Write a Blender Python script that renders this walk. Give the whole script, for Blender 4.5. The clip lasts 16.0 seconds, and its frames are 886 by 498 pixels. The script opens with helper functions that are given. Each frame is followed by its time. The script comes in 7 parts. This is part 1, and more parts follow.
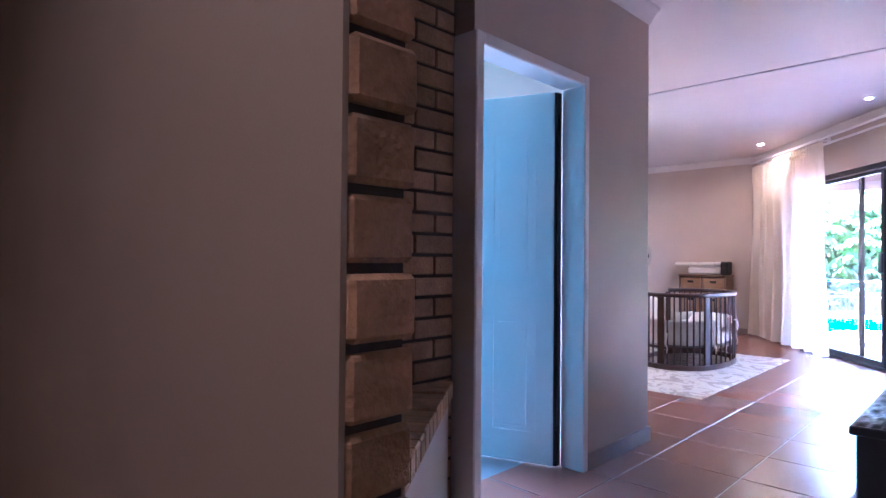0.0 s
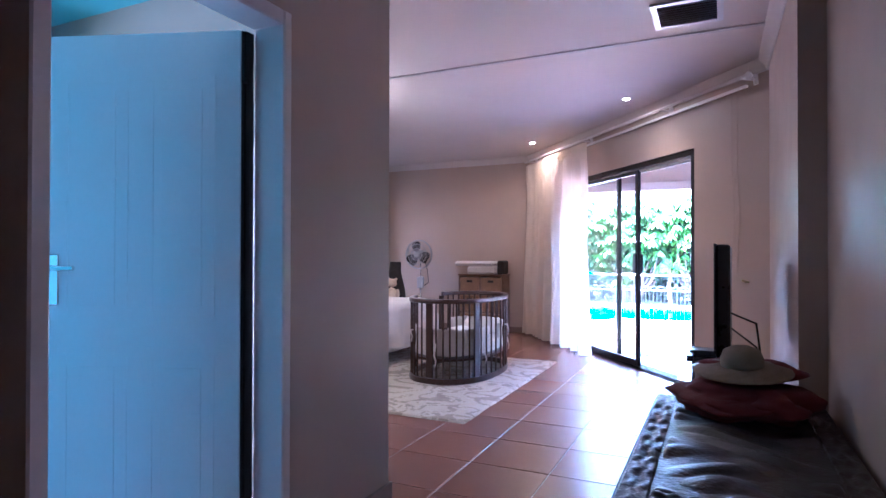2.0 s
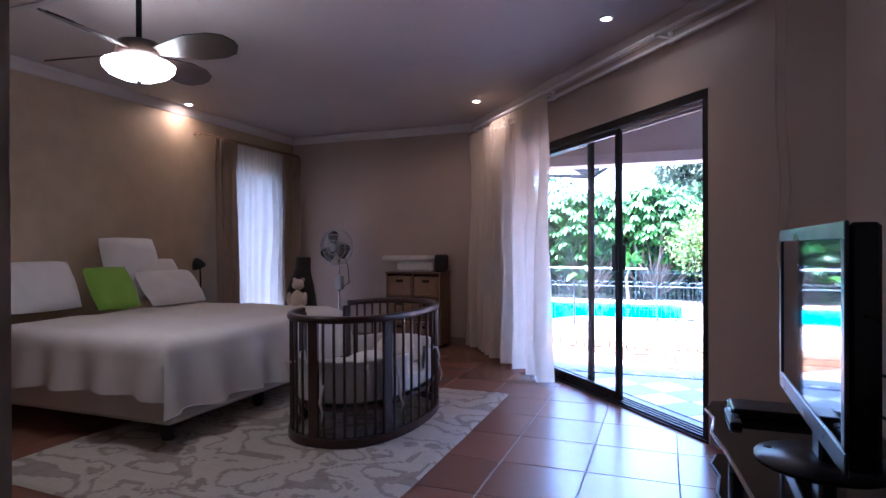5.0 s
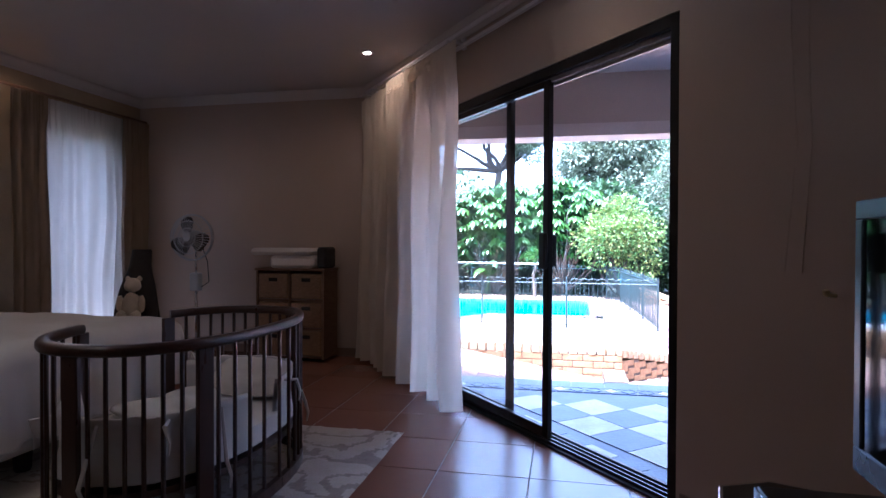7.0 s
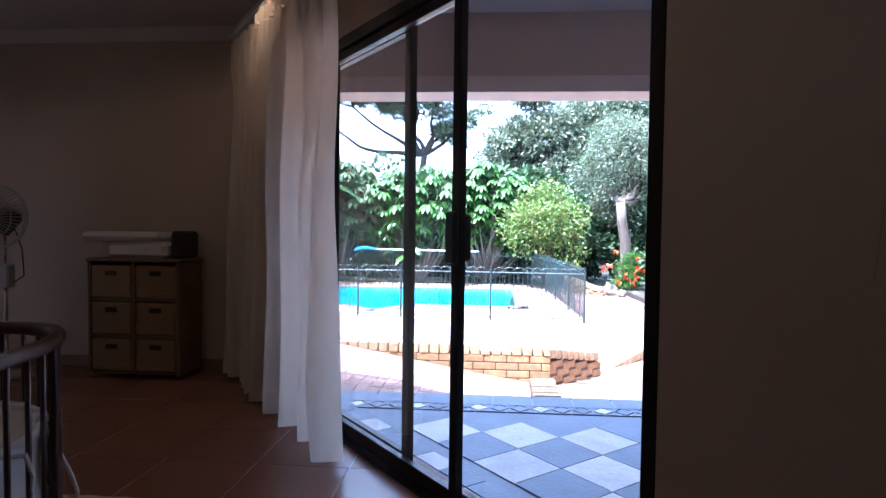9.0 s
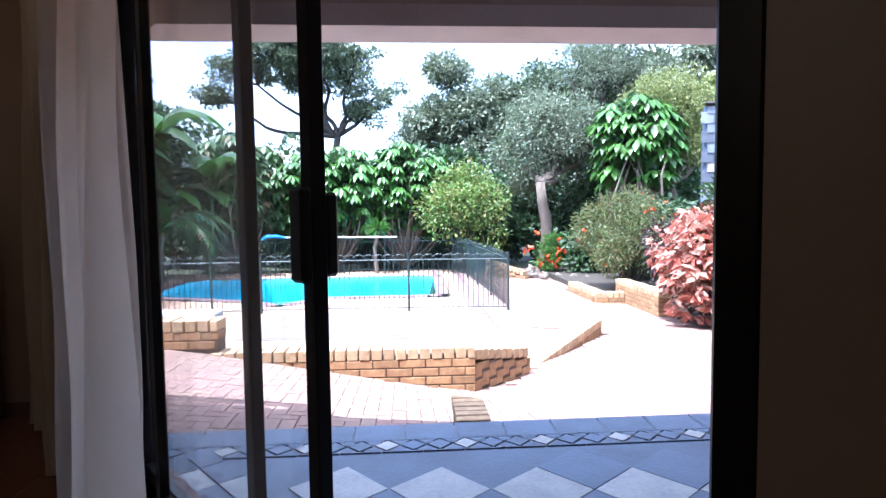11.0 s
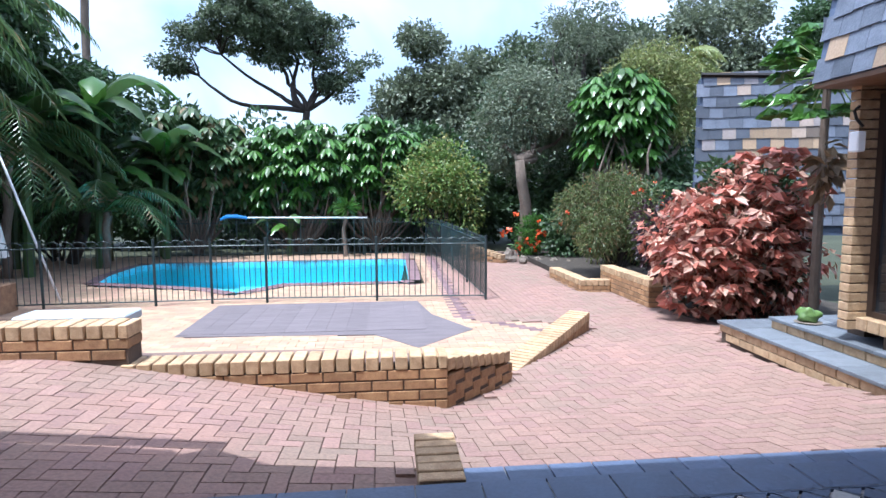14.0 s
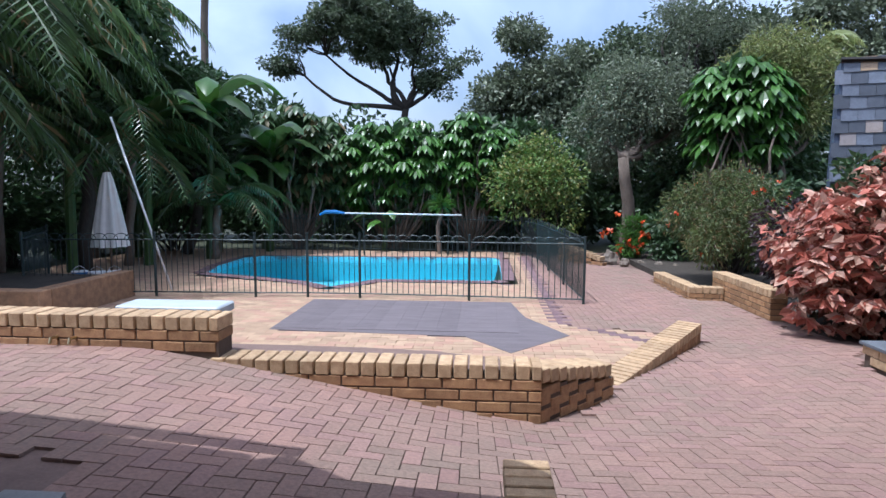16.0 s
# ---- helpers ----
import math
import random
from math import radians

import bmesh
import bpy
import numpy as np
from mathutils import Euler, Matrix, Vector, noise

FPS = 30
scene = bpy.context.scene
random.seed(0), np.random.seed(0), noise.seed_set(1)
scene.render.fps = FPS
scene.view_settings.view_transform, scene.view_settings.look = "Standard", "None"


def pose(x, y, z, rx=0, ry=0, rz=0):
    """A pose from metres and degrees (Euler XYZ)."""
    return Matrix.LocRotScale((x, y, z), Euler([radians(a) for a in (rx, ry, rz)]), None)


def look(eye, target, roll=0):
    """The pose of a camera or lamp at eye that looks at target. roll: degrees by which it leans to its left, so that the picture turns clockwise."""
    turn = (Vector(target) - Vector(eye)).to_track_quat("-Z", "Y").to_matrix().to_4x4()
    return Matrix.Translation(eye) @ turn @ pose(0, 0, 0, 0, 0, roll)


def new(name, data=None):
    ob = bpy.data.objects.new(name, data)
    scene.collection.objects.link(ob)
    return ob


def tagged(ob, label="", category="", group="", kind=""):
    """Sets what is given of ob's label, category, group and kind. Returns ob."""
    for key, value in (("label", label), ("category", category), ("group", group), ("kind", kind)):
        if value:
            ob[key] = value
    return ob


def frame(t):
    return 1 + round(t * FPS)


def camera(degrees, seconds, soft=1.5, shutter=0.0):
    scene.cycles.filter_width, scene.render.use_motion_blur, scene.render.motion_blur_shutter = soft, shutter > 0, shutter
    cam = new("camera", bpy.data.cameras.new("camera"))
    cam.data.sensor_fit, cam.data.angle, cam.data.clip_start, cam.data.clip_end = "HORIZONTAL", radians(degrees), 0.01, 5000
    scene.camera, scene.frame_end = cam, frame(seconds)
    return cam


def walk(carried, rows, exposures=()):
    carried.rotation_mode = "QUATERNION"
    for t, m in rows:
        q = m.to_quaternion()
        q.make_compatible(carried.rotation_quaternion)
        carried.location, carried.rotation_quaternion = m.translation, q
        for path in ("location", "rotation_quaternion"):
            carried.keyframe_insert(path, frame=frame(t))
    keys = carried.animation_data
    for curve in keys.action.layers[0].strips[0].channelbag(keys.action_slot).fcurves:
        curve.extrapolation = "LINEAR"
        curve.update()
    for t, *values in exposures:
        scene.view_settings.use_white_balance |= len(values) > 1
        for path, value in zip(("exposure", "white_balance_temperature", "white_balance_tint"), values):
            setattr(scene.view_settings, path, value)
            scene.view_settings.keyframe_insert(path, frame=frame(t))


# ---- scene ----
cam = camera(74.4, 16.0)
PATH = [
    (0, (0.478, -2.098, 1.121), (-0.919, -0.667, 1.151), 0.5),
    (0.5, (0.477, -1.932, 1.146), (-0.711, -0.324, 1.169), 0.4),
    (1, (0.395, -1.67, 1.165), (-0.627, 0.049, 1.19), 0.2),
    (1.5, (0.338, -1.399, 1.17), (-0.573, 0.381, 1.193), 0.1),
    (2, (0.308, -1.062, 1.194), (-0.548, 0.746, 1.212), 0.1),
    (2.5, (0.256, -0.764, 1.196), (-0.556, 1.064, 1.21), 0.2),
    (3, (0.138, -0.418, 1.198), (-0.643, 1.423, 1.215), 0.2),
    (3.5, (0.065, -0.133, 1.193), (-0.691, 1.719, 1.208), 0.4),
    (3.7, (0.058, -0.001, 1.182), (-0.7, 1.849, 1.207), 0.2),
    (5.8, (-0.257, 1.181, 1.196), (-0.866, 3.086, 1.171), 0.1),
    (6, (-0.274, 1.299, 1.167), (-0.843, 3.216, 1.154), 0.3),
    (6.5, (-0.339, 1.643, 1.161), (-0.824, 3.584, 1.147), 0.3),
    (7, (-0.367, 1.949, 1.154), (-0.776, 3.906, 1.13), 0.2),
    (7.5, (-0.345, 2.258, 1.168), (-0.705, 4.225, 1.13), 0.3),
    (8, (-0.323, 2.499, 1.162), (-0.641, 4.473, 1.105), 0.3),
    (8.5, (-0.315, 2.811, 1.202), (-0.578, 4.791, 1.11), -0.1),
    (9, (-0.336, 3.044, 1.141), (-0.499, 5.036, 1.072), 0.7),
    (9.5, (-0.275, 3.33, 1.179), (-0.371, 5.326, 1.095), 0.7),
    (10, (-0.281, 3.582, 1.178), (-0.307, 5.579, 1.088), 0.8),
    (10.2, (-0.289, 3.672, 1.163), (-0.284, 5.67, 1.07), 0.3),
    (12.3, (-0.144, 4.57, 1.148), (0.046, 6.553, 0.963), -0.3),
    (12.5, (-0.141, 4.637, 1.155), (0.055, 6.619, 0.966), -0.3),
    (13, (-0.138, 4.807, 1.151), (0.071, 6.787, 0.955), -0.3),
    (13.5, (-0.129, 4.935, 1.151), (0.083, 6.914, 0.954), -0.3),
    (14, (-0.108, 5.081, 1.154), (0.078, 7.063, 0.958), -0.3),
    (14.5, (-0.096, 5.178, 1.151), (0.017, 7.166, 0.955), -0.2),
    (15, (-0.093, 5.254, 1.147), (-0.079, 7.244, 0.951), -0.0),
    (15.5, (-0.092, 5.351, 1.138), (-0.168, 7.34, 0.938), 0.1),
    (16, (-0.094, 5.433, 1.132), (-0.23, 7.419, 0.93), 0.3),
]
EXPOSURE = [(0, 6.75, 4150, 22), (1.5, 6.3, 4200, 23), (3.7, 5.25, 4250, 23), (5.8, 3.95, 4400, 18), (7, 3.6, 4500, 16), (9, 3.05, 4750, 13), (10.2, 2.7, 4850, 12), (12.3, 1.8, 5150, 11), (13.5, 1.3, 5200, 9), (15, 0.75, 5200, 9), (16, 0.45, 5250, 11)]
walk(cam, [(t, look(eye, target, roll)) for t, eye, target, roll in PATH], EXPOSURE)
# ---- light ----
SUN_DIR = Vector((0.27, 0.2, -1.0)).normalized()
sun = new("sun", bpy.data.lights.new("sun", "SUN"))
sun.data.energy, sun.data.angle, sun.data.color = 3.5, radians(0.55), (1.0, 0.95, 0.86)
sun.matrix_world = look((0, 0, 30), Vector((0, 0, 30)) + SUN_DIR)
world = bpy.data.worlds.new("sky")
scene.world = world
world.use_nodes = True
_sky = world.node_tree.nodes.new("ShaderNodeTexSky")
_sky.sky_type, _sky.sun_disc = "NISHITA", False
_sky.sun_elevation = math.asin(-SUN_DIR.z)
_sky.sun_rotation = math.atan2(-SUN_DIR.x, -SUN_DIR.y)
_sky.air_density, _sky.dust_density, _sky.ozone_density = 1.0, 5.0, 1.0
_bg = world.node_tree.nodes["Background"]
_bg.inputs["Strength"].default_value = 0.15
_tc, _veil, _ramp, _mix = (world.node_tree.nodes.new(k) for k in ("ShaderNodeTexCoord", "ShaderNodeTexNoise", "ShaderNodeMapRange", "ShaderNodeMixRGB"))
_veil.inputs["Scale"].default_value, _veil.inputs["Detail"].default_value, _veil.inputs["Distortion"].default_value = 2.2, 6.0, 0.6
_ramp.inputs["From Min"].default_value, _ramp.inputs["From Max"].default_value = 0.38, 0.72
_ramp.inputs["To Min"].default_value, _ramp.inputs["To Max"].default_value = 0.05, 0.5
_mix.inputs["Color2"].default_value = (9.0, 9.2, 9.6, 1)       # thin bright cloud
_wl = world.node_tree.links
_wl.new(_tc.outputs["Generated"], _veil.inputs["Vector"])
_wl.new(_veil.outputs["Fac"], _ramp.inputs["Value"])
_wl.new(_ramp.outputs["Result"], _mix.inputs["Fac"])
_wl.new(_sky.outputs[0], _mix.inputs["Color1"])
_wl.new(_mix.outputs[0], _bg.inputs["Color"])


def lamp(name, kind, energy, color, m, size=0.1, size_y=None, blend=0.6, angle=100):
    ob = new(name, bpy.data.lights.new(name, kind))
    ob.data.energy, ob.data.color = energy, color
    if kind == "AREA":
        ob.data.shape, ob.data.size, ob.data.size_y = "RECTANGLE", size, size_y or size
    else:
        ob.data.shadow_soft_size = size
    if kind == "SPOT":
        ob.data.spot_size, ob.data.spot_blend = radians(angle), blend
    ob.matrix_world = m
    return ob


# ---- plan ----
CEIL = 2.68
P0 = Vector((0.05, 4.68, 0))            # right end of the sliding door, inner face of its wall
DU = Vector((-0.637, 0.771, 0))         # along the door wall
DN = Vector((0.771, 0.637, 0))          # outwards
DOOR_ROT = math.degrees(math.atan2(DU.y, DU.x))
DECK = -0.61
PATIO = -0.04


# the garden is laid out in its own grid, scaled about this point
SITE_AT, SITE_K = Vector((-0.2, 3.64, 0.75)), 1.14
SITE = Matrix.Translation(SITE_AT) @ Matrix.Scale(SITE_K, 4) @ Matrix.Translation(-SITE_AT)
GRID = [Matrix.Identity(4)]


def site_xy(p):
    return (SITE_AT + (Vector(p) - SITE_AT) / SITE_K)[:2]


def dw(s, o, z=0.0):
    return P0 + DU * s + DN * o + Vector((0, 0, z))


# ---- materials ----
def shader(name, base, rough=0.6, metal=0.0, var=0.12, scale=6.0, bump=0.15, fine=60.0, dark=None, piece=0.0, stain=0.0,
           spec=0.5, stretch=None, transmit=0.0, alt=None, alt_amount=0.5, rvar=0.12, subsurf=0.0):
    """base colour varied at two scales, fine relief, and a tone of its own for each piece"""
    m = bpy.data.materials.new(name)
    m.use_nodes = True
    nt = m.node_tree
    n, l = nt.nodes, nt.links
    b = n["Principled BSDF"]
    b.inputs["Roughness"].default_value, b.inputs["Metallic"].default_value = rough, metal
    b.inputs["Specular IOR Level"].default_value = spec
    b.inputs["Transmission Weight"].default_value = transmit
    geo = n.new("ShaderNodeNewGeometry")
    pos = geo.outputs["Position"]
    if stretch:
        mp = n.new("ShaderNodeMapping")
        mp.inputs["Scale"].default_value = stretch
        l.new(pos, mp.inputs["Vector"])
        pos = mp.outputs[0]
    big = n.new("ShaderNodeTexNoise")
    big.inputs["Scale"].default_value, big.inputs["Detail"].default_value = scale, 4.0
    l.new(pos, big.inputs["Vector"])
    small = n.new("ShaderNodeTexNoise")
    small.inputs["Scale"].default_value, small.inputs["Detail"].default_value = fine, 3.0
    l.new(pos, small.inputs["Vector"])
    base4, dark4 = (*base, 1), (*(dark or tuple(c * 0.55 for c in base)), 1)
    ramp = n.new("ShaderNodeMapRange")
    ramp.inputs["From Min"].default_value, ramp.inputs["From Max"].default_value = 0.3, 0.75
    ramp.inputs["To Min"].default_value, ramp.inputs["To Max"].default_value = 0.0, var * 2
    l.new(big.outputs["Fac"], ramp.inputs["Value"])
    mix = n.new("ShaderNodeMix")
    mix.data_type = "RGBA"
    mix.inputs["A"].default_value, mix.inputs["B"].default_value = base4, dark4
    l.new(ramp.outputs[0], mix.inputs["Factor"])
    col = mix.outputs["Result"]
    if alt:
        info = n.new("ShaderNodeObjectInfo")
        add = n.new("ShaderNodeMath")
        add.operation = "ADD"
        l.new(info.outputs["Random"], add.inputs[0])
        l.new(geo.outputs["Random Per Island"], add.inputs[1])
        fr = n.new("ShaderNodeMath")
        fr.operation = "FRACT"
        l.new(add.outputs[0], fr.inputs[0])
        gt = n.new("ShaderNodeMapRange")
        gt.inputs["From Min"].default_value, gt.inputs["From Max"].default_value = 1 - alt_amount, 1 - alt_amount * 0.6
        l.new(fr.outputs[0], gt.inputs["Value"])
        mx = n.new("ShaderNodeMix")
        mx.data_type = "RGBA"
        mx.inputs["B"].default_value = (*alt, 1)
        l.new(gt.outputs[0], mx.inputs["Factor"])
        l.new(col, mx.inputs["A"])
        col = mx.outputs["Result"]
    hsv = n.new("ShaderNodeHueSaturation")
    l.new(col, hsv.inputs["Color"])
    val = n.new("ShaderNodeMapRange")
    val.inputs["To Min"].default_value, val.inputs["To Max"].default_value = 1 - var, 1 + var
    l.new(small.outputs["Fac"], val.inputs["Value"])
    value = val.outputs[0]
    if piece:
        info = n.new("ShaderNodeObjectInfo")
        add = n.new("ShaderNodeMath")
        add.operation = "ADD"
        l.new(info.outputs["Random"], add.inputs[0])
        l.new(geo.outputs["Random Per Island"], add.inputs[1])
        fr = n.new("ShaderNodeMath")
        fr.operation = "FRACT"
        mul = n.new("ShaderNodeMath")
        mul.operation = "MULTIPLY"
        mul.inputs[1].default_value = 3.7
        l.new(add.outputs[0], mul.inputs[0])
        l.new(mul.outputs[0], fr.inputs[0])
        pr = n.new("ShaderNodeMapRange")
        pr.inputs["To Min"].default_value, pr.inputs["To Max"].default_value = 1 - piece, 1 + piece
        l.new(fr.outputs[0], pr.inputs["Value"])
        m2 = n.new("ShaderNodeMath")
        m2.operation = "MULTIPLY"
        l.new(value, m2.inputs[0])
        l.new(pr.outputs[0], m2.inputs[1])
        value = m2.outputs[0]
    l.new(value, hsv.inputs["Value"])
    l.new(hsv.outputs[0], b.inputs["Base Color"])
    rr = n.new("ShaderNodeMapRange")
    rr.inputs["To Min"].default_value, rr.inputs["To Max"].default_value = max(rough - rvar, 0.02), min(rough + rvar, 1)
    l.new(big.outputs["Fac"], rr.inputs["Value"])
    l.new(rr.outputs[0], b.inputs["Roughness"])
    if bump:
        bp = n.new("ShaderNodeBump")
        bp.inputs["Strength"].default_value, bp.inputs["Distance"].default_value = bump, 0.01
        l.new(small.outputs["Fac"], bp.inputs["Height"])
        l.new(bp.outputs[0], b.inputs["Normal"])
    if subsurf:
        tr = n.new("ShaderNodeBsdfTranslucent")
        l.new(hsv.outputs[0], tr.inputs["Color"])
        ms = n.new("ShaderNodeMixShader")
        ms.inputs["Fac"].default_value = subsurf
        l.new(b.outputs[0], ms.inputs[1])
        l.new(tr.outputs[0], ms.inputs[2])
        l.new(ms.outputs[0], n["Material Output"].inputs["Surface"])
    return m


def glass(name, tint=(1, 1, 1), gloss=0.06):
    m = bpy.data.materials.new(name)
    m.use_nodes = True
    n, l = m.node_tree.nodes, m.node_tree.links
    n.remove(n["Principled BSDF"])
    t, g, x, f, w, a = (n.new(k) for k in ("ShaderNodeBsdfTransparent", "ShaderNodeBsdfGlossy", "ShaderNodeMixShader", "ShaderNodeLayerWeight", "ShaderNodeMath", "ShaderNodeMath"))
    t.inputs["Color"].default_value = (*tint, 1)
    g.inputs["Roughness"].default_value = 0.02
    w.operation, a.operation = "POWER", "MULTIPLY_ADD"
    w.inputs[1].default_value, a.inputs[1].default_value, a.inputs[2].default_value = 4.0, 0.55, gloss * 0.5
    l.new(f.outputs["Facing"], w.inputs[0])
    l.new(w.outputs[0], a.inputs[0])
    l.new(a.outputs[0], x.inputs["Fac"])
    l.new(t.outputs[0], x.inputs[1])
    l.new(g.outputs[0], x.inputs[2])
    l.new(x.outputs[0], n["Material Output"].inputs["Surface"])
    return m


def glow(name, color, strength):
    m = bpy.data.materials.new(name)
    m.use_nodes = True
    b = m.node_tree.nodes["Principled BSDF"]
    b.inputs["Base Color"].default_value = (*color, 1)
    b.inputs["Emission Color"].default_value = (*color, 1)
    b.inputs["Emission Strength"].default_value = strength
    return m


WALL = shader("wall_paint", (0.41, 0.315, 0.255), 0.45, var=0.05, scale=2.5, bump=0.06, fine=180)
WALL_WARM = shader("sponged_wall_paint", (0.42, 0.31, 0.19), 0.6, var=0.16, scale=5, bump=0.08, fine=90)
CEILING = shader("ceiling_paint", (0.52, 0.46, 0.425), 0.7, var=0.03, scale=2, bump=0.03, fine=120)
TEAL = shader("teal_wall_paint", (0.11, 0.31, 0.34), 0.6, var=0.06, scale=3, bump=0.05)
DOOR_WHITE = shader("white_door_enamel", (0.72, 0.76, 0.78), 0.35, var=0.03, scale=4, bump=0.02)
TRIM = shader("trim_paint", (0.7, 0.65, 0.64), 0.4, var=0.04, scale=5, bump=0.03)
SKIRT = shader("skirting_tile", (0.2, 0.135, 0.11), 0.4, var=0.15, scale=9, bump=0.05)
FLOOR_TILE = shader("terracotta_floor_tile", (0.21, 0.095, 0.062), 0.27, var=0.04, scale=1.2, bump=0.012, fine=70, piece=0.1, rvar=0.0)
GROUT = shader("floor_grout", (0.33, 0.25, 0.21), 0.9, var=0.15, scale=20, bump=0.2)
BRICK_IN = shader("face_brick", (0.45, 0.26, 0.135), 0.85, var=0.3, scale=9, bump=0.5, fine=90, dark=(0.10, 0.055, 0.045), piece=0.2)
MORTAR_DARK = shader("dark_mortar", (0.05, 0.04, 0.036), 0.95, var=0.2, bump=0.4)
# darker than the coping: the wall fronts' grazing shade is in this colour
BRICK_YEL_SHADE = shader("shaded_yellow_face_brick", (0.37, 0.215, 0.10), 0.85, var=0.4, scale=14, bump=0.5, fine=110, dark=(0.2, 0.10, 0.05), piece=0.22)
# paler sunlit tone of the yellow brick, also on pier, sill and risers
COPING_YEL = shader("yellow_coping_brick", (0.47, 0.33, 0.19), 0.85, var=0.35, scale=16, bump=0.45, fine=110, dark=(0.25, 0.15, 0.075), piece=0.16)
MORTAR = shader("mortar", (0.10, 0.07, 0.05), 0.95, var=0.2, bump=0.4)
PAVER_RED = shader("red_clay_paver", (0.265, 0.155, 0.122), 0.9, var=0.42, scale=0.8, bump=0.45, fine=45, dark=(0.185, 0.14, 0.105), piece=0.10, alt=(0.24, 0.145, 0.12), alt_amount=0.3)
PAVER_YEL = shader("yellow_clay_paver", (0.4, 0.275, 0.175), 0.85, var=0.22, scale=5, bump=0.45, fine=80, piece=0.15, alt=(0.36, 0.22, 0.15), alt_amount=0.4)
PAVER_BLUE = shader("blue_grey_paver", (0.17, 0.105, 0.11), 0.85, var=0.2, scale=6, bump=0.4, fine=80, piece=0.2)
JOINT = shader("paving_sand_joint", (0.19, 0.125, 0.10), 0.95, var=0.25, scale=8, bump=0.3)
DECKING = shader("weathered_grey_deck", (0.15, 0.125, 0.13), 0.75, var=0.25, scale=2.2, bump=0.3, fine=30, stretch=(1, 5, 1), piece=0.08)
# blue skylight of the shaded patio is put into this slate's colour
SLATE = shader("shade_blue_slate_tile", (0.075, 0.10, 0.165), 0.5, var=0.25, scale=5, bump=0.3, fine=40, dark=(0.075, 0.085, 0.11), piece=0.15)
# slate in its sunlit grey, for the treads at the wing
SLATE_GREY = shader("grey_slate_tread", (0.15, 0.165, 0.185), 0.55, var=0.3, scale=5, bump=0.3, fine=40, dark=(0.085, 0.09, 0.10), piece=0.18)
SLATE_PALE = shader("pale_slate_tile", (0.38, 0.36, 0.34), 0.5, var=0.25, scale=6, bump=0.3, fine=40, dark=(0.2, 0.21, 0.23), piece=0.15)
SLATE_GROUT = shader("slate_grout", (0.3, 0.29, 0.28), 0.9, var=0.2, bump=0.2)
ROOF_SLATE = shader("slate_shingle", (0.13, 0.145, 0.18), 0.45, var=0.3, scale=7, bump=0.35, fine=45, dark=(0.06, 0.07, 0.095), piece=0.5, alt=(0.34, 0.24, 0.15), alt_amount=0.26)
PLASTER_OUT = shader("beige_outside_plaster", (0.56, 0.47, 0.39), 0.85, var=0.06, scale=3, bump=0.15, fine=90)
FASCIA = shader("pale_fascia_paint", (0.72, 0.64, 0.58), 0.6, var=0.08, scale=6, bump=0.05)
ALU = shader("bronze_aluminium", (0.018, 0.016, 0.015), 0.35, metal=0.5, var=0.1, bump=0.02)
TRACK = shader("aluminium_track", (0.45, 0.42, 0.4), 0.35, metal=0.9, var=0.15, bump=0.05)
BLACK = shader("black_plastic", (0.012, 0.012, 0.014), 0.3, var=0.1, bump=0.03)
IRON = shader("black_iron", (0.012, 0.011, 0.011), 0.7, metal=0.3, var=0.2, bump=0.2)
CHROME = shader("chrome", (0.75, 0.75, 0.75), 0.15, metal=1.0, var=0.03, bump=0.0)
BRASS = shader("brushed_brass", (0.6, 0.5, 0.3), 0.3, metal=1.0, var=0.05, bump=0.02)
GLASS = glass("clear_glass")
GLASS_DARK = shader("dark_window_glass", (0.02, 0.022, 0.025), 0.04, var=0.02, bump=0.0, spec=0.8, rvar=0.0)
GLASS_BLACK = shader("black_glass_shelf", (0.01, 0.01, 0.012), 0.06, var=0.02, bump=0.0, spec=0.7, rvar=0.0)
SCREEN = shader("television_screen", (0.008, 0.008, 0.009), 0.05, var=0.02, bump=0.0, spec=1.0, rvar=0.0)
TV_FRAME = shader("grey_television_frame", (0.06, 0.075, 0.09), 0.3, metal=0.4, var=0.05, bump=0.02)
KIST = shader("black_carved_wood", (0.012, 0.009, 0.008), 0.4, var=0.4, scale=12, bump=0.3, fine=55)
COT_WOOD = shader("dark_walnut_wood", (0.045, 0.018, 0.012), 0.32, var=0.3, scale=9, bump=0.06, fine=90, stretch=(4, 4, 1))
WICKER = shader("woven_wicker", (0.27, 0.15, 0.075), 0.7, var=0.35, scale=40, bump=0.7, fine=160, stretch=(1, 1, 2.5))
CHEST_WOOD = shader("brown_stained_wood", (0.16, 0.085, 0.045), 0.5, var=0.25, scale=8, bump=0.1, stretch=(1, 1, 5))
LINEN = shader("white_linen", (0.6, 0.55, 0.51), 0.9, var=0.06, scale=7, bump=0.15, fine=300)
LINEN_GREY = shader("pale_grey_bumper_cloth", (0.55, 0.52, 0.5), 0.9, var=0.1, scale=9, bump=0.2, fine=260)
GREEN_CLOTH = shader("lime_green_cloth", (0.22, 0.36, 0.03), 0.9, var=0.1, scale=7, bump=0.2, fine=260)
BED_BASE = shader("beige_bed_base_cloth", (0.55, 0.5, 0.46), 0.9, var=0.05, scale=7, bump=0.15, fine=260)
CURTAIN_TAN = shader("tan_curtain_cloth", (0.30, 0.22, 0.15), 0.85, var=0.08, scale=6, bump=0.12, fine=240)
SHEER = shader("white_voile_curtain", (0.66, 0.63, 0.6), 0.85, var=0.06, scale=6, bump=0.1, fine=240, subsurf=0.3)
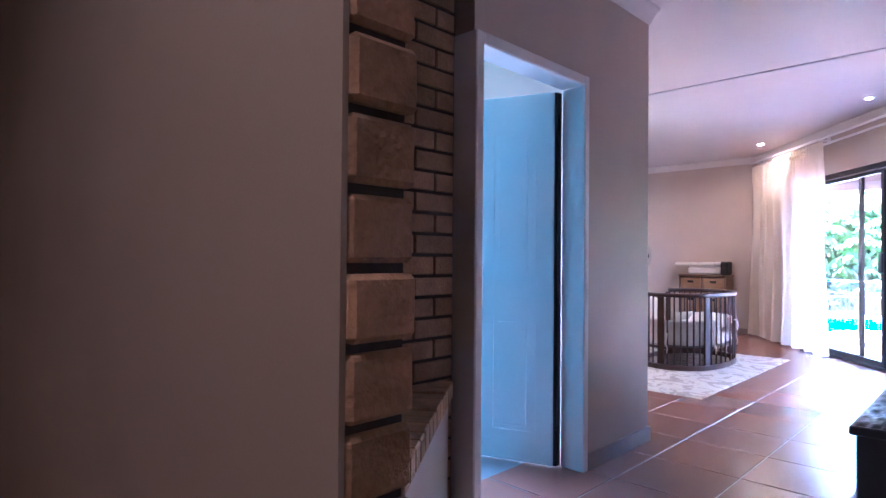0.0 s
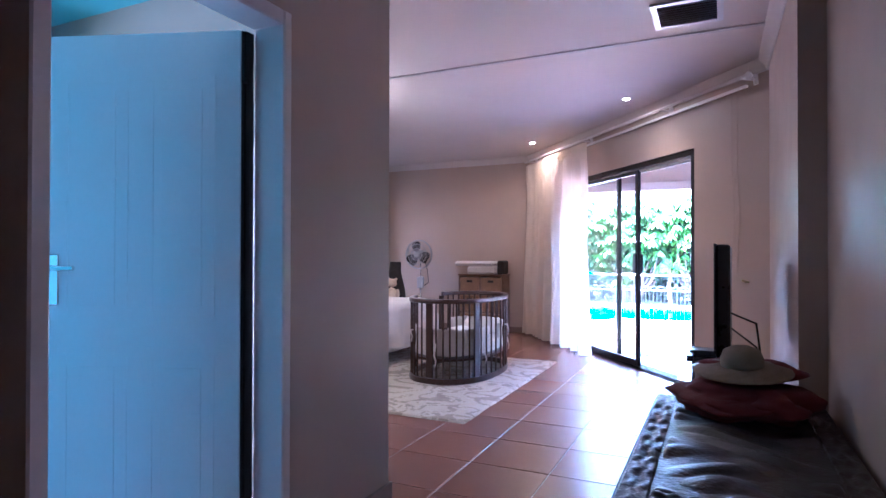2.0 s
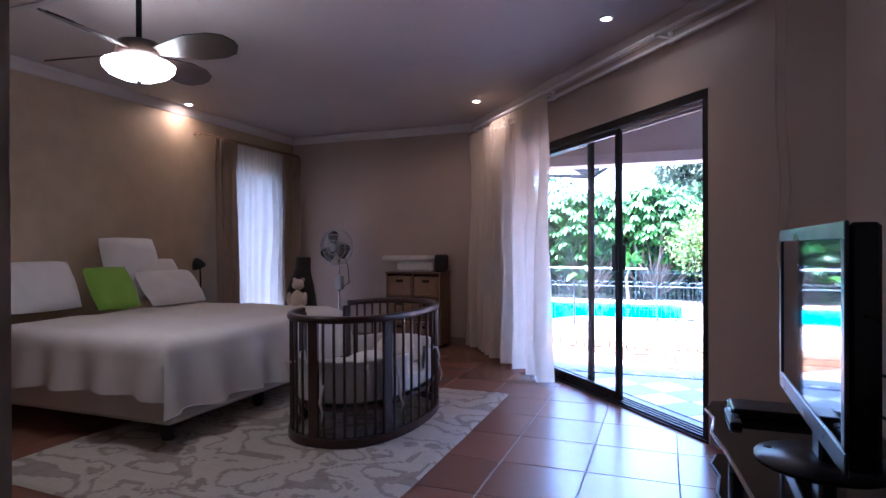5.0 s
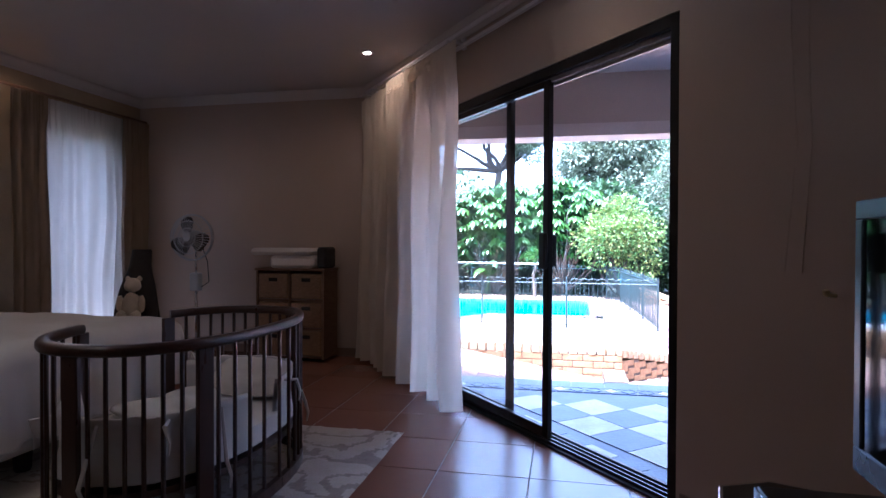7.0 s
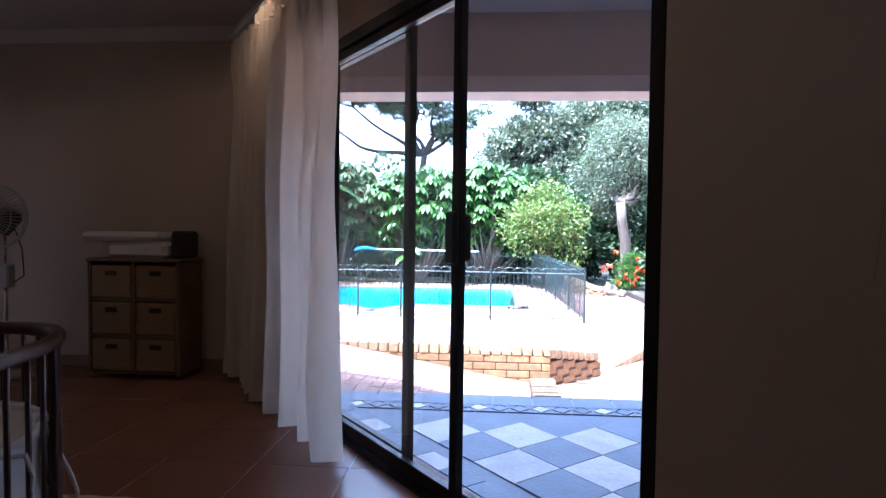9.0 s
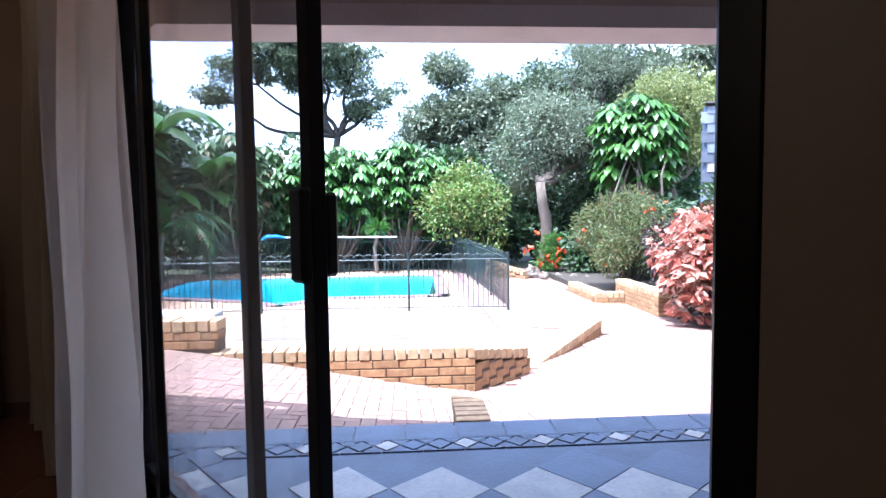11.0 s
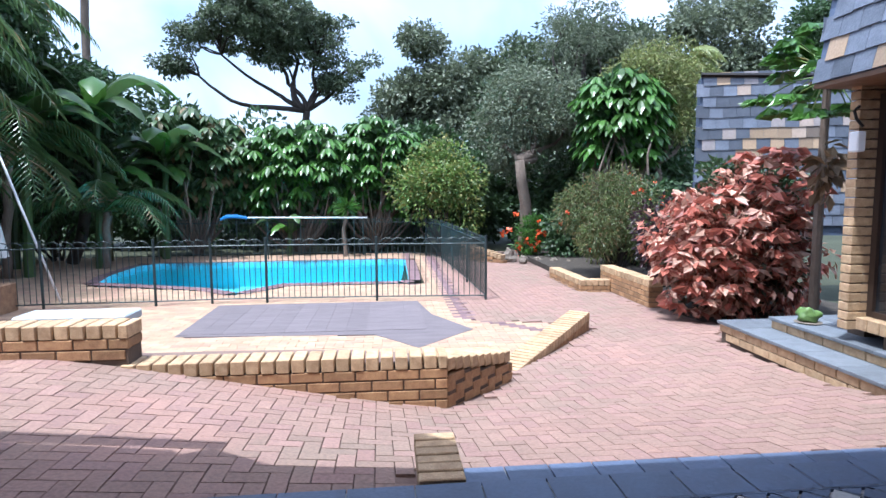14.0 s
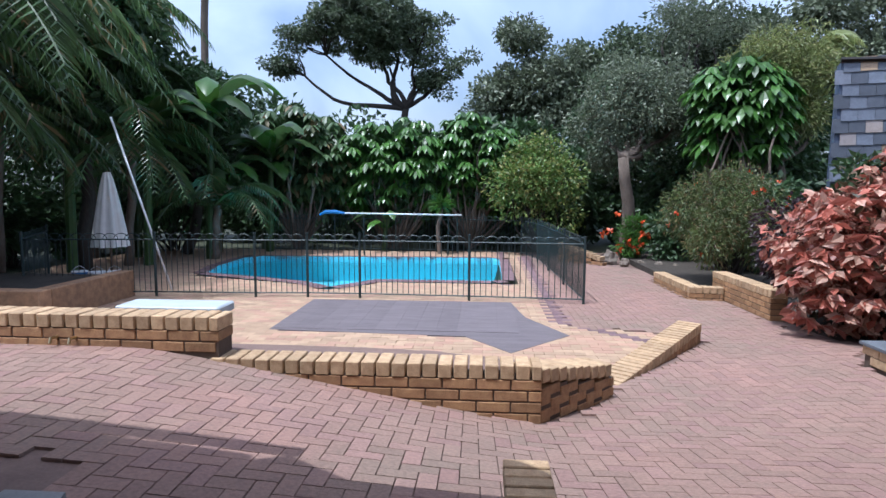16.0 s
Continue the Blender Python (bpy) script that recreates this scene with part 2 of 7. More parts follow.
CURTAIN = shader("sheer_cream_curtain", (0.78, 0.68, 0.56), 0.8, var=0.07, scale=6, bump=0.1, fine=240, subsurf=0.5)
_n, _l = CURTAIN.node_tree.nodes, CURTAIN.node_tree.links
_out = _n["Material Output"].inputs["Surface"]
_cloth, _open, _weave = _out.links[0].from_socket, _n.new("ShaderNodeBsdfTransparent"), _n.new("ShaderNodeMixShader")
_weave.inputs["Fac"].default_value = 0.07      # the open weave of the sheer cloth
_l.new(_cloth, _weave.inputs[1])
_l.new(_open.outputs[0], _weave.inputs[2])
_l.new(_weave.outputs[0], _out)
RUG = shader("cream_rug", (0.46, 0.40, 0.33), 0.95, var=0.2, scale=11, bump=0.6, fine=130, dark=(0.38, 0.32, 0.25))
RUG_MOTIF = shader("taupe_rug_motif", (0.31, 0.26, 0.21), 0.95, var=0.25, scale=14, bump=0.6, fine=130)
RED_CLOTH = shader("dark_red_cloth", (0.11, 0.012, 0.014), 0.9, var=0.25, scale=15, bump=0.3, fine=220)
STRAW = shader("woven_straw", (0.22, 0.17, 0.115), 0.85, var=0.2, scale=30, bump=0.5, fine=200)
FELT_GREEN = shader("olive_felt", (0.2, 0.17, 0.11), 0.9, var=0.15, scale=20, bump=0.3, fine=200)
DARK_CLOTH = shader("charcoal_cloth", (0.03, 0.025, 0.025), 0.9, var=0.2, scale=15, bump=0.2, fine=200)
TEDDY = shader("cream_plush", (0.6, 0.5, 0.38), 0.95, var=0.15, scale=20, bump=0.6, fine=220)
FAN_PLASTIC = shader("grey_fan_plastic", (0.32, 0.31, 0.31), 0.4, var=0.06, bump=0.02)
FAN_BLADE = shader("dark_wood_fan_blade", (0.035, 0.02, 0.014), 0.35, var=0.3, scale=10, bump=0.05)
VENT_GREY = shader("grey_vent_metal", (0.5, 0.5, 0.52), 0.4, metal=0.3, var=0.05, bump=0.02)
WHITE_PLASTIC = shader("white_plastic", (0.75, 0.75, 0.75), 0.4, var=0.04, bump=0.02)
BLUE_PLASTIC = shader("blue_plastic", (0.03, 0.16, 0.42), 0.4, var=0.08, bump=0.02)
CANVAS = shader("white_canvas", (0.66, 0.64, 0.6), 0.9, var=0.12, scale=8, bump=0.2, fine=200)
FENCE_PAINT = shader("dark_green_fence_paint", (0.028, 0.045, 0.045), 0.5, metal=0.2, var=0.15, bump=0.05)
POOL_SHELL = shader("turquoise_pool_shell", (0.24, 0.66, 0.78), 0.6, var=0.1, scale=1.2, bump=0.05)
BARK = shader("grey_bark", (0.17, 0.13, 0.10), 0.95, var=0.4, scale=6, bump=1.0, fine=35, stretch=(1, 1, 0.3))
BARK_DARK = shader("dark_bark", (0.05, 0.04, 0.033), 0.95, var=0.4, scale=6, bump=0.8, fine=30, stretch=(1, 1, 0.3))
SOIL = shader("dark_soil", (0.045, 0.035, 0.025), 0.95, var=0.4, scale=4, bump=0.8, fine=30)
GRASS_GROUND = shader("leafy_ground", (0.04, 0.045, 0.02), 0.95, var=0.4, scale=0.7, bump=0.8, fine=12)
STONE = shader("pale_rock", (0.2, 0.165, 0.13), 0.9, var=0.3, scale=5, bump=0.8, fine=30)
GREEN_GLAZE = shader("green_glazed_ceramic", (0.12, 0.2, 0.05), 0.5, var=0.3, scale=18, bump=0.3)
TERRACOTTA = shader("terracotta_pot", (0.3, 0.12, 0.07), 0.85, var=0.2, scale=10, bump=0.2)
BULB = glow("warm_lamp_lens", (1.0, 0.78, 0.5), 14.0)
FAN_BULB = glow("frosted_lamp_bowl", (1.0, 0.8, 0.52), 1.6)


def leaf(name, base, var=0.3, piece=0.35, rough=0.45, back=0.3, alt=None, alt_amount=0.3):
    return shader(name, base, rough, var=var, scale=1.3, bump=0.1, fine=30, piece=piece, subsurf=back, alt=alt, alt_amount=alt_amount)


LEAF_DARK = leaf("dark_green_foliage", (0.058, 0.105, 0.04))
LEAF_PINE = leaf("deep_olive_foliage", (0.11, 0.145, 0.08))
LEAF_GREY = leaf("grey_green_foliage", (0.17, 0.2, 0.125))
LEAF_BRIGHT = leaf("bright_green_foliage", (0.075, 0.17, 0.03), rough=0.3)
LEAF_LIME = leaf("lime_green_foliage", (0.15, 0.23, 0.05), alt=(0.3, 0.28, 0.08), alt_amount=0.25)
LEAF_OLIVE = leaf("olive_green_foliage", (0.13, 0.165, 0.055), alt=(0.2, 0.14, 0.06), alt_amount=0.2)
LEAF_RED = leaf("copper_red_foliage", (0.43, 0.14, 0.095), piece=0.4, alt=(0.62, 0.39, 0.29), alt_amount=0.42)
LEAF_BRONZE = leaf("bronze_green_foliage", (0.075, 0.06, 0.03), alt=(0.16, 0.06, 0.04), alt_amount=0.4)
LEAF_FEATHER = leaf("yellow_green_foliage", (0.22, 0.26, 0.085), alt=(0.28, 0.27, 0.1), alt_amount=0.3)
LEAF_PURPLE = leaf("dark_purple_foliage", (0.05, 0.025, 0.03))
LEAF_PALM = leaf("palm_green_foliage", (0.07, 0.125, 0.04), rough=0.35, alt=(0.18, 0.13, 0.06), alt_amount=0.12)
LEAF_DRY = leaf("dry_brown_foliage", (0.2, 0.13, 0.07))
FLOWER = leaf("orange_red_petals", (0.6, 0.09, 0.02))


# ---- mesh helpers ----
class Build:
    """collects faces for one mesh"""

    def __init__(self):
        self.v, self.f = [], []

    def add(self, verts, faces):
        k = len(self.v)
        self.v += [tuple(p) for p in verts]
        self.f += [tuple(i + k for i in f) for f in faces]
        return self

    def box(self, x0, x1, y0, y1, z0, z1, m=None, bev=0.0):
        if bev:
            b = min(bev, (x1 - x0) * 0.49, (y1 - y0) * 0.49, (z1 - z0) * 0.49)
            ring = lambda z, e: [(x0 + e, y0, z), (x1 - e, y0, z), (x1, y0 + e, z), (x1, y1 - e, z), (x1 - e, y1, z), (x0 + e, y1, z), (x0, y1 - e, z), (x0, y0 + e, z)]
            inset = lambda z: [(x0 + b, y0 + b, z), (x1 - b, y0 + b, z), (x1 - b, y0 + b, z), (x1 - b, y1 - b, z), (x1 - b, y1 - b, z), (x0 + b, y1 - b, z), (x0 + b, y1 - b, z), (x0 + b, y0 + b, z)]
            a, c = ring(z0 + b, b), ring(z1 - b, b)
            lo = [(x0 + b, y0 + b, z0), (x1 - b, y0 + b, z0), (x1 - b, y1 - b, z0), (x0 + b, y1 - b, z0)]
            hi = [(p[0], p[1], z1) for p in lo]
            vs = a + c + lo + hi
            fs = [(i, (i + 1) % 8, 8 + (i + 1) % 8, 8 + i) for i in range(8)]
            fs += [(16, 17, 1, 0), (17, 2, 1), (17, 18, 3, 2), (18, 4, 3), (18, 19, 5, 4), (19, 6, 5), (19, 16, 7, 6), (16, 0, 7)]
            fs += [(8, 9, 21, 20), (9, 10, 21), (10, 11, 22, 21), (11, 12, 22), (12, 13, 23, 22), (13, 14, 23), (14, 15, 20, 23), (15, 8, 20)]
            fs += [(19, 18, 17, 16), (20, 21, 22, 23)]
        else:
            vs = [(x, y, z) for z in (z0, z1) for x, y in ((x0, y0), (x1, y0), (x1, y1), (x0, y1))]
            fs = [(3, 2, 1, 0), (4, 5, 6, 7), (0, 1, 5, 4), (1, 2, 6, 5), (2, 3, 7, 6), (3, 0, 4, 7)]
        if m:
            vs = [m @ Vector(p) for p in vs]
        return self.add(vs, fs)

    def prism(self, pts, z0, z1):
        n = len(pts)
        vs = [(p[0], p[1], z0) for p in pts] + [(p[0], p[1], z1) for p in pts]
        return self.add(vs, [tuple(range(n))[::-1], tuple(range(n, 2 * n))] + [(i, (i + 1) % n, n + (i + 1) % n, n + i) for i in range(n)])

    def tube(self, pts, radii, n=8, caps=True):
        pts = [Vector(p) for p in pts]
        if not hasattr(radii, "__len__"):
            radii = [radii] * len(pts)
        k = len(self.v)
        up = None
        for i, p in enumerate(pts):
            d = (pts[min(i + 1, len(pts) - 1)] - pts[max(i - 1, 0)]).normalized()
            ref = Vector((0, 0, 1)) if abs(d.z) < 0.9 else Vector((1, 0, 0))
            a = d.cross(up if up and abs(d.dot(up)) < 0.95 else ref).normalized()
            c = a.cross(d)
            up = c
            for j in range(n):
                t = 2 * math.pi * j / n
                self.v.append(tuple(p + (a * math.cos(t) + c * math.sin(t)) * radii[i]))
        for i in range(len(pts) - 1):
            for j in range(n):
                self.f.append((k + i * n + j, k + i * n + (j + 1) % n, k + (i + 1) * n + (j + 1) % n, k + (i + 1) * n + j))
        if caps:
            self.f.append(tuple(k + j for j in range(n))[::-1])
            self.f.append(tuple(k + (len(pts) - 1) * n + j for j in range(n)))
        return self

    def lathe(self, prof, cx=0.0, cy=0.0, n=24, m=None):
        vs = [(cx + r * math.cos(2 * math.pi * j / n), cy + r * math.sin(2 * math.pi * j / n), z) for r, z in prof for j in range(n)]
        fs = [(i * n + j, i * n + (j + 1) % n, (i + 1) * n + (j + 1) % n, (i + 1) * n + j) for i in range(len(prof) - 1) for j in range(n)]
        fs += [tuple(range(n))[::-1], tuple((len(prof) - 1) * n + j for j in range(n))]
        if m:
            vs = [m @ Vector(p) for p in vs]
        return self.add(vs, fs)

    def sheet(self, rows, close=False):
        """a grid of points"""
        w = len(rows[0])
        vs = [p for r in rows for p in r]
        return self.add(vs, [(i * w + j, i * w + (j + 1) % w, (i + 1) * w + (j + 1) % w, (i + 1) * w + j) for i in range(len(rows) - 1) for j in range(w if close else w - 1)])

    def mesh(self, name, material, smooth=False):
        me = bpy.data.meshes.new(name)
        me.from_pydata(self.v, [], self.f)
        me.materials.append(material)
        if smooth:
            me.polygons.foreach_set("use_smooth", [True] * len(me.polygons))
        me.update()
        return me


def part(name, b, material, parent=None, label="", smooth=False):
    ob = new(name, b.mesh(name, material, smooth) if isinstance(b, Build) else b)
    if parent:
        ob.parent = parent
    else:
        ob.matrix_world = GRID[0].copy()
    if label:
        tagged(ob, label)
    return ob


def thing(name, label, category, group="", kind="", at=None):
    ob = tagged(new(name), label, category, group, kind)
    ob.matrix_world = GRID[0] @ (at if at is not None else Matrix.Identity(4))
    return ob


def struct(name, b, material, label, category, smooth=False):
    return tagged(part(name, b, material, smooth=smooth), label, category, "", "structure")


def slab(p, q, t, z0, z1, holes=()):
    """a wall from p to q, its inner face on that line and thickness t to the right of the way; holes: (s0, s1, z0, z1)"""
    p, q = Vector((*p[:2], 0)), Vector((*q[:2], 0))
    L = (q - p).length
    d = (q - p) / L
    m = Matrix.Translation(p) @ Matrix(((d.x, d.y, 0, 0), (d.y, -d.x, 0, 0), (0, 0, 1, 0), (0, 0, 0, 1)))
    b = Build()
    cuts = sorted({0.0, L, *(h[0] for h in holes), *(h[1] for h in holes)})
    for a, c in zip(cuts, cuts[1:]):
        inside = [h for h in holes if h[0] <= a + 1e-6 and h[1] >= c - 1e-6]
        spans = [(z0, z1)] if not inside else [(z0, inside[0][2]), (inside[0][3], z1)]
        for lo, hi in spans:
            if hi - lo > 1e-4:
                b.box(a, c, 0, t, lo, hi, m)
    b.f = [f[::-1] for f in b.f]
    return b


def blob(b, c, r, seed=0, rough=0.15, n=14, m=None):
    """a soft lump"""
    rows = []
    for i in range(n + 1):
        th = math.pi * i / n
        row = []
        for j in range(n * 2):
            ph = math.pi * j / n
            d = Vector((math.sin(th) * math.cos(ph), math.sin(th) * math.sin(ph), math.cos(th)))
            k = 1 + rough * (noise.noise(d * 1.7 + Vector((seed * 7.1, seed, 0))) + 0.25 * noise.noise(d * 4.1 + Vector((seed, seed * 3.3, 0))))
            p = Vector((c[0] + d.x * r[0] * k, c[1] + d.y * r[1] * k, c[2] + d.z * r[2] * k))
            row.append(m @ p if m else p)
        rows.append(row)
    return b.sheet(rows[::-1], True)


def cushion(b, w, d, h, m, puff=2.6, n=14, crease=0.012, seed=0):
    """a stuffed pillow, thick in the middle and pinched at its edge"""
    for side in (1, -1):
        rows = []
        for i in range(n + 1):
            row = []
            for j in range(n + 1):
                u, v = 2 * i / n - 1, 2 * j / n - 1
                t = max(0.0, (1 - abs(u) ** puff) * (1 - abs(v) ** puff)) ** 0.5
                z = side * h / 2 * t + crease * noise.noise(Vector((u * 2.3 + seed, v * 2.3, side)))
                row.append(m @ Vector((u * w / 2 * (1 - 0.05 * v * v), v * d / 2 * (1 - 0.05 * u * u), z)))
            rows.append(row)
        b.sheet(rows if side > 0 else [r[::-1] for r in rows])
    return b
# ---- the house, large structure ----
struct("wall_passage_east", slab((0.77, -4.6), (0.77, 2.2), 0.23, 0, CEIL), WALL, "off-white painted passage wall, faintly glossy", "wall")
struct("wall_east_return", Build().box(0.65, 0.77, 2.2, 2.32, 0, CEIL), WALL, "off-white painted wall return in the passage", "wall")
struct("wall_bedroom_east", slab((0.65, 2.32), (0.65, 3.945), 0.35, 0, CEIL), WALL, "off-white painted wall beside the television", "wall")
S_END, S_BACK = -0.95, 3.66
struct("wall_door", slab(dw(S_END, 0), dw(S_BACK, 0), 0.16, 0, CEIL, holes=((-S_END - 0.09, -S_END + 2.45, 0, 2.15),)), WALL, "off-white painted wall round the sliding door", "wall")
struct("wall_back", slab((-2.2, 7.5), (-5.1, 7.5), 0.23, 0, CEIL), WALL, "cream painted back wall of the bedroom", "wall")
struct("wall_head", slab((-4.9, 7.5), (-4.9, 1.3), 0.23, 0, CEIL, holes=((0.45, 1.30, 0.25, 2.2),)), WALL_WARM, "sponged ochre wall behind the bed", "wall")
struct("wall_bedroom_south", slab((-5.1, 1.29), (-1.27, 1.29), 0.1, 0, CEIL), WALL, "off-white wall between bedroom and passage", "wall")
struct("wall_passage_west", slab((-1.15, 1.4), (-1.15, -0.25), 0.12, 0, CEIL, holes=((0.72, 1.6, 0, 2.09),)), WALL, "off-white passage wall with a doorway", "wall")
struct("wall_chimney", Build().box(-1.5, -1.262, -1.61, -0.25, 0, CEIL), MORTAR_DARK, "dark mortar behind face bricks", "wall")
struct("wall_end", Build().box(-3.0, -0.068, -1.70, -1.61, 0, CEIL), MORTAR_DARK, "half-brick wall with an exposed end", "wall")
struct("wall_end_plaster", Build().box(-3.0, -0.060, -1.711, -1.7025, 0, CEIL), WALL, "brown-shaded plastered face of the half-brick wall", "wall")
struct("wall_south", slab((0.8, -4.5), (-3.2, -4.5), 0.2, 0, CEIL), WALL, "off-white painted wall", "wall")
struct("wall_south_west", slab((-3.0, -4.5), (-3.0, -1.7), 0.2, 0, CEIL), WALL, "off-white painted wall", "wall")
# the teal room behind the open door
struct("wall_teal_west", slab((-3.6, 1.2), (-3.6, -0.9), 0.15, 0, CEIL, holes=((0.5, 1.5, 0.9, 2.0),)), TEAL, "teal painted wall with a window", "wall")
struct("wall_teal_north", Build().box(-3.6, -1.27, 1.19, 1.285, 0, CEIL), TEAL, "teal painted wall", "wall")
struct("wall_teal_south", Build().box(-3.6, -1.5, -1.0, -0.9, 0, CEIL), TEAL, "teal painted wall", "wall")
struct("ceiling_teal", Build().box(-3.6, -1.28, -0.9, 1.19, CEIL - 0.06, CEIL - 0.004), TEAL, "teal painted ceiling", "ceiling")
struct("floor_teal", Build().box(-3.6, -1.2, -0.9, 1.19, -0.08, -0.002), shader("grey_blue_vinyl", (0.11, 0.15, 0.17), 0.4, var=0.1), "grey-blue smooth floor", "floor")
# the west opening is out of view; this lamp is added to light the door
lamp("unseen_window_lamp", "AREA", 1.2, (0.9, 0.97, 1.0), look((-3.5, 0.2, 1.45), (-1.2, 0.3, 0.6)), 0.9, 0.9)
# ceiling with its joint strip and cornices
roof_poly = [(0.9, -4.7), (0.9, 3.9), dw(S_BACK, 0.12)[:2], (-5.1, 7.7), (-5.1, 1.3), (-1.2, 1.3), (-1.4, -2.3), (-3.2, -2.3), (-3.2, -4.7)]
struct("ceiling", Build().prism(roof_poly, CEIL, CEIL + 0.06), CEILING, "smooth white painted ceiling", "ceiling")
struct("roof_slab", Build().prism([(1.2, -5), (1.2, 3.9), dw(3.74, 0.18)[:2], (-5.4, 7.76), (-5.4, -5)], CEIL + 0.07, CEIL + 0.3), PLASTER_OUT, "flat roof slab over the rooms", "roof")
struct("ceiling_strip", Build().box(-4.9, 0.65, 3.17, 3.21, CEIL - 0.008, CEIL - 0.001), shader("ceiling_strip_paint", (0.45, 0.42, 0.42), 0.6), "grey cover strip over the ceiling joint", "trim")


def cornice(p, q, side):
    p, q = Vector((*p[:2], 0)), Vector((*q[:2], 0))
    d = (q - p).normalized()
    nrm = Vector((-d.y, d.x, 0)) * side
    prof = [(0.0, 0.09), (0.010, 0.09), (0.016, 0.075), (0.03, 0.05), (0.055, 0.025), (0.07, 0.016), (0.07, 0.0)]
    rows = [[e + nrm * o + Vector((0, 0, CEIL - h - 0.001)) for o, h in prof] for e in (p, q)]
    return Build().sheet(rows)


for nm, p, q, sd in (("back", (-2.25, 7.497), (-4.9, 7.497), 1), ("door", dw(-0.93, -0.003), dw(3.66, -0.003), 1), ("head", (-4.897, 7.5), (-4.897, 1.4), 1),
                     ("east", (0.647, 2.2), (0.647, 3.96), 1), ("passage", (-1.147, -0.25), (-1.147, 1.4), -1), ("passage_east", (0.767, -1.6), (0.767, 2.2), 1)):
    struct("cornice_" + nm, cornice(p, q, sd), CEILING, "white coved plaster cornice", "trim", True)
for nm, b in (("passage", Build().box(-1.15, -1.135, 0.66, 1.412, 0, 0.085)), ("partition", Build().box(-1.26, -1.138, 1.403, 1.416, 0, 0.085)),
              ("east", Build().box(0.632, 0.648, 2.2, 3.95, 0, 0.085)), ("back", Build().box(-4.9, -2.2, 7.482, 7.497, 0, 0.085)),
              ("door", slab(dw(S_END + 0.05, -0.014), dw(-0.12, -0.014), 0.012, 0, 0.085))):
    struct("baseboard_" + nm, b, SKIRT, "dark brown tile skirting", "skirting")
struct("floor", Build().prism([(0.9, -4.7), (0.9, 4.0), dw(S_END, 0.2)[:2], dw(S_BACK, 0.2)[:2], (-5.1, 7.7), (-5.1, 1.2), (-1.21, 1.2), (-1.21, -0.9), (-1.6, -0.9), (-1.6, -1.6), (-3.2, -1.6), (-3.2, -4.7)], -0.1, -0.004), GROUT, "pale grouted floor bed under the tiles", "floor")

# ---- sliding door ----
SM = Matrix.Translation(P0) @ Matrix(((DU.x, DN.x, 0, 0), (DU.y, DN.y, 0, 0), (0, 0, 1, 0), (0, 0, 0, 1)))
door = thing("sliding_door", "bronze aluminium sliding glass door, half open", "door", kind="structure")
W, HD = 2.43, 2.14
for nm, bx in (("frame_jamb", (-0.09, -0.04, 0.0, 0.12, 0, HD)), ("frame_jamb", (W - 0.03, W + 0.02, 0.0, 0.12, 0, HD)), ("frame_head", (-0.09, W + 0.02, 0.0, 0.12, HD - 0.05, HD + 0.008))):
    part(nm, Build().box(*bx, SM, 0.004), ALU, door)
part("head_track", Build().box(-0.04, W - 0.03, 0.03, 0.09, HD - 0.075, HD - 0.05, SM).box(-0.04, W - 0.03, 0.055, 0.06, HD - 0.095, HD - 0.075, SM), TRACK, door, "pale aluminium head track")
sill = Build().box(-0.09, W + 0.02, -0.012, 0.14, -0.03, 0.012, SM)
for o in (0.012, 0.05, 0.088, 0.125):
    sill.box(-0.07, W, o - 0.004, o + 0.004, 0.012, 0.028, SM)
part("sill_track", sill, ALU, door, "dark aluminium double sill track")


def leaf_panel(s0, s1, o0, o1, handle_at=None):
    p = part("door_leaf", Build().box(s0, s0 + 0.05, o0, o1, 0.03, HD - 0.06, SM, 0.003).box(s1 - 0.05, s1, o0, o1, 0.03, HD - 0.06, SM, 0.003)
             .box(s0 + 0.05, s1 - 0.05, o0, o1, 0.03, 0.09, SM, 0.003).box(s0 + 0.05, s1 - 0.05, o0, o1, HD - 0.10, HD - 0.06, SM, 0.003), ALU, door)
    g = part("pane", Build().box(s0 + 0.05, s1 - 0.05, (o0 + o1) / 2 - 0.003, (o0 + o1) / 2 + 0.003, 0.09, HD - 0.10, SM), GLASS, p)
    g.visible_shadow = False
    if handle_at is not None:
        part("handle", Build().box(handle_at - 0.03, handle_at + 0.03, o0 - 0.03, o0 - 0.001, 1.0, 1.21, SM, 0.008).box(handle_at - 0.02, handle_at + 0.02, o1 + 0.001, o1 + 0.035, 1.01, 1.20, SM, 0.008), BLACK, p, "black plastic pull handle with lock")


leaf_panel(0.82, 2.04, 0.014, 0.05, 0.845)
leaf_panel(1.27, 2.42, 0.062, 0.10)

# head-wall window with daylight
win = thing("window_1", "tall bedroom window behind sheer curtains", "window", kind="structure")
part("window_frame", Build().box(-5.02, -4.96, 6.20, 6.24, 0.25, 2.2).box(-5.02, -4.96, 7.01, 7.05, 0.25, 2.2).box(-5.02, -4.96, 6.24, 7.01, 0.25, 0.3).box(-5.02, -4.96, 6.24, 7.01, 2.15, 2.2), ALU, win)
g = part("pane", Build().box(-5.0, -4.994, 6.24, 7.01, 0.3, 2.15), glass("tinted_window_glass", (0.74, 0.72, 0.70)), win)
lamp("window_light", "AREA", 0.1, (0.95, 0.95, 1.0), look((-5.1, 6.6, 1.28), (-4.0, 6.6, 1.28)), 0.65, 1.9)

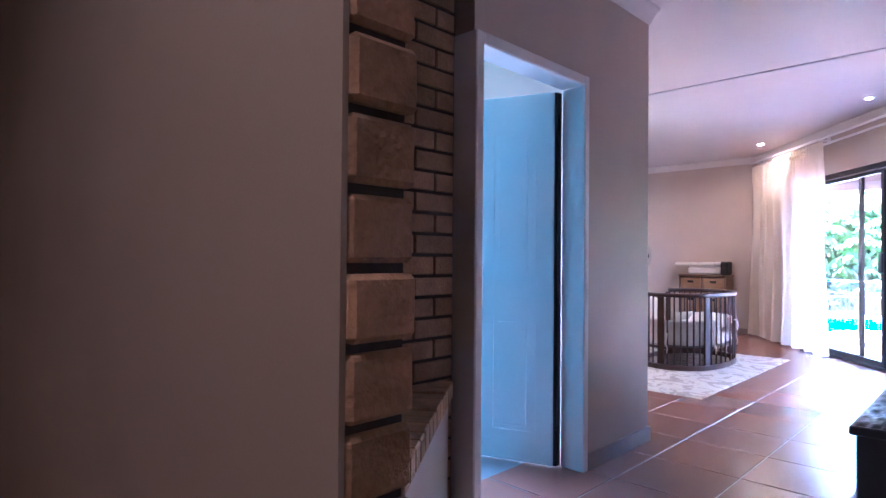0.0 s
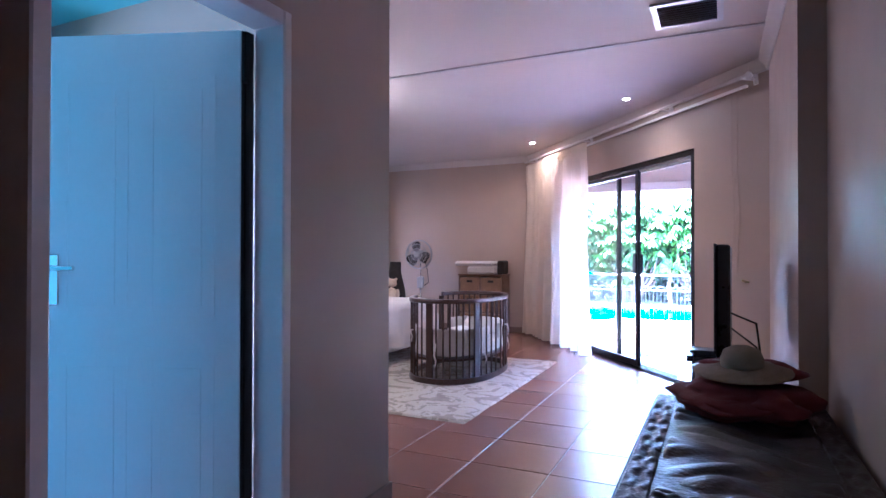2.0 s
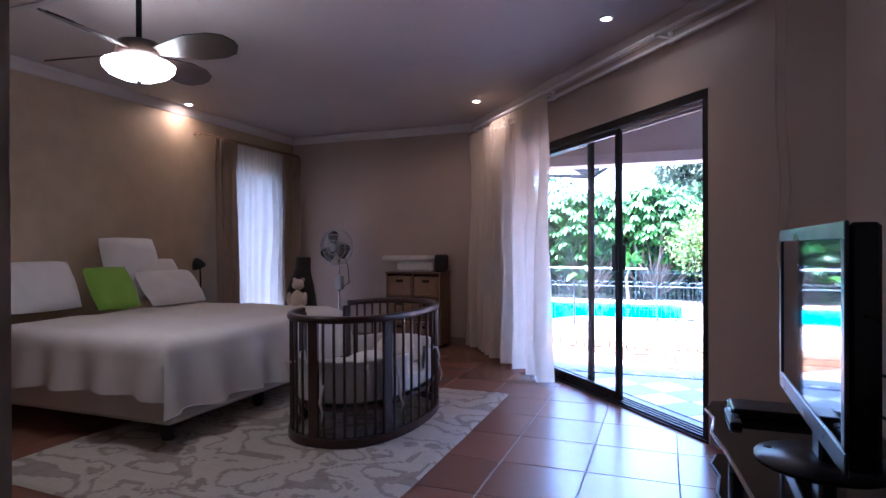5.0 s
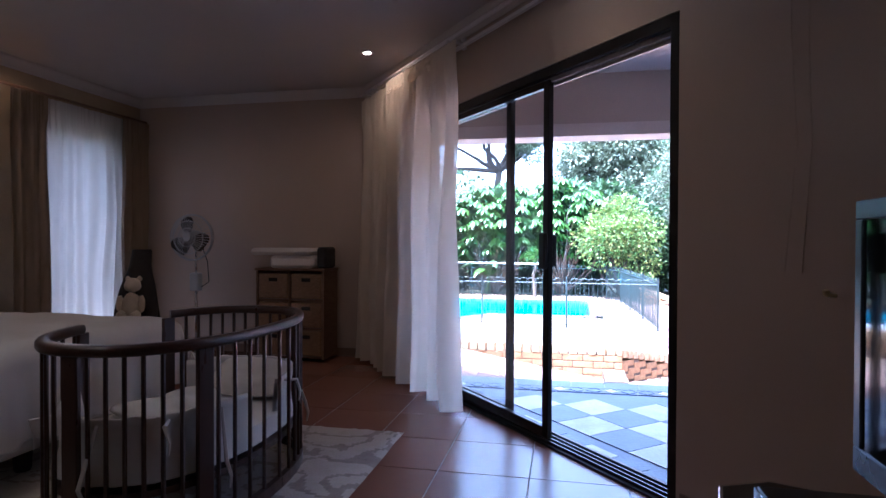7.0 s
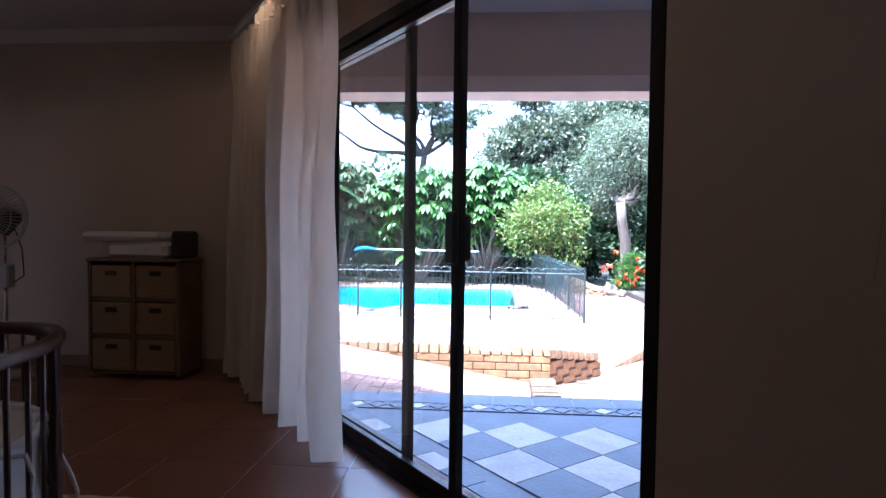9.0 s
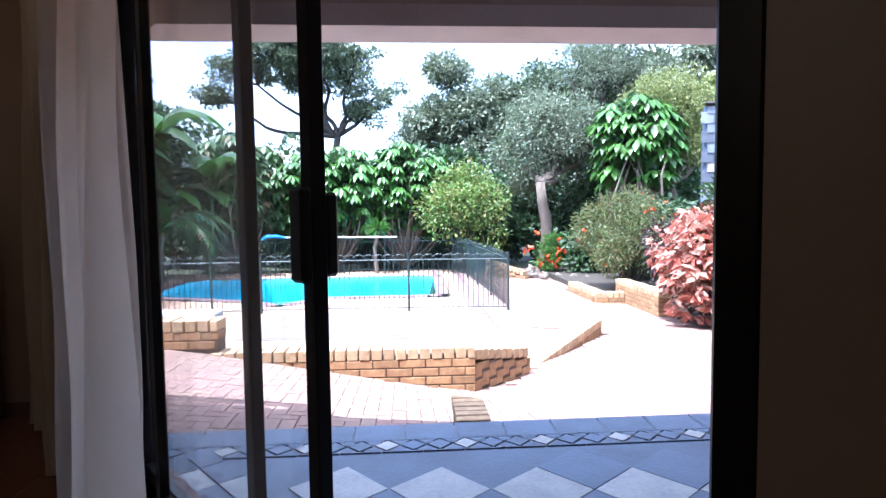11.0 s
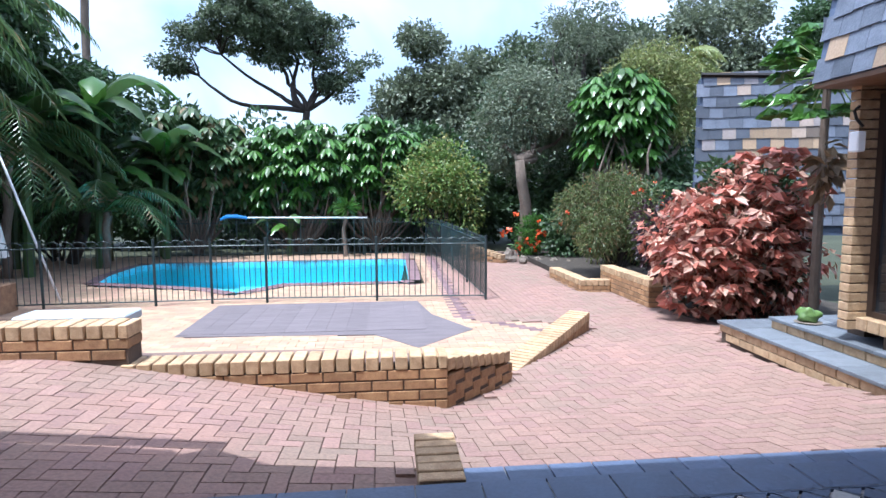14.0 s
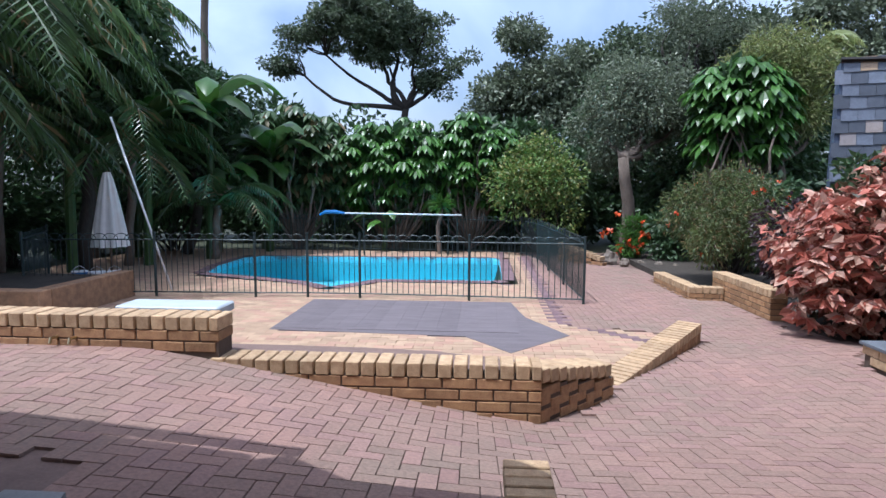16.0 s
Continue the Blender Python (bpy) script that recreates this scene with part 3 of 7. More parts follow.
# ---- passage door ----
fr = thing("door_frame", "white painted steel door frame in the passage", "door frame", kind="structure")
for nm, bx in (("jamb", (-1.275, -1.13, 0.615, 0.66, 0, 2.09)), ("jamb", (-1.275, -1.13, -0.255, -0.205, 0, 2.09)), ("head", (-1.275, -1.13, -0.205, 0.615, 2.035, 2.09))):
    part(nm, Build().box(*bx, None, 0.006), TRIM, fr)
# dark filler box: the shadow in the hinge gap as a solid strip
part("hinge_gap_shade", Build().box(-1.302, -1.2755, 0.575, 0.6145, 0.01, 2.02), IRON, fr, "dark strip standing for the shaded gap at the hinges")
DM = Matrix.Translation((-1.285, 0.598, 0)) @ Matrix.Rotation(radians(200), 4, "Z")
dr = thing("panel_door", "white enamelled four-panel door standing open", "door", at=DM)
lf = Build().box(0.012, 0.80, 0.0, 0.038, 0.012, 2.02, None, 0.003)
part("leaf", lf, DOOR_WHITE, dr)
# shadow line on the leaf's hinge edge, made as a thin dark strip
part("edge_shade", Build().box(0.006, 0.0115, 0.002, 0.036, 0.014, 2.018), IRON, dr, "dark strip standing for shadow along the hinge edge")
for x0, x1 in ((0.11, 0.37), (0.45, 0.71)):
    for z0, z1 in ((0.16, 0.82), (0.95, 1.86)):
        pb = Build()
        for a, c, e, h in ((x0, x1, z0, z0 + 0.02), (x0, x1, z1 - 0.02, z1), (x0, x0 + 0.02, z0 + 0.02, z1 - 0.02), (x1 - 0.02, x1, z0 + 0.02, z1 - 0.02)):
            pb.box(a, c, -0.0015, 0.0395, e, h)
        pb.box(x0 + 0.05, x1 - 0.05, -0.0018, 0.0398, z0 + 0.05, z1 - 0.05, None, 0.0015)
        part("door_panel", pb, DOOR_WHITE, dr)
for z in (0.15, 1.88):
    part("hinge", Build().tube([(0.0, 0.03, z - 0.055), (0.0, 0.03, z + 0.055)], 0.011, 8), IRON, dr, "black steel hinge")
hd = part("handle_plate", Build().box(0.725, 0.765, -0.006, -0.001, 1.0, 1.19, None, 0.002).box(0.725, 0.765, 0.039, 0.044, 1.0, 1.19, None, 0.002), CHROME, dr, "chrome handle plate")
part("lever", Build().tube([(0.745, 0.044, 1.14), (0.745, 0.085, 1.14), (0.63, 0.087, 1.14)], 0.009).tube([(0.745, -0.006, 1.14), (0.745, -0.05, 1.14), (0.63, -0.052, 1.14)], 0.009), CHROME, hd, "chrome lever")

# ---- brick hearth ----
hearth = thing("hearth", "low diagonal hearth with brick-on-edge coping", "fireplace")
HA, HB = Vector((-1.22, -0.29, 0)), Vector((-0.56, -1.17, 0))
hd_ = (HB - HA).normalized()
hn = Vector((-hd_.y, hd_.x, 0)) * -1
hm = Matrix.Translation(HA) @ Matrix(((hd_.x, hn.x, 0, 0), (hd_.y, hn.y, 0, 0), (0, 0, 1, 0), (0, 0, 0, 1)))
HL = (HB - HA).length
part("plinth", Build().box(0, HL, 0.02, 0.2, 0, 0.53, hm), WALL, hearth, "off-white plastered plinth")
ck = 0
while ck * 0.082 + 0.07 < HL:
    part("brick", Build().box(ck * 0.082, ck * 0.082 + 0.072, 0.0, 0.215, 0.532, 0.60 + 0.003 * (ck % 3), hm, 0.005), BRICK_IN, hearth)
    ck += 1
part("firebox_post", Build().box(-1.25, -1.19, -0.88, -0.81, 0, 0.66, None, 0.004), IRON, hearth, "black iron firebox upright")
# thin black sheet over the brick face where the firebox opens
part("firebox_back", Build().box(-1.2495, -1.243, -1.6, -0.88, 0, 0.62), IRON, hearth, "flat black sheet at the firebox opening")

# ---- ceiling fittings ----
# d is never in view: added to warm the walls at the walk's start
for nm, xy in (("a", (-0.49, 4.68)), ("b", (-1.93, 6.43)), ("c", (-4.74, 5.46)), ("d", (0.1, -2.9))):
    dl = thing("downlight", "small round white recessed downlight, lit", "downlight", "ceiling downlights", at=Matrix.Translation((*xy, CEIL)))
    part("ring", Build().lathe([(0.045, -0.001), (0.045, -0.012), (0.028, -0.012), (0.028, -0.001)], n=20), WHITE_PLASTIC, dl)
    part("lens", Build().lathe([(0.027, -0.003), (0.027, -0.008), (0.001, -0.009)], n=16), BULB, dl)
    lamp("downlight_beam", "SPOT", {"a": 0.6, "b": 0.9, "c": 0.8, "d": 0.36}[nm], (1.0, 0.58, 0.28), look((*xy, CEIL - 0.015), (*xy, 0)), 0.03, angle={"a": 110}.get(nm, 165), blend=0.8 if nm in "ad" else 0.35)
vent = thing("ceiling_vent", "grey metal air-conditioning grille in the ceiling", "air vent", at=Matrix.Translation((0.135, 2.79, CEIL)))
part("vent_frame", Build().box(-0.2, 0.2, -0.2, -0.165, -0.014, -0.001).box(-0.2, 0.2, 0.165, 0.2, -0.014, -0.001).box(-0.2, -0.165, -0.165, 0.165, -0.014, -0.001).box(0.165, 0.2, -0.165, 0.165, -0.014, -0.001), VENT_GREY, vent)
part("backing", Build().box(-0.165, 0.165, -0.165, 0.165, -0.004, -0.001), BLACK, vent)
for k in range(9):
    part("slat", Build().box(-0.165, 0.165, -0.012, 0.012, -0.002, 0.001, Matrix.Translation((0, -0.14 + k * 0.035, -0.012)) @ Matrix.Rotation(radians(38), 4, "X")), VENT_GREY, vent)
cf = thing("ceiling_fan", "dark wooden ceiling fan with lit glass bowl", "ceiling fan", at=Matrix.Translation((-2.85, 3.17, CEIL - 0.16)))
part("rod", Build().tube([(0, 0, 0.15), (0, 0, -0.2)], 0.015), IRON, cf)
part("canopy", Build().lathe([(0.065, 0.159), (0.065, 0.13), (0.045, 0.10), (0.02, 0.085)]), FAN_BLADE, cf, smooth=True)
part("motor", Build().lathe([(0.05, -0.18), (0.11, -0.2), (0.12, -0.26), (0.10, -0.29), (0.06, -0.30)]), FAN_BLADE, cf, smooth=True)
part("bowl", Build().lathe([(0.17, -0.305), (0.185, -0.315), (0.18, -0.34), (0.15, -0.37), (0.09, -0.395), (0.01, -0.405)]), FAN_BULB, cf, "lit frosted glass bowl", True)
part("bowl_finial", Build().lathe([(0.012, -0.404), (0.014, -0.414), (0.004, -0.424)], n=10), IRON, cf, smooth=True)
for k in range(4):
    m = Matrix.Rotation(radians(8 + 90 * k), 4, "Z") @ Matrix.Translation((0, 0, -0.249)) @ Matrix.Rotation(radians(-20), 4, "X") @ Matrix.Translation((0, 0, 0.249))
    prof = [(0.10, 0.03), (0.2, 0.06), (0.34, 0.10), (0.48, 0.10), (0.56, 0.075), (0.60, 0.02)]
    top = [[m @ Vector((x, -w, -0.245)), m @ Vector((x, w, -0.245))] for x, w in prof]
    bot = [[m @ Vector((x, w, -0.253)), m @ Vector((x, -w, -0.253))] for x, w in prof]
    part("blade", Build().sheet([[a, b2, c2, d2] for (a, b2), (c2, d2) in zip(top, bot)], True), FAN_BLADE, cf)
lamp("fan_light", "POINT", 0.08, (1.0, 0.72, 0.42), Matrix.Translation((-2.85, 3.17, CEIL - 0.68)), 0.1)

# ---- curtains ----
def drape(path, z0, z1, folds, amp, seed, flare=0.0, gather=0.06):
    """a hanging cloth along a line, its folds wider towards the hem"""
    p, q = (Vector((*e[:2], 0)) for e in path)
    d = (q - p).normalized()
    nrm = Vector((-d.y, d.x, 0))
    L, n, b = (q - p).length, folds * 14, Build()
    rows = []
    for i in range(25):
        t = i / 24
        row = []
        for j in range(n + 1):
            u = j / n
            ph = 2 * math.pi * folds * (u + 0.10 * noise.noise(Vector((u * 3.1, t * 0.5, seed))) + 0.02 * noise.noise(Vector((u * 9, t * 2.2, seed + 4))))
            a = amp * (0.5 + 0.5 * t) * (1 + 0.9 * noise.noise(Vector((u * 4.3, t * 1.3, seed + 3))))
            s = L * u * (1 + flare * t) - L * flare * t * 0.5
            o = a * (math.sin(ph) + 0.3 * math.sin(2.1 * ph + 3 * t + seed)) + 0.04 * noise.noise(Vector((u * 3, t * 2.4, seed + 9)))
            if t < gather * 1.6:
                o = o * 0.45 + 0.012 * math.sin(ph * 4)
            s += 0.018 * noise.noise(Vector((u * 7, t * 3.1, seed + 14)))
            z = z1 + (z0 - z1) * t + 0.025 * t ** 8 * noise.noise(Vector((u * 5, 0, seed)))
            row.append(p + d * s + nrm * o + Vector((0, 0, z)))
        rows.append(row)
    return b.sheet(rows)


ct = thing("curtain", "sheer cream floor-length curtain gathered beside the sliding door", "curtain")
part("cloth", drape((dw(1.57, -0.17), dw(2.78, -0.17)), 0.035, 2.50, 5, 0.065, 1, 0.14), CURTAIN, ct, smooth=True)
part("heading", drape((dw(1.66, -0.155), dw(2.8, -0.155)), 2.40, 2.515, 16, 0.022, 5), CURTAIN, ct, "pleated heading tape", True)
ct2 = thing("curtain", "sheer cream curtain hanging in the bedroom corner", "curtain")
part("cloth", drape((dw(2.8, -0.13), dw(3.5, -0.13)), 0.035, 2.50, 4, 0.045, 12), CURTAIN, ct2, smooth=True)
for lab, ya, yb, sd in (("tan curtain drawn beside the bedroom window", 5.86, 6.2, 21), ("sheer white curtain across the bedroom window", 6.1, 7.14, 25), ("tan curtain in the corner by the window", 7.08, 7.44, 29)):
    c3 = thing("curtain", lab, "curtain")
    part("cloth", drape(((-4.80 + (0.05 if "tan" in lab else 0), ya), (-4.80 + (0.05 if "tan" in lab else 0), yb)), 0.03, 2.40, 3 if "tan" in lab else 7, 0.026, sd), SHEER if "sheer" in lab else CURTAIN_TAN, c3, smooth=True)
rod = thing("curtain_rod", "pale painted curtain rod over the sliding door", "curtain rod")
part("rod", Build().tube([dw(-0.85, -0.13, 2.56), dw(3.55, -0.13, 2.56)], 0.014), TRIM, rod, smooth=True)
part("track", Build().box(-0.8, 3.55, -0.085, -0.06, 2.49, 2.51, SM), TRIM, rod)
for s in (-0.82, 0.22, 1.75, 3.4):
    part("bracket", Build().tube([dw(s, -0.003, 2.55), dw(s, -0.15, 2.55)], 0.012).tube([dw(s, -0.001, 2.51), dw(s, -0.001 - 0.012, 2.59)], 0.02), TRIM, rod)
part("finial", Build().lathe([(0.012, 0), (0.03, 0.012), (0.034, 0.03), (0.02, 0.05), (0.002, 0.056)], m=Matrix.Translation(dw(-0.84, -0.13, 2.56)) @ Matrix.Rotation(radians(90), 4, "Y")), TRIM, rod, smooth=True)
cord = thing("pull_cord", "thin looped curtain cord hanging on the wall", "cord")
for k, o in enumerate((-0.66, -0.60)):
    part("cord", Build().tube([dw(o, -0.04, 2.50), dw(o + 0.01, -0.03, 1.9), dw(o - 0.01 * k, -0.02, 1.5), dw(o + 0.03, -0.02, 1.05)], 0.0022, 5), WALL, cord)
rod2 = thing("curtain_rod", "dark curtain rod over the bedroom window", "curtain rod")
part("rod", Build().tube([(-4.78, 5.65, 2.42), (-4.78, 7.45, 2.42)], 0.013), CHEST_WOOD, rod2, smooth=True)
for yy in (5.7, 7.4):
    part("bracket", Build().tube([(-4.898, yy, 2.42), (-4.78, yy, 2.42)], 0.01), CHEST_WOOD, rod2)
sensor = tagged(part("alarm_detector", Build().box(-4.85, -4.79, 7.44, 7.496, 2.2, 2.3, None, 0.01), WHITE_PLASTIC), "small white alarm detector high in the corner", "sensor")

# ---- rug ----
rugb = Build()
nx, ny = 120, 140
rug_rows = []
for i in range(ny + 1):
    row = []
    for j in range(nx + 1):
        x, y = -3.55 + (2.24) * j / nx, 2.71 + 2.62 * i / ny
        gx, gy = (x / 0.44 + 0.5 * (round(y / 0.38) % 2)) % 1 - 0.5, (y / 0.38 + 0.5) % 1 - 0.5
        rad, ang = math.hypot(gx, gy), math.atan2(gy, gx)
        petal = max(0, 1 - abs(rad - 0.24 - 0.09 * math.cos(5 * ang)) / 0.06)
        heart = max(0, 1 - rad / 0.09)
        z = 0.011 + 0.003 * noise.noise(Vector((x * 3, y * 3, 0))) + 0.006 * max(petal, heart) + 0.002 * noise.noise(Vector((x * 14, y * 14, 4)))
        e = min(j, nx - j, i, ny - i)
        row.append((x + 0.012 * noise.noise(Vector((y * 3, 1, 0))), y + 0.012 * noise.noise(Vector((x * 3, 5, 0))), 0.003 if e == 0 else z))
    rug_rows.append(row)
rug = tagged(part("rug", rugb.sheet(rug_rows), RUG, smooth=True), "cream patterned wool rug on the tiled floor", "rug")
rug.data.materials.append(RUG_MOTIF)
for f in rug.data.polygons:
    x, y = f.center.x, f.center.y
    vine = noise.noise(Vector((x * 5.2 + 1.3 * noise.noise(Vector((x * 3, y * 3, 2))), y * 5.2, 7)))
    if abs(vine) < 0.075 or (vine > 0.33 and noise.noise(Vector((x * 14, y * 14, 3))) > -0.1):
        f.material_index = 1

# ---- cot ----
cot = thing("cot", "oval dark walnut baby cot on the rug", "cot", at=Matrix.Translation((-2.06, 4.36, 0.016)) @ Matrix.Rotation(radians(0), 4, "Z"))
CA, CB, CN = 0.42, 0.68, 2.35


def oval(t, k=1.0):
    c, s = math.cos(t), math.sin(t)
    return Vector((CA * k * math.copysign(abs(c) ** (2 / CN), c), CB * k * math.copysign(abs(s) ** (2 / CN), s), 0))


def hoop(z0, z1, k0, k1, n=64):
    rows = [[oval(2 * math.pi * j / n, k) + Vector((0, 0, z)) for j in range(n)] for k, z in ((k0, z0), (k1, z0), (k1, z1), (k0, z1), (k0, z0))]
    return Build().sheet(rows, True)


def arc_rail(z0, z1, k0, k1, a0, a1, n=60):
    """a bent rail with eased edges, open between its two ends"""
    e = 0.25 * (z1 - z0)
    ring = ((k0, z0 + e), (k0 + 0.012, z0), (k1 - 0.012, z0), (k1, z0 + e), (k1, z1 - e), (k1 - 0.012, z1), (k0 + 0.012, z1), (k0, z1 - e))
    rows = [[oval(radians(a0 + (a1 - a0) * j / n), k) + Vector((0, 0, z)) for k, z in ring] for j in range(n + 1)]
    b = Build().sheet(rows, True)
    return b.add(rows[0], [tuple(range(8))]).add(rows[-1], [tuple(range(8))[::-1]])


GAP0, GAP1 = 153, 197           # the side towards the bed is left open
part("top_rail", arc_rail(0.728, 0.768, 0.92, 1.005, GAP1, GAP0 + 360), COT_WOOD, cot, smooth=True)
part("bottom_rail", hoop(0.0, 0.05, 0.93, 1.0), COT_WOOD, cot)
part("base_board", hoop(0.20, 0.225, 0.02, 0.92), COT_WOOD, cot)
for k in range(44):
    t = 360 * (k + 0.5) / 44
    if GAP0 - 2 < t < GAP1 + 2:
        continue
    p = oval(radians(t), 0.965)
    part("bar", Build().tube([p + Vector((0, 0, 0.05)), p + Vector((0, 0, 0.73))], 0.0085, 6), COT_WOOD, cot)
for t in (40, 154, 196, 268, 325):
    p, tn = oval(radians(t), 0.965), (oval(radians(t + 3)) - oval(radians(t - 3))).normalized()
    m = Matrix.Translation(p) @ Matrix.Rotation(math.atan2(tn.y, tn.x), 4, "Z")
    part("post", Build().box(-0.034, 0.034, -0.012, 0.012, 0.05, 0.73, m, 0.004), COT_WOOD, cot)
mt = tagged(part("cot_mattress", hoop(0.243, 0.33, 0.02, 0.88), LINEN, smooth=False), "white mattress in the cot", "mattress")
mt.matrix_world = cot.matrix_world
cb = thing("cot_bumper", "padded pale cloth bumper tied inside the cot", "bumper")
cb.matrix_world = cot.matrix_world
for a0, a1, sd in ((0.15, 2.5, 1), (3.6, 6.1, 2)):
    rows = []
    for i in range(9):
        z = 0.25 + 0.24 * i / 8
        rows.append([oval(a0 + (a1 - a0) * j / 48, 0.905 - 0.03 * math.sin(math.pi * i / 8) + 0.012 * noise.noise(Vector((j * 0.4, i * 0.5, sd)))) + Vector((0, 0, z + 0.012 * noise.noise(Vector((j * 0.3, 0, sd))))) for j in range(49)])
    back = [[Vector((p.x * 0.95, p.y * 0.95, p.z)) for p in r] for r in rows]
    part("pad", Build().sheet([*rows, *back[::-1], rows[0]]), LINEN_GREY, cb, smooth=True)
for k, t in enumerate((0.25, -0.45, -0.9, -1.5, -2.1, 0.8)):
    p = oval(t, 1.03) + Vector((0, 0, 0.47 - 0.2 * (k % 2)))
    part("tie", Build().tube([oval(t, 0.9) + Vector((0, 0, 0.47)), p, p + Vector((0.012, 0.012, -0.06)), p + Vector((0.0, 0.02, -0.11))], [0.006, 0.009, 0.007, 0.004], 5), LINEN, cb)
pl = Build()
cushion(pl, 0.42, 0.3, 0.1, Matrix.Translation((-2.0, 4.75, 0.44)) @ Matrix.Rotation(radians(25), 4, "X"), seed=3)
tagged(part("cot_pillow", pl, LINEN, smooth=True), "small white pillow lying in the cot", "pillow")
bl = Build()
blob(bl, (-2.08, 4.25, 0.38), (0.25, 0.28, 0.07), 5, 0.5)
tagged(part("baby_blanket", bl, LINEN_GREY, smooth=True), "crumpled pale baby blanket in the cot", "blanket")

# ---- bed ----
bed = thing("bed", "wide bed with white linen against the ochre wall", "bed", at=Matrix.Translation((-4.86, 4.35, 0)))
BW2, BL = 0.98, 1.98
part("base", Build().box(0, BL, -BW2 + 0.02, BW2 - 0.02, 0.13, 0.36, None, 0.03), BED_BASE, bed, "pale upholstered bed base")
part("mattress", Build().box(0, BL, -BW2, BW2, 0.365, 0.60, None, 0.05), LINEN, bed)
for x, y in ((0.12, -0.85), (0.12, 0.85), (1.86, -0.85), (1.86, 0.85), (1.86, 0), (0.12, 0)):
    part("foot", Build().lathe([(0.03, 0.001), (0.04, 0.03), (0.045, 0.13)], x, y, 12), IRON, bed, "black bed foot")
dv, rows = Build(), []
for i in range(41):
    u = i / 40
    row = []
    for j in range(57):
        v = 2 * j / 56 - 1
        sx = 0.45 + 1.95 * u
        x, zx = (min(sx, BL + 0.03), max(0, sx - BL - 0.03))
        sy = v * (BW2 + 0.34)
        y, zy = math.copysign(min(abs(sy), BW2 + 0.035), sy), max(0, abs(sy) - BW2 - 0.035)
        drop = max(zx, zy)
        wav = 0.014 * noise.noise(Vector((sx * 3, sy * 3, 2))) + 0.007 * noise.noise(Vector((sx * 9, sy * 9, 5)))
        flare = 0.13 * drop * (1 + math.sin((sx if zy > zx else sy) * 17 + 2.5 * noise.noise(Vector((sx, sy, 8)))))
        drop *= 1 + 0.10 * noise.noise(Vector((sx * 2.2, sy * 2.2, 11)))
        x2 = x + (flare if zx > 0 else 0)
        y2 = y + (math.copysign(flare, sy) if zy > 0 else 0)
        rnd = 0.05 * max(0, (abs(sy) - BW2 + 0.1) / 0.14 if abs(sy) < BW2 + 0.035 else 1) ** 2
        rnx = 0.05 * max(0, (sx - BL + 0.1) / 0.13 if sx < BL + 0.03 else 1) ** 2
        row.append((x2, y2, 0.665 + wav - drop - max(rnd, rnx)))
    rows.append(row)
dvo = tagged(part("duvet", dv.sheet(rows), LINEN, smooth=True), "white duvet spread over the bed, hanging at its foot", "duvet")
dvo.matrix_world = bed.matrix_world
part("hem", Build().tube([r for r in rows[-1]], 0.006, 6), LINEN_GREY, dvo, "stitched hem along the foot", True)
for nm, lab, mt_, m, w, d, h in (
        ("pillow", "white pillow propped against the wall", LINEN, (-4.62, 4.9, 0.90, 0, 65, 0), 0.42, 0.66, 0.16),
        ("pillow", "white pillow leaning on another pillow", LINEN, (-4.42, 4.92, 0.83, 0, 52, 0), 0.38, 0.66, 0.16),
        ("pillow", "white square pillow propped against the wall", LINEN, (-4.68, 4.72, 1.05, 0, 72, 0), 0.5, 0.6, 0.15),
        ("pillow", "white pillow propped against the wall", LINEN, (-4.62, 3.8, 0.90, 0, 65, 0), 0.42, 0.66, 0.16),
        ("cushion", "lime green scatter cushion on the bed", GREEN_CLOTH, (-4.45, 4.32, 0.86, 0, 60, 0), 0.4, 0.42, 0.14)):
    tagged(part(nm, cushion(Build(), w, d, h, pose(*m), seed=m[1]), mt_, smooth=True), lab, "pillow" if nm == "pillow" else "cushion", "pillows on the bed" if nm == "pillow" else "")
ns = thing("bedside_table", "small dark bedside table beside the bed", "bedside table", at=Matrix.Translation((-4.68, 5.56, 0)))
part("top", Build().box(-0.2, 0.2, -0.18, 0.18, 0.56, 0.59, None, 0.004), CHEST_WOOD, ns)
part("body", Build().box(-0.18, 0.18, -0.16, 0.16, 0.1, 0.56), CHEST_WOOD, ns)
for x in (-0.16, 0.16):
    for y in (-0.14, 0.14):
        part("leg", Build().box(x - 0.015, x + 0.015, y - 0.015, y + 0.015, 0.0, 0.1), CHEST_WOOD, ns)
bl_ = thing("reading_lamp", "dark adjustable reading lamp on the bedside table", "lamp", at=Matrix.Translation((-4.62, 5.47, 0.59)))
part("stand", Build().lathe([(0.07, 0.0), (0.07, 0.012), (0.015, 0.025)]).tube([(0, 0, 0.02), (0.01, 0.01, 0.25), (0.03, -0.02, 0.42), (0.06, -0.10, 0.46)], 0.008), IRON, bl_)
part("shade", Build().lathe([(0.02, 0.0), (0.045, -0.03), (0.07, -0.09)], m=Matrix.Translation((0.07, -0.12, 0.49)) @ Matrix.Rotation(radians(30), 4, "X")), IRON, bl_, "dark conical shade", True)

# ---- wicker chest of drawers ----
ch = thing("chest_of_drawers", "brown wooden chest with six wicker drawers", "chest of drawers", at=Matrix.Translation((-2.95, 7.29, 0)))
cw, cd, chh = 0.35, 0.17, 0.89
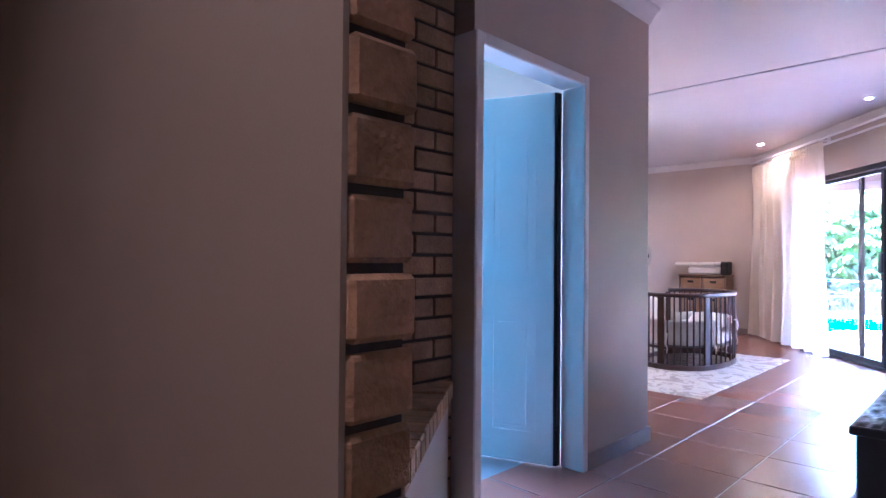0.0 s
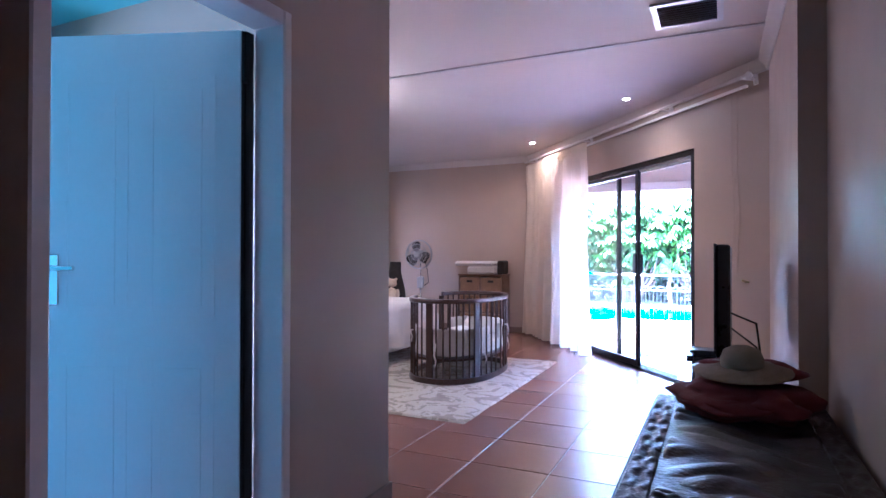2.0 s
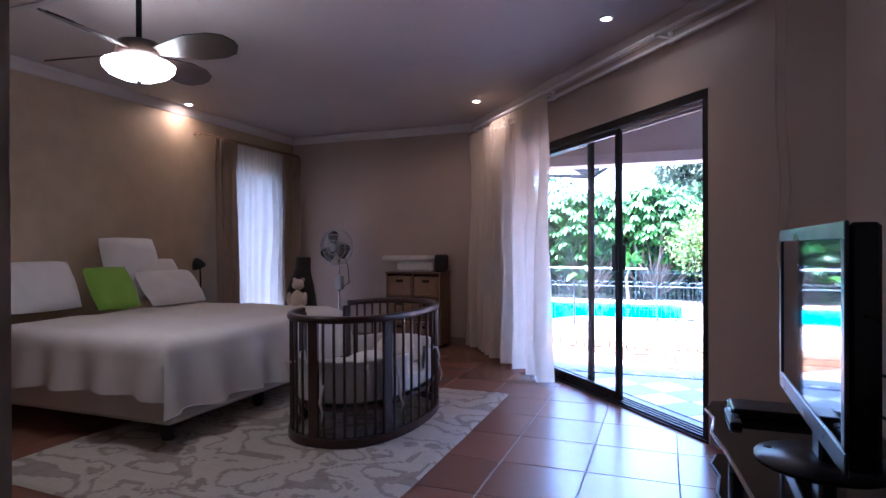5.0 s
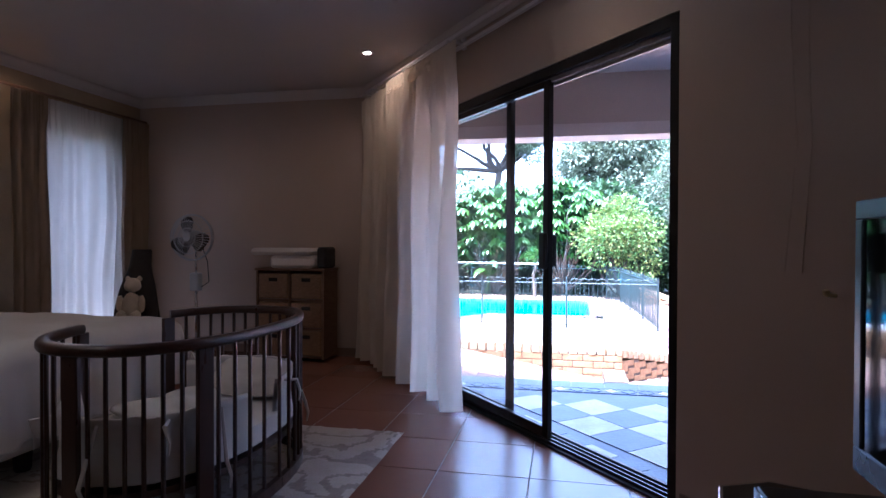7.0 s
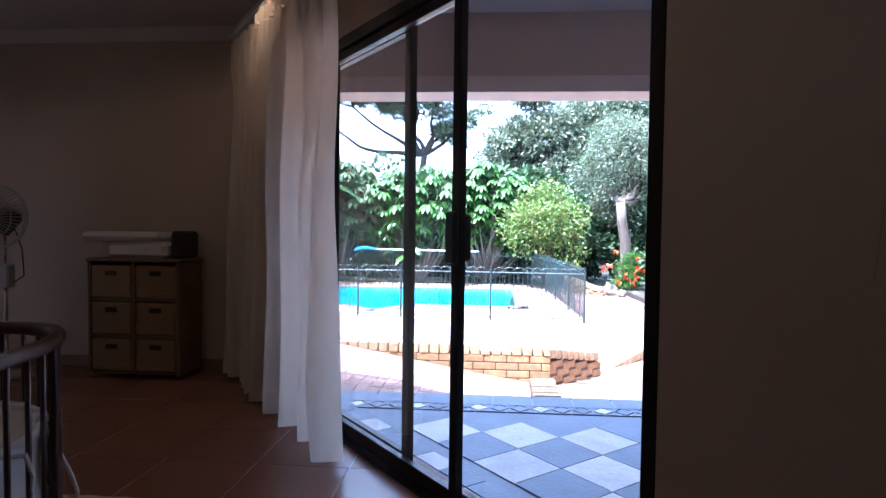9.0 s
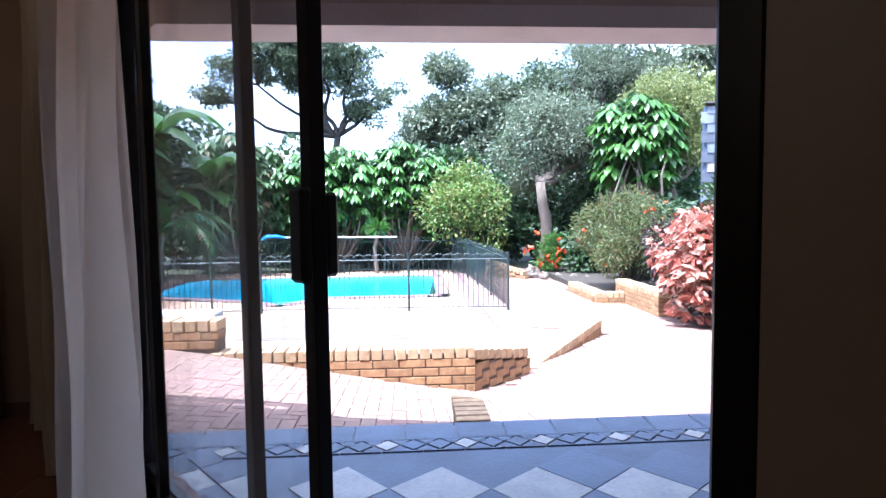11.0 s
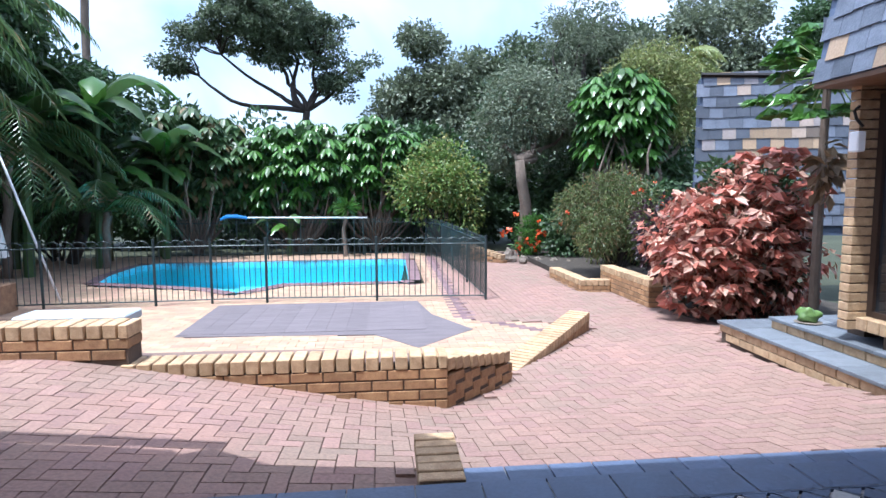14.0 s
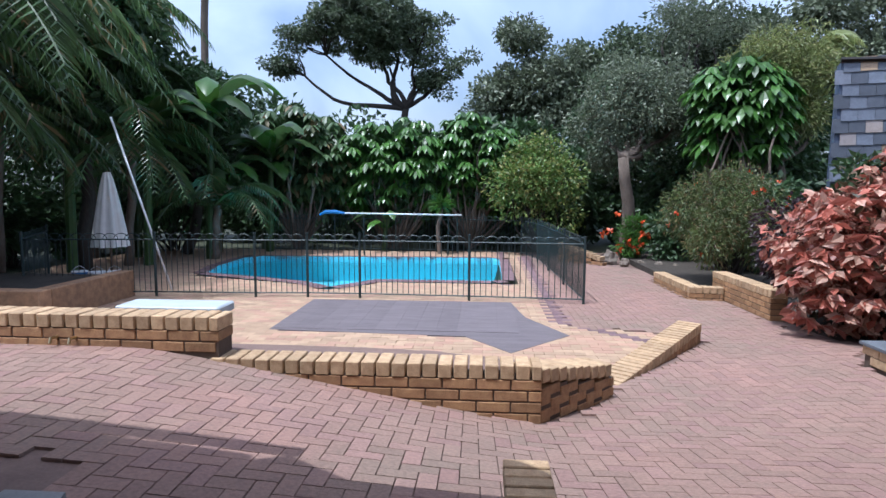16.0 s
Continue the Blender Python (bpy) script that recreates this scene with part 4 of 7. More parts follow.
part("carcass", Build().box(-cw, -cw + 0.02, -cd, cd, 0.03, chh - 0.02).box(cw - 0.02, cw, -cd, cd, 0.03, chh - 0.02).box(-0.01, 0.01, -cd, cd - 0.01, 0.05, chh - 0.02).box(-cw + 0.02, cw - 0.02, cd - 0.01, cd, 0.03, chh - 0.02), CHEST_WOOD, ch)
part("top", Build().box(-cw - 0.012, cw + 0.012, -cd - 0.012, cd + 0.005, chh - 0.018, chh + 0.004, None, 0.004), CHEST_WOOD, ch)
for r in range(3):
    z0 = 0.06 + r * 0.272
    part("shelf", Build().box(-cw + 0.02, -0.01, -cd + 0.003, cd - 0.01, z0 - 0.02, z0 - 0.004).box(0.01, cw - 0.02, -cd + 0.003, cd - 0.01, z0 - 0.02, z0 - 0.004), CHEST_WOOD, ch)
    for s in (-1, 1):
        x0, x1 = sorted((s * 0.016, s * (cw - 0.026)))
        dwn = part("drawer", Build().box(x0, x1, -cd - 0.004, cd - 0.02, z0, z0 + 0.24, None, 0.01), WICKER, ch, "woven wicker drawer")
        # no hole is cut: a dark plate gives the hand-hole's shade
        part("handle", Build().box((x0 + x1) / 2 - 0.045, (x0 + x1) / 2 + 0.045, -cd - 0.008, -cd - 0.003, z0 + 0.165, z0 + 0.2, None, 0.002), IRON, dwn, "dark plate standing for the shaded hand-hole")
tagged(part("changing_mat", Build().box(-3.38, -2.75, 7.13, 7.46, 1.02, 1.09, None, 0.03), LINEN), "folded white changing mat on top of the towel", "linen")
tagged(part("towel", Build().box(-3.18, -2.72, 7.15, 7.45, 0.894, 1.018, None, 0.03), LINEN), "folded white towel on the chest of drawers", "linen")
tagged(part("wash_basket", Build().box(-2.70, -2.60, 7.18, 7.42, 0.894, 1.10, None, 0.02), DARK_CLOTH), "small dark box on the chest", "box")

# ---- standing fan ----
sf = thing("standing_fan", "grey pedestal fan with a wire guard, switched off", "fan", at=Matrix.Translation((-3.96, 7.05, 0)))
part("foot", Build().lathe([(0.2, 0.0), (0.2, 0.02), (0.05, 0.045), (0.02, 0.06)]), FAN_PLASTIC, sf, smooth=True)
part("pole", Build().tube([(0, 0.08, 0.05), (0, 0.08, 0.75)], 0.014).tube([(0, 0.08, 0.75), (0, 0.08, 1.12)], 0.010), CHROME, sf, smooth=True)
part("control_box", Build().box(-0.05, 0.05, 0.04, 0.12, 0.66, 0.84, None, 0.01), FAN_PLASTIC, sf)
part("motor", Build().tube([(0, 0.02, 1.19), (0, 0.06, 1.19), (0, 0.2, 1.19)], [0.05, 0.075, 0.05], 16), FAN_PLASTIC, sf, smooth=True)
for r, yy in ((0.225, 0.0), (0.222, 0.03), (0.16, -0.045), (0.09, -0.065)):
    part("guard_ring", Build().tube([(r * math.cos(a), yy, 1.19 + r * math.sin(a)) for a in [2 * math.pi * k / 32 for k in range(33)]], 0.0075 if r > 0.2 else 0.005, 5, False), FAN_PLASTIC, sf)
for k in range(44):
    a = 2 * math.pi * k / 44
    part("guard_wire", Build().tube([(0.05 * math.cos(a), -0.07, 1.19 + 0.05 * math.sin(a)), (0.15 * math.cos(a), -0.05, 1.19 + 0.15 * math.sin(a)), (0.225 * math.cos(a), 0, 1.19 + 0.225 * math.sin(a))], 0.0032, 3, False), FAN_PLASTIC, sf)
part("hub", Build().tube([(0, -0.075, 1.19), (0, -0.06, 1.19)], [0.04, 0.052], 16), FAN_PLASTIC, sf)
for k in range(3):
    m = Matrix.Translation((0, -0.025, 1.19)) @ Matrix.Rotation(radians(120 * k + 20), 4, "Y")
    part("blade", Build().sheet([[m @ Vector((x, 0.018 * s2 * 1.4, zz * s2)) for s2 in (-1, 0, 1)] for x, zz in ((0.03, 0.03), (0.08, 0.07), (0.14, 0.09), (0.18, 0.08), (0.2, 0.04))]), DARK_CLOTH, sf, smooth=True)
part("cable", Build().tube([(0.02, 0.12, 1.16), (0.10, 0.12, 0.95), (0.13, 0.1, 0.75), (0.06, 0.08, 0.70)], 0.005, 5), IRON, sf)

# ---- bouncer with teddy ----
bo = thing("baby_bouncer", "dark cloth baby bouncer chair beyond the bed", "bouncer", at=Matrix.Translation((-4.02, 6.42, 0)) @ Matrix.Rotation(radians(14), 4, "Z"))
rows = []
for i in range(13):
    t = i / 12
    w = 0.13 + 0.07 * math.sin(math.pi * min(t * 1.25, 1)) - 0.05 * t
    rows.append([Vector((w * u, 0.20 * t - 0.22 + 0.05 * u * u, 0.28 + 0.80 * t - 0.35 * (1 - t) ** 3)) for u in (-1, -0.6, -0.2, 0.2, 0.6, 1)])
rows_b = [[p + Vector((0, 0.03, -0.01)) for p in r[::-1]] for r in rows]
part("sling", Build().sheet([a + b2 for a, b2 in zip(rows, rows_b)], True), DARK_CLOTH, bo, smooth=True)
for s in (-1, 1):
    part("leg", Build().tube([(s * 0.2, -0.35, 0.012), (s * 0.21, 0.3, 0.012), (s * 0.17, -0.02, 0.5), (s * 0.16, -0.05, 0.66)], 0.011), IRON, bo)
td = Build()
blob(td, (0, -0.15, 0.60), (0.08, 0.065, 0.11), 1, 0.1)
blob(td, (0, -0.13, 0.775), (0.068, 0.062, 0.062), 2, 0.1)
for s in (-1, 1):
    blob(td, (s * 0.05, -0.11, 0.83), (0.022, 0.014, 0.022), 3, 0.1, 6)
    blob(td, (s * 0.09, -0.17, 0.62), (0.03, 0.03, 0.075), 4, 0.2, 8)
    blob(td, (s * 0.06, -0.21, 0.52), (0.038, 0.06, 0.045), 5, 0.2, 8)
tdo = tagged(part("teddy_bear", td, TEDDY, smooth=True), "cream plush teddy bear sitting in the bouncer", "soft toy")
tdo.matrix_world = bo.matrix_world

# ---- carved kist, clothes and hat ----
ki = thing("carved_chest", "black carved wooden chest along the passage wall", "chest", at=Matrix.Translation((0.385, 1.36, 0)))
KW, KL, KH = 0.365, 0.74, 0.5
part("body", Build().box(-KW + 0.02, KW - 0.02, -KL + 0.03, KL - 0.03, 0.0, KH - 0.05, None, 0.006), KIST, ki)
lidb = Build().box(-KW, KW, -KL, KL, KH - 0.048, KH - 0.012, None, 0.006)
part("lid", lidb, KIST, ki)
for nm, bx in (("border", (-KW + 0.012, -KW + 0.10, -KL + 0.01, KL - 0.01)), ("border", (KW - 0.10, KW - 0.012, -KL + 0.01, KL - 0.01)), ("border", (-KW + 0.10, KW - 0.10, -KL + 0.01, -KL + 0.16)), ("border", (-KW + 0.10, KW - 0.10, KL - 0.16, KL - 0.01))):
    cv, nx2, ny2 = Build(), 26, 60
    x0, x1, y0, y1 = bx
    if (y1 - y0) < 0.3:
        nx2, ny2 = 60, 26
    rr = []
    for i in range(ny2 + 1):
        r = []
        for j in range(nx2 + 1):
            x, y = x0 + (x1 - x0) * j / nx2, y0 + (y1 - y0) * i / ny2
            e = min(j, nx2 - j, i, ny2 - i)
            h = 0.5 + 0.5 * math.sin(x * 62 + 3.2 * math.sin(y * 25)) * math.cos(y * 48 + 2.5 * math.sin(x * 31))
            r.append((x, y, KH - 0.014 + (0.016 * h if e > 0 else 0.0)))
        rr.append(r)
    part("carving", cv.sheet(rr), KIST, ki, "deep carved floral border", True)
pn, rr = Build(), []
for i in range(91):
    r = []
    for j in range(41):
        x, y = -KW + 0.105 + (2 * KW - 0.21) * j / 40, -KL + 0.165 + (2 * KL - 0.33) * i / 90
        h = abs(math.sin(y * 21 + 2.2 * math.sin(x * 9 + y * 3))) * (0.5 + 0.5 * math.cos(x * 17 + 1.7 * math.sin(y * 12)))
        r.append((x, y, KH - 0.014 + (0.022 * h if 0 < j < 40 and 0 < i < 90 else 0)))
    rr.append(r)
part("carved_panel", pn.sheet(rr), KIST, ki, "carved relief panel on the lid", True)
rc = thing("red_clothes", "crumpled dark red clothes on the carved chest", "clothes")
for c, half, sd, rough, n in (((0.40, 1.86, 0.565), (0.27, 0.23, 0.072), 2, 0.34, 34), ((0.33, 1.72, 0.54), (0.15, 0.12, 0.045), 21, 0.4, 24), ((0.5, 1.74, 0.555), (0.13, 0.13, 0.06), 23, 0.4, 24)):
    g = Build()
    blob(g, c, half, sd, rough, n)
    part("garment", g, RED_CLOTH, rc, smooth=True)
cl2 = Build()
blob(cl2, (0.42, 2.0, 0.66), (0.20, 0.16, 0.05), 8, 0.5, 14)
tagged(part("scarf", cl2, RED_CLOTH, smooth=True), "folded red scarf under the hat", "clothes")
ht = thing("sun_hat", "straw hat with olive crown on the clothes", "hat", at=pose(0.40, 1.88, 0.672, 5, -4, 20))
part("brim", Build().lathe([(0.07, 0.03), (0.13, 0.022), (0.2, 0.006), (0.203, 0.0), (0.13, 0.012), (0.07, 0.02)], n=32), STRAW, ht, smooth=True)
part("crown", Build().lathe([(0.088, 0.02), (0.088, 0.06), (0.075, 0.095), (0.04, 0.112), (0.002, 0.115)], n=28), FELT_GREEN, ht, "olive cloth crown", True)

# ---- television and its stand ----
ts = thing("television_stand", "black glass television stand with curved shelves", "television stand")
TSP = [(0.06, 3.68), (0.03, 3.55), (0.055, 3.40), (0.03, 3.2), (0.06, 3.0), (0.10, 2.55), (0.22, 2.42), (0.60, 2.42), (0.62, 3.40), (0.42, 3.66), (0.2, 3.74)]
for z, k in ((0.47, 1.0), (0.24, 0.94), (0.03, 0.97)):
    c = Vector((0.34, 3.08))
    pts = [c + (Vector(p) - c) * k for p in TSP]
    part("shelf", Build().prism(pts, z, z + 0.012), GLASS_BLACK, ts, "black glass shelf")
    part("rim", Build().tube([(p.x, p.y, z + 0.006) for p in pts] + [(pts[0].x, pts[0].y, z + 0.006)], 0.0075, 6), CHROME if z > 0.4 else BLACK, ts, "shiny curved edge")
for x, y in ((0.14, 3.45), (0.16, 2.62), (0.54, 3.3), (0.54, 2.55)):
    part("column", Build().tube([(x, y, 0.0), (x, y, 0.47)], 0.03, 14), BLACK, ts, smooth=True)
part("back_column", Build().box(0.30, 0.46, 2.9, 3.02, 0.045, 0.46, None, 0.01), BLACK, ts)
TVM = Matrix.Translation((0.305, 2.98, 0.0)) @ Matrix.Rotation(radians(-1.5), 4, "Z")
tv = thing("television", "flat television with grey frame, screen off", "television", at=TVM)
part("case", Build().box(0.0, 0.07, -0.52, 0.52, 0.62, 1.25, None, 0.01), BLACK, tv)
part("screen_frame", Build().box(-0.012, -0.001, -0.525, 0.525, 1.21, 1.255, None, 0.003).box(-0.012, -0.001, -0.525, 0.525, 0.615, 0.675, None, 0.003).box(-0.012, -0.001, -0.525, -0.49, 0.675, 1.21, None, 0.003).box(-0.012, -0.001, 0.49, 0.525, 0.675, 1.21, None, 0.003), TV_FRAME, tv)
part("screen", Build().box(-0.006, -0.002, -0.49, 0.49, 0.675, 1.21), SCREEN, tv, "glossy dark screen")
part("badge", Build().box(-0.0145, -0.0125, -0.02, 0.02, 0.635, 0.65), VENT_GREY, tv)
part("neck", Build().box(0.02, 0.07, -0.06, 0.06, 0.494, 0.63, None, 0.01), BLACK, tv)
part("foot", Build().lathe([(0.20, 0.483), (0.20, 0.49), (0.05, 0.50)], 0.04, 0.0, 28), BLACK, tv, smooth=True)
part("cable", Build().tube([(0.07, -0.2, 0.85), (0.2, -0.25, 0.8), (0.22, -0.3, 0.62), (0.28, -0.33, 0.5)], 0.006, 6).tube([(0.07, -0.1, 0.75), (0.2, -0.2, 0.66), (0.25, -0.3, 0.5)], 0.005, 6), BLACK, tv, "black trailing cables")
tagged(part("remote_control", Build().box(0.10, 0.145, 3.28, 3.52, 0.483, 0.503, None, 0.005), BLACK), "black remote control on the glass stand", "remote")
stb = thing("set_top_box", "slim black set-top box on the stand", "box")
part("body", Build().box(0.124, 0.42, 3.42, 3.60, 0.485, 0.522, None, 0.005), BLACK, stb)
part("front_panel", Build().box(0.118, 0.1238, 3.424, 3.596, 0.488, 0.519, None, 0.002), GLASS_BLACK, stb, "glossy black front panel")
part("button", Build().tube([(0.1178, 3.45, 0.503), (0.114, 3.45, 0.503)], 0.006, 10), VENT_GREY, stb, "small grey button")
tagged(part("media_player", Build().box(0.14, 0.5, 2.6, 2.95, 0.253, 0.30, None, 0.005), BLACK), "black media player on the lower shelf", "box")
tagged(part("wall_hook", Build().tube([dw(-0.73, -0.001, 0.98), dw(-0.73, -0.05, 0.985)], 0.008).tube([dw(-0.73, -0.05, 0.985), dw(-0.73, -0.055, 1.0)], 0.011), BRASS), "small brass cord hook on the wall", "hook")
# ---- outside: ground ----
GRID[0] = SITE
def paving_z(x, y):
    """the paving falls from the patio step towards the pool, and rises to the upper level in the west"""
    a, c, e = min(max((y - 7.5) / 1.56, 0), 1), min(max((y - 9.06) / 0.9, 0), 1), min(max((x - 2.0) / 1.4, 0), 1)
    low = -0.225 - 0.265 * a - 0.06 * c + 0.07 * e * min(1, a * 1.5)
    t = min(max((x + 2.5) / 2.8, 0), 1)
    near = -0.03 + (low + 0.03) * (t * 0.75 + 0.25 * t * t * (3 - 2 * t))
    f = min(max((y - 9.4 - 1.3 * e) / 1.9, 0), 1)
    return near * (1 - f) + DECK * f


gb = Build()
xs = [-2500, -300, -60, -20, -9, -5, -3] + [-2.4 + 0.3 * k for k in range(24)] + [6, 9, 20, 60, 300, 2500]
ys = [-2500, -300, -30, 4.5] + [7.0 + 0.3 * k for k in range(18)] + [14.0, 18, 24, 40, 100, 400, 2500]
struct("ground", gb.sheet([[(x, y, (paving_z(x, y) if -8 < x < 5 and 6.5 < y < 14 else DECK) - 0.07 - (1.2 if -5.8 < x < 0.2 and 15.9 < y < 19.5 else 0)) for x in xs] for y in ys]), GRASS_GROUND, "dark leafy garden ground", "ground")
prow = [[(x, y, paving_z(x, y) - 0.016) for x in [-8 + 0.4 * k for k in range(31)]] for y in [6.9 + 0.3 * k for k in range(25)]]
struct("paving_bed", Build().sheet(prow), JOINT, "sandy bed under the red pavers", "pavement")
DECK_AREA = [(-9.4, 9.35), (0.45, 9.35), (0.95, 10.0), (2.2, 12.15), (1.0, 12.5), (1.0, 14.2), (1.0, 20.3), (0.55, 20.3), (0.55, 15.7), (-2.0, 15.7), (-2.7, 14.8), (-3.3, 15.3), (-4.3, 15.7), (-5.8, 16.2), (-6.3, 18), (-6.2, 20.2), (-9.4, 20.2)]
BACK_AREA = [(-9.4, 19.75), (-6.0, 19.75), (0.1, 19.98), (0.85, 19.98), (0.85, 21.2), (-9.4, 21.2)]
struct("deck_bed", Build().prism(DECK_AREA, DECK - 0.06, DECK - 0.010), JOINT, "sandy bed under the yellow deck pavers", "pavement")
struct("back_deck_bed", Build().prism(BACK_AREA, DECK - 0.06, DECK - 0.011), JOINT, "sandy bed under the pavers behind the pool", "pavement")
struct("path_bed", Build().prism([(0.85, 12.4), (2.2, 11.9), (5.2, 12.0), (5.2, 21.5), (0.85, 21.5)], DECK - 0.06, DECK - 0.020), JOINT, "sandy bed under the garden path", "pavement")

# ---- patio, its step and the veranda ----
struct("patio_bed", Build().prism([(-1.62, 7.06), (6.5, 7.16), (6.5, 0.5), (1.3, 0.5), (1.3, 3.2), site_xy(dw(-0.95, 0.165)), site_xy(dw(3.66, 0.165)), (-1.9, 7.2), (-1.66, 7.2)], -0.55, PATIO - 0.012), SLATE_GROUT, "grouted bed of the slate patio", "patio")
struct("patio_step", Build().prism([(0.2, 7.12), (6.5, 7.17), (6.5, 7.60), (0.2, 7.52)], -0.6, -0.215), SLATE_GROUT, "lower slate step in front of the patio", "step")
nib = thing("nib_wall", "stub of low brick wall ending at the patio edge", "wall")
part("core", Build().box(0.0, 0.165, 7.13, 7.57, -0.6, PATIO - 0.07), MORTAR, nib)
for k in range(6):
    part("brick", Build().box(-0.012, 0.178, 7.125 + k * 0.077, 7.125 + k * 0.077 + 0.067, PATIO - 0.07, PATIO + 0.002 * (k % 2), None, 0.005), COPING_YEL, nib)
struct("veranda_beam", Build().prism([(-1.25, 6.41), (6.5, 6.52), (6.5, 6.72), (-1.4, 6.62)], 1.95, 2.44), PLASTER_OUT, "beige plastered veranda beam", "beam")
struct("veranda_fascia", Build().prism([(-1.24, 6.40), (6.5, 6.51), (6.5, 6.74), (-1.42, 6.64)], 1.86, 1.948), FASCIA, "pale painted band under the veranda beam", "fascia")
struct("veranda_ceiling", Build().prism([(-1.25, 6.41), (6.5, 6.52), (6.5, 0.3), (1.3, 0.3), (1.3, 3.2), site_xy(dw(-0.95, 0.17)), site_xy(dw(2.6, 0.17))], 2.30, 2.36), CEILING, "white veranda ceiling", "ceiling")
# unseen overhang, its outline set by where the shadow edge must fall
struct("veranda_shadow_roof", Build().prism([(-1.45, 6.42), (6.5, 6.53), (6.5, 7.0), (-0.5, 6.94), (-0.65, 7.06), (-1.5, 7.06)], 2.442, 2.53), FASCIA, "unseen flat roof edge over the beam, added to cast the patio shadow", "roof")
# out of view as well; shaped for the shadow on the western paving
struct("eave", Build().prism([(-1.66, 7.28), (-1.66, 7.38), (-6.0, 7.42), (-6.0, 7.28)], 2.35, 2.438).prism([(-1.25, 6.44), (-1.38, 7.08), (-1.70, 7.27), (-1.86, 7.16), (-1.29, 6.46)], 2.35, 2.438), FASCIA, "unseen pale eave board, outlined to place its shadow on the paving", "eave")
struct("veranda_east_wall", Build().box(6.5, 6.7, 0.3, 7.2, -0.5, 2.5), PLASTER_OUT, "beige plastered wall closing the veranda", "wall")
struct("veranda_south_wall", Build().box(1.0, 6.7, 0.1, 0.3, -0.5, 2.5), PLASTER_OUT, "beige plastered wall closing the veranda", "wall")

# ---- low brick walls ----
def brick_run(name, label, p, q, width, top0, top1, base_fn, coping=True, pitch=0.106, cope_h=0.10, course=0.078, mat=None, group=""):
    """a low wall from p to q of single bricks under a brick-on-edge coping; its front is to the right of the way"""
    p, q = Vector((*p, 0)), Vector((*q, 0))
    L = (q - p).length
    d = (q - p) / L
    nr = Vector((-d.y, d.x, 0))
    m = Matrix.Translation(p) @ Matrix(((d.x, nr.x, 0, 0), (d.y, nr.y, 0, 0), (0, 0, 1, 0), (0, 0, 0, 1)))
    t = thing(name, label, "brick wall", group)
    top = lambda s: top0 + (top1 - top0) * s / L
    base = lambda s: base_fn(p.x + d.x * s, p.y + d.y * s)
    n = max(2, int(L / 0.3))
    core = Build()
    for k in range(n):
        a, c = L * k / n, L * (k + 1) / n
        core.box(a + (0.008 if k == 0 else 0), c - (0.008 if k == n - 1 else 0), 0.008, width - 0.008, min(base(a), base(c)) - 0.1, min(top(a), top(c)) - cope_h, m)
    part("core", core, MORTAR, t)
    k, s = 0, 0.0
    while s + pitch * 0.6 < L:
        e = min(s + pitch - 0.015, L)
        z = top((s + e) / 2)
        part("coping_brick", Build().box(s, e, -0.006 + 0.003 * (k % 3), width + 0.004, z - cope_h + 0.004, z + 0.0015 * ((k * 7) % 3), m, 0.006), COPING_YEL, t)
        s += pitch
        k += 1
    rows = int((max(top0, top1) - min(base(0), base(L)) + 0.1) / course) + 1
    for r in range(rows):
        s = -0.115 * (r % 2)
        while s < L:
            a, c = max(s, 0), min(s + 0.222, L)
            zt = min(top(a), top(c)) - cope_h - r * course
            lowest = max(base(a), base(c))
            if c - a > 0.03 and zt > min(base(a), base(c)) - 0.02:
                part("brick", Build().box(a, c, 0.0, width, zt - course + 0.009, zt - 0.001, m, 0.005), BRICK_YEL_SHADE, t)
            s += 0.232
    return t


brick_run("pool_wall", "low yellow brick retaining wall with brick-on-edge coping", (-1.99, 9.06), (0.3, 9.06), 0.23, -0.09, -0.09, paving_z)
brick_run("pool_wall_upper", "higher yellow brick wall with brick-on-edge coping", (-7.4, 9.12), (-1.93, 9.07), 0.23, 0.195, 0.195, lambda x, y: -0.04)
brick_run("pool_wall_return", "return of the low wall, its coping sloping down", (0.305, 9.08), (0.95, 9.82), 0.25, -0.11, -0.29, paving_z)
rw = thing("ramp_wall", "sloping wedge of brick coping beside the path", "brick wall")
rp, rq = Vector((1.02, 10.1, 0)), Vector((2.40, 11.9, 0))
rd = (rq - rp).normalized()
rnm = Matrix.Translation(rp) @ Matrix(((rd.x, -rd.y, 0, 0), (rd.y, rd.x, 0, 0), (0, 0, 1, 0), (0, 0, 0, 1)))
RLen = (rq - rp).length
for k in range(int(RLen / 0.082)):
    s = k * 0.082
    zt = DECK + 0.03 + 0.19 * (s / RLen)
    part("coping_brick", Build().box(s, s + 0.074, 0.0, 0.26, zt - 0.10, zt + 0.001 * (k % 3), rnm, 0.005), COPING_YEL, rw)
    if s > 0.8:
        part("brick", Build().box(s, s + 0.078, 0.006, 0.25, DECK - 0.05, zt - 0.104, rnm, 0.003), BRICK_YEL_SHADE, rw)
pls = thing("pool_planter", "brick planter in the shade beside the pool", "planter")
part("planter_wall", Build().box(-8.4, -5.6, 12.0, 12.22, DECK - 0.02, -0.2, None, 0.01).box(-5.82, -5.6, 12.22, 14.0, DECK - 0.02, -0.2, None, 0.01), BRICK_IN, pls)
part("soil", Build().box(-8.4, -5.83, 12.23, 14.0, DECK, -0.28), SOIL, pls)
tap = thing("garden_tap", "two short brass pipe ends low in the wall", "tap")
for x in (-3.12, -2.98):
    part("pipe", Build().tube([(x, 9.09, 0.03), (x, 9.02, 0.035), (x, 9.01, 0.0)], 0.012), BRASS, tap)
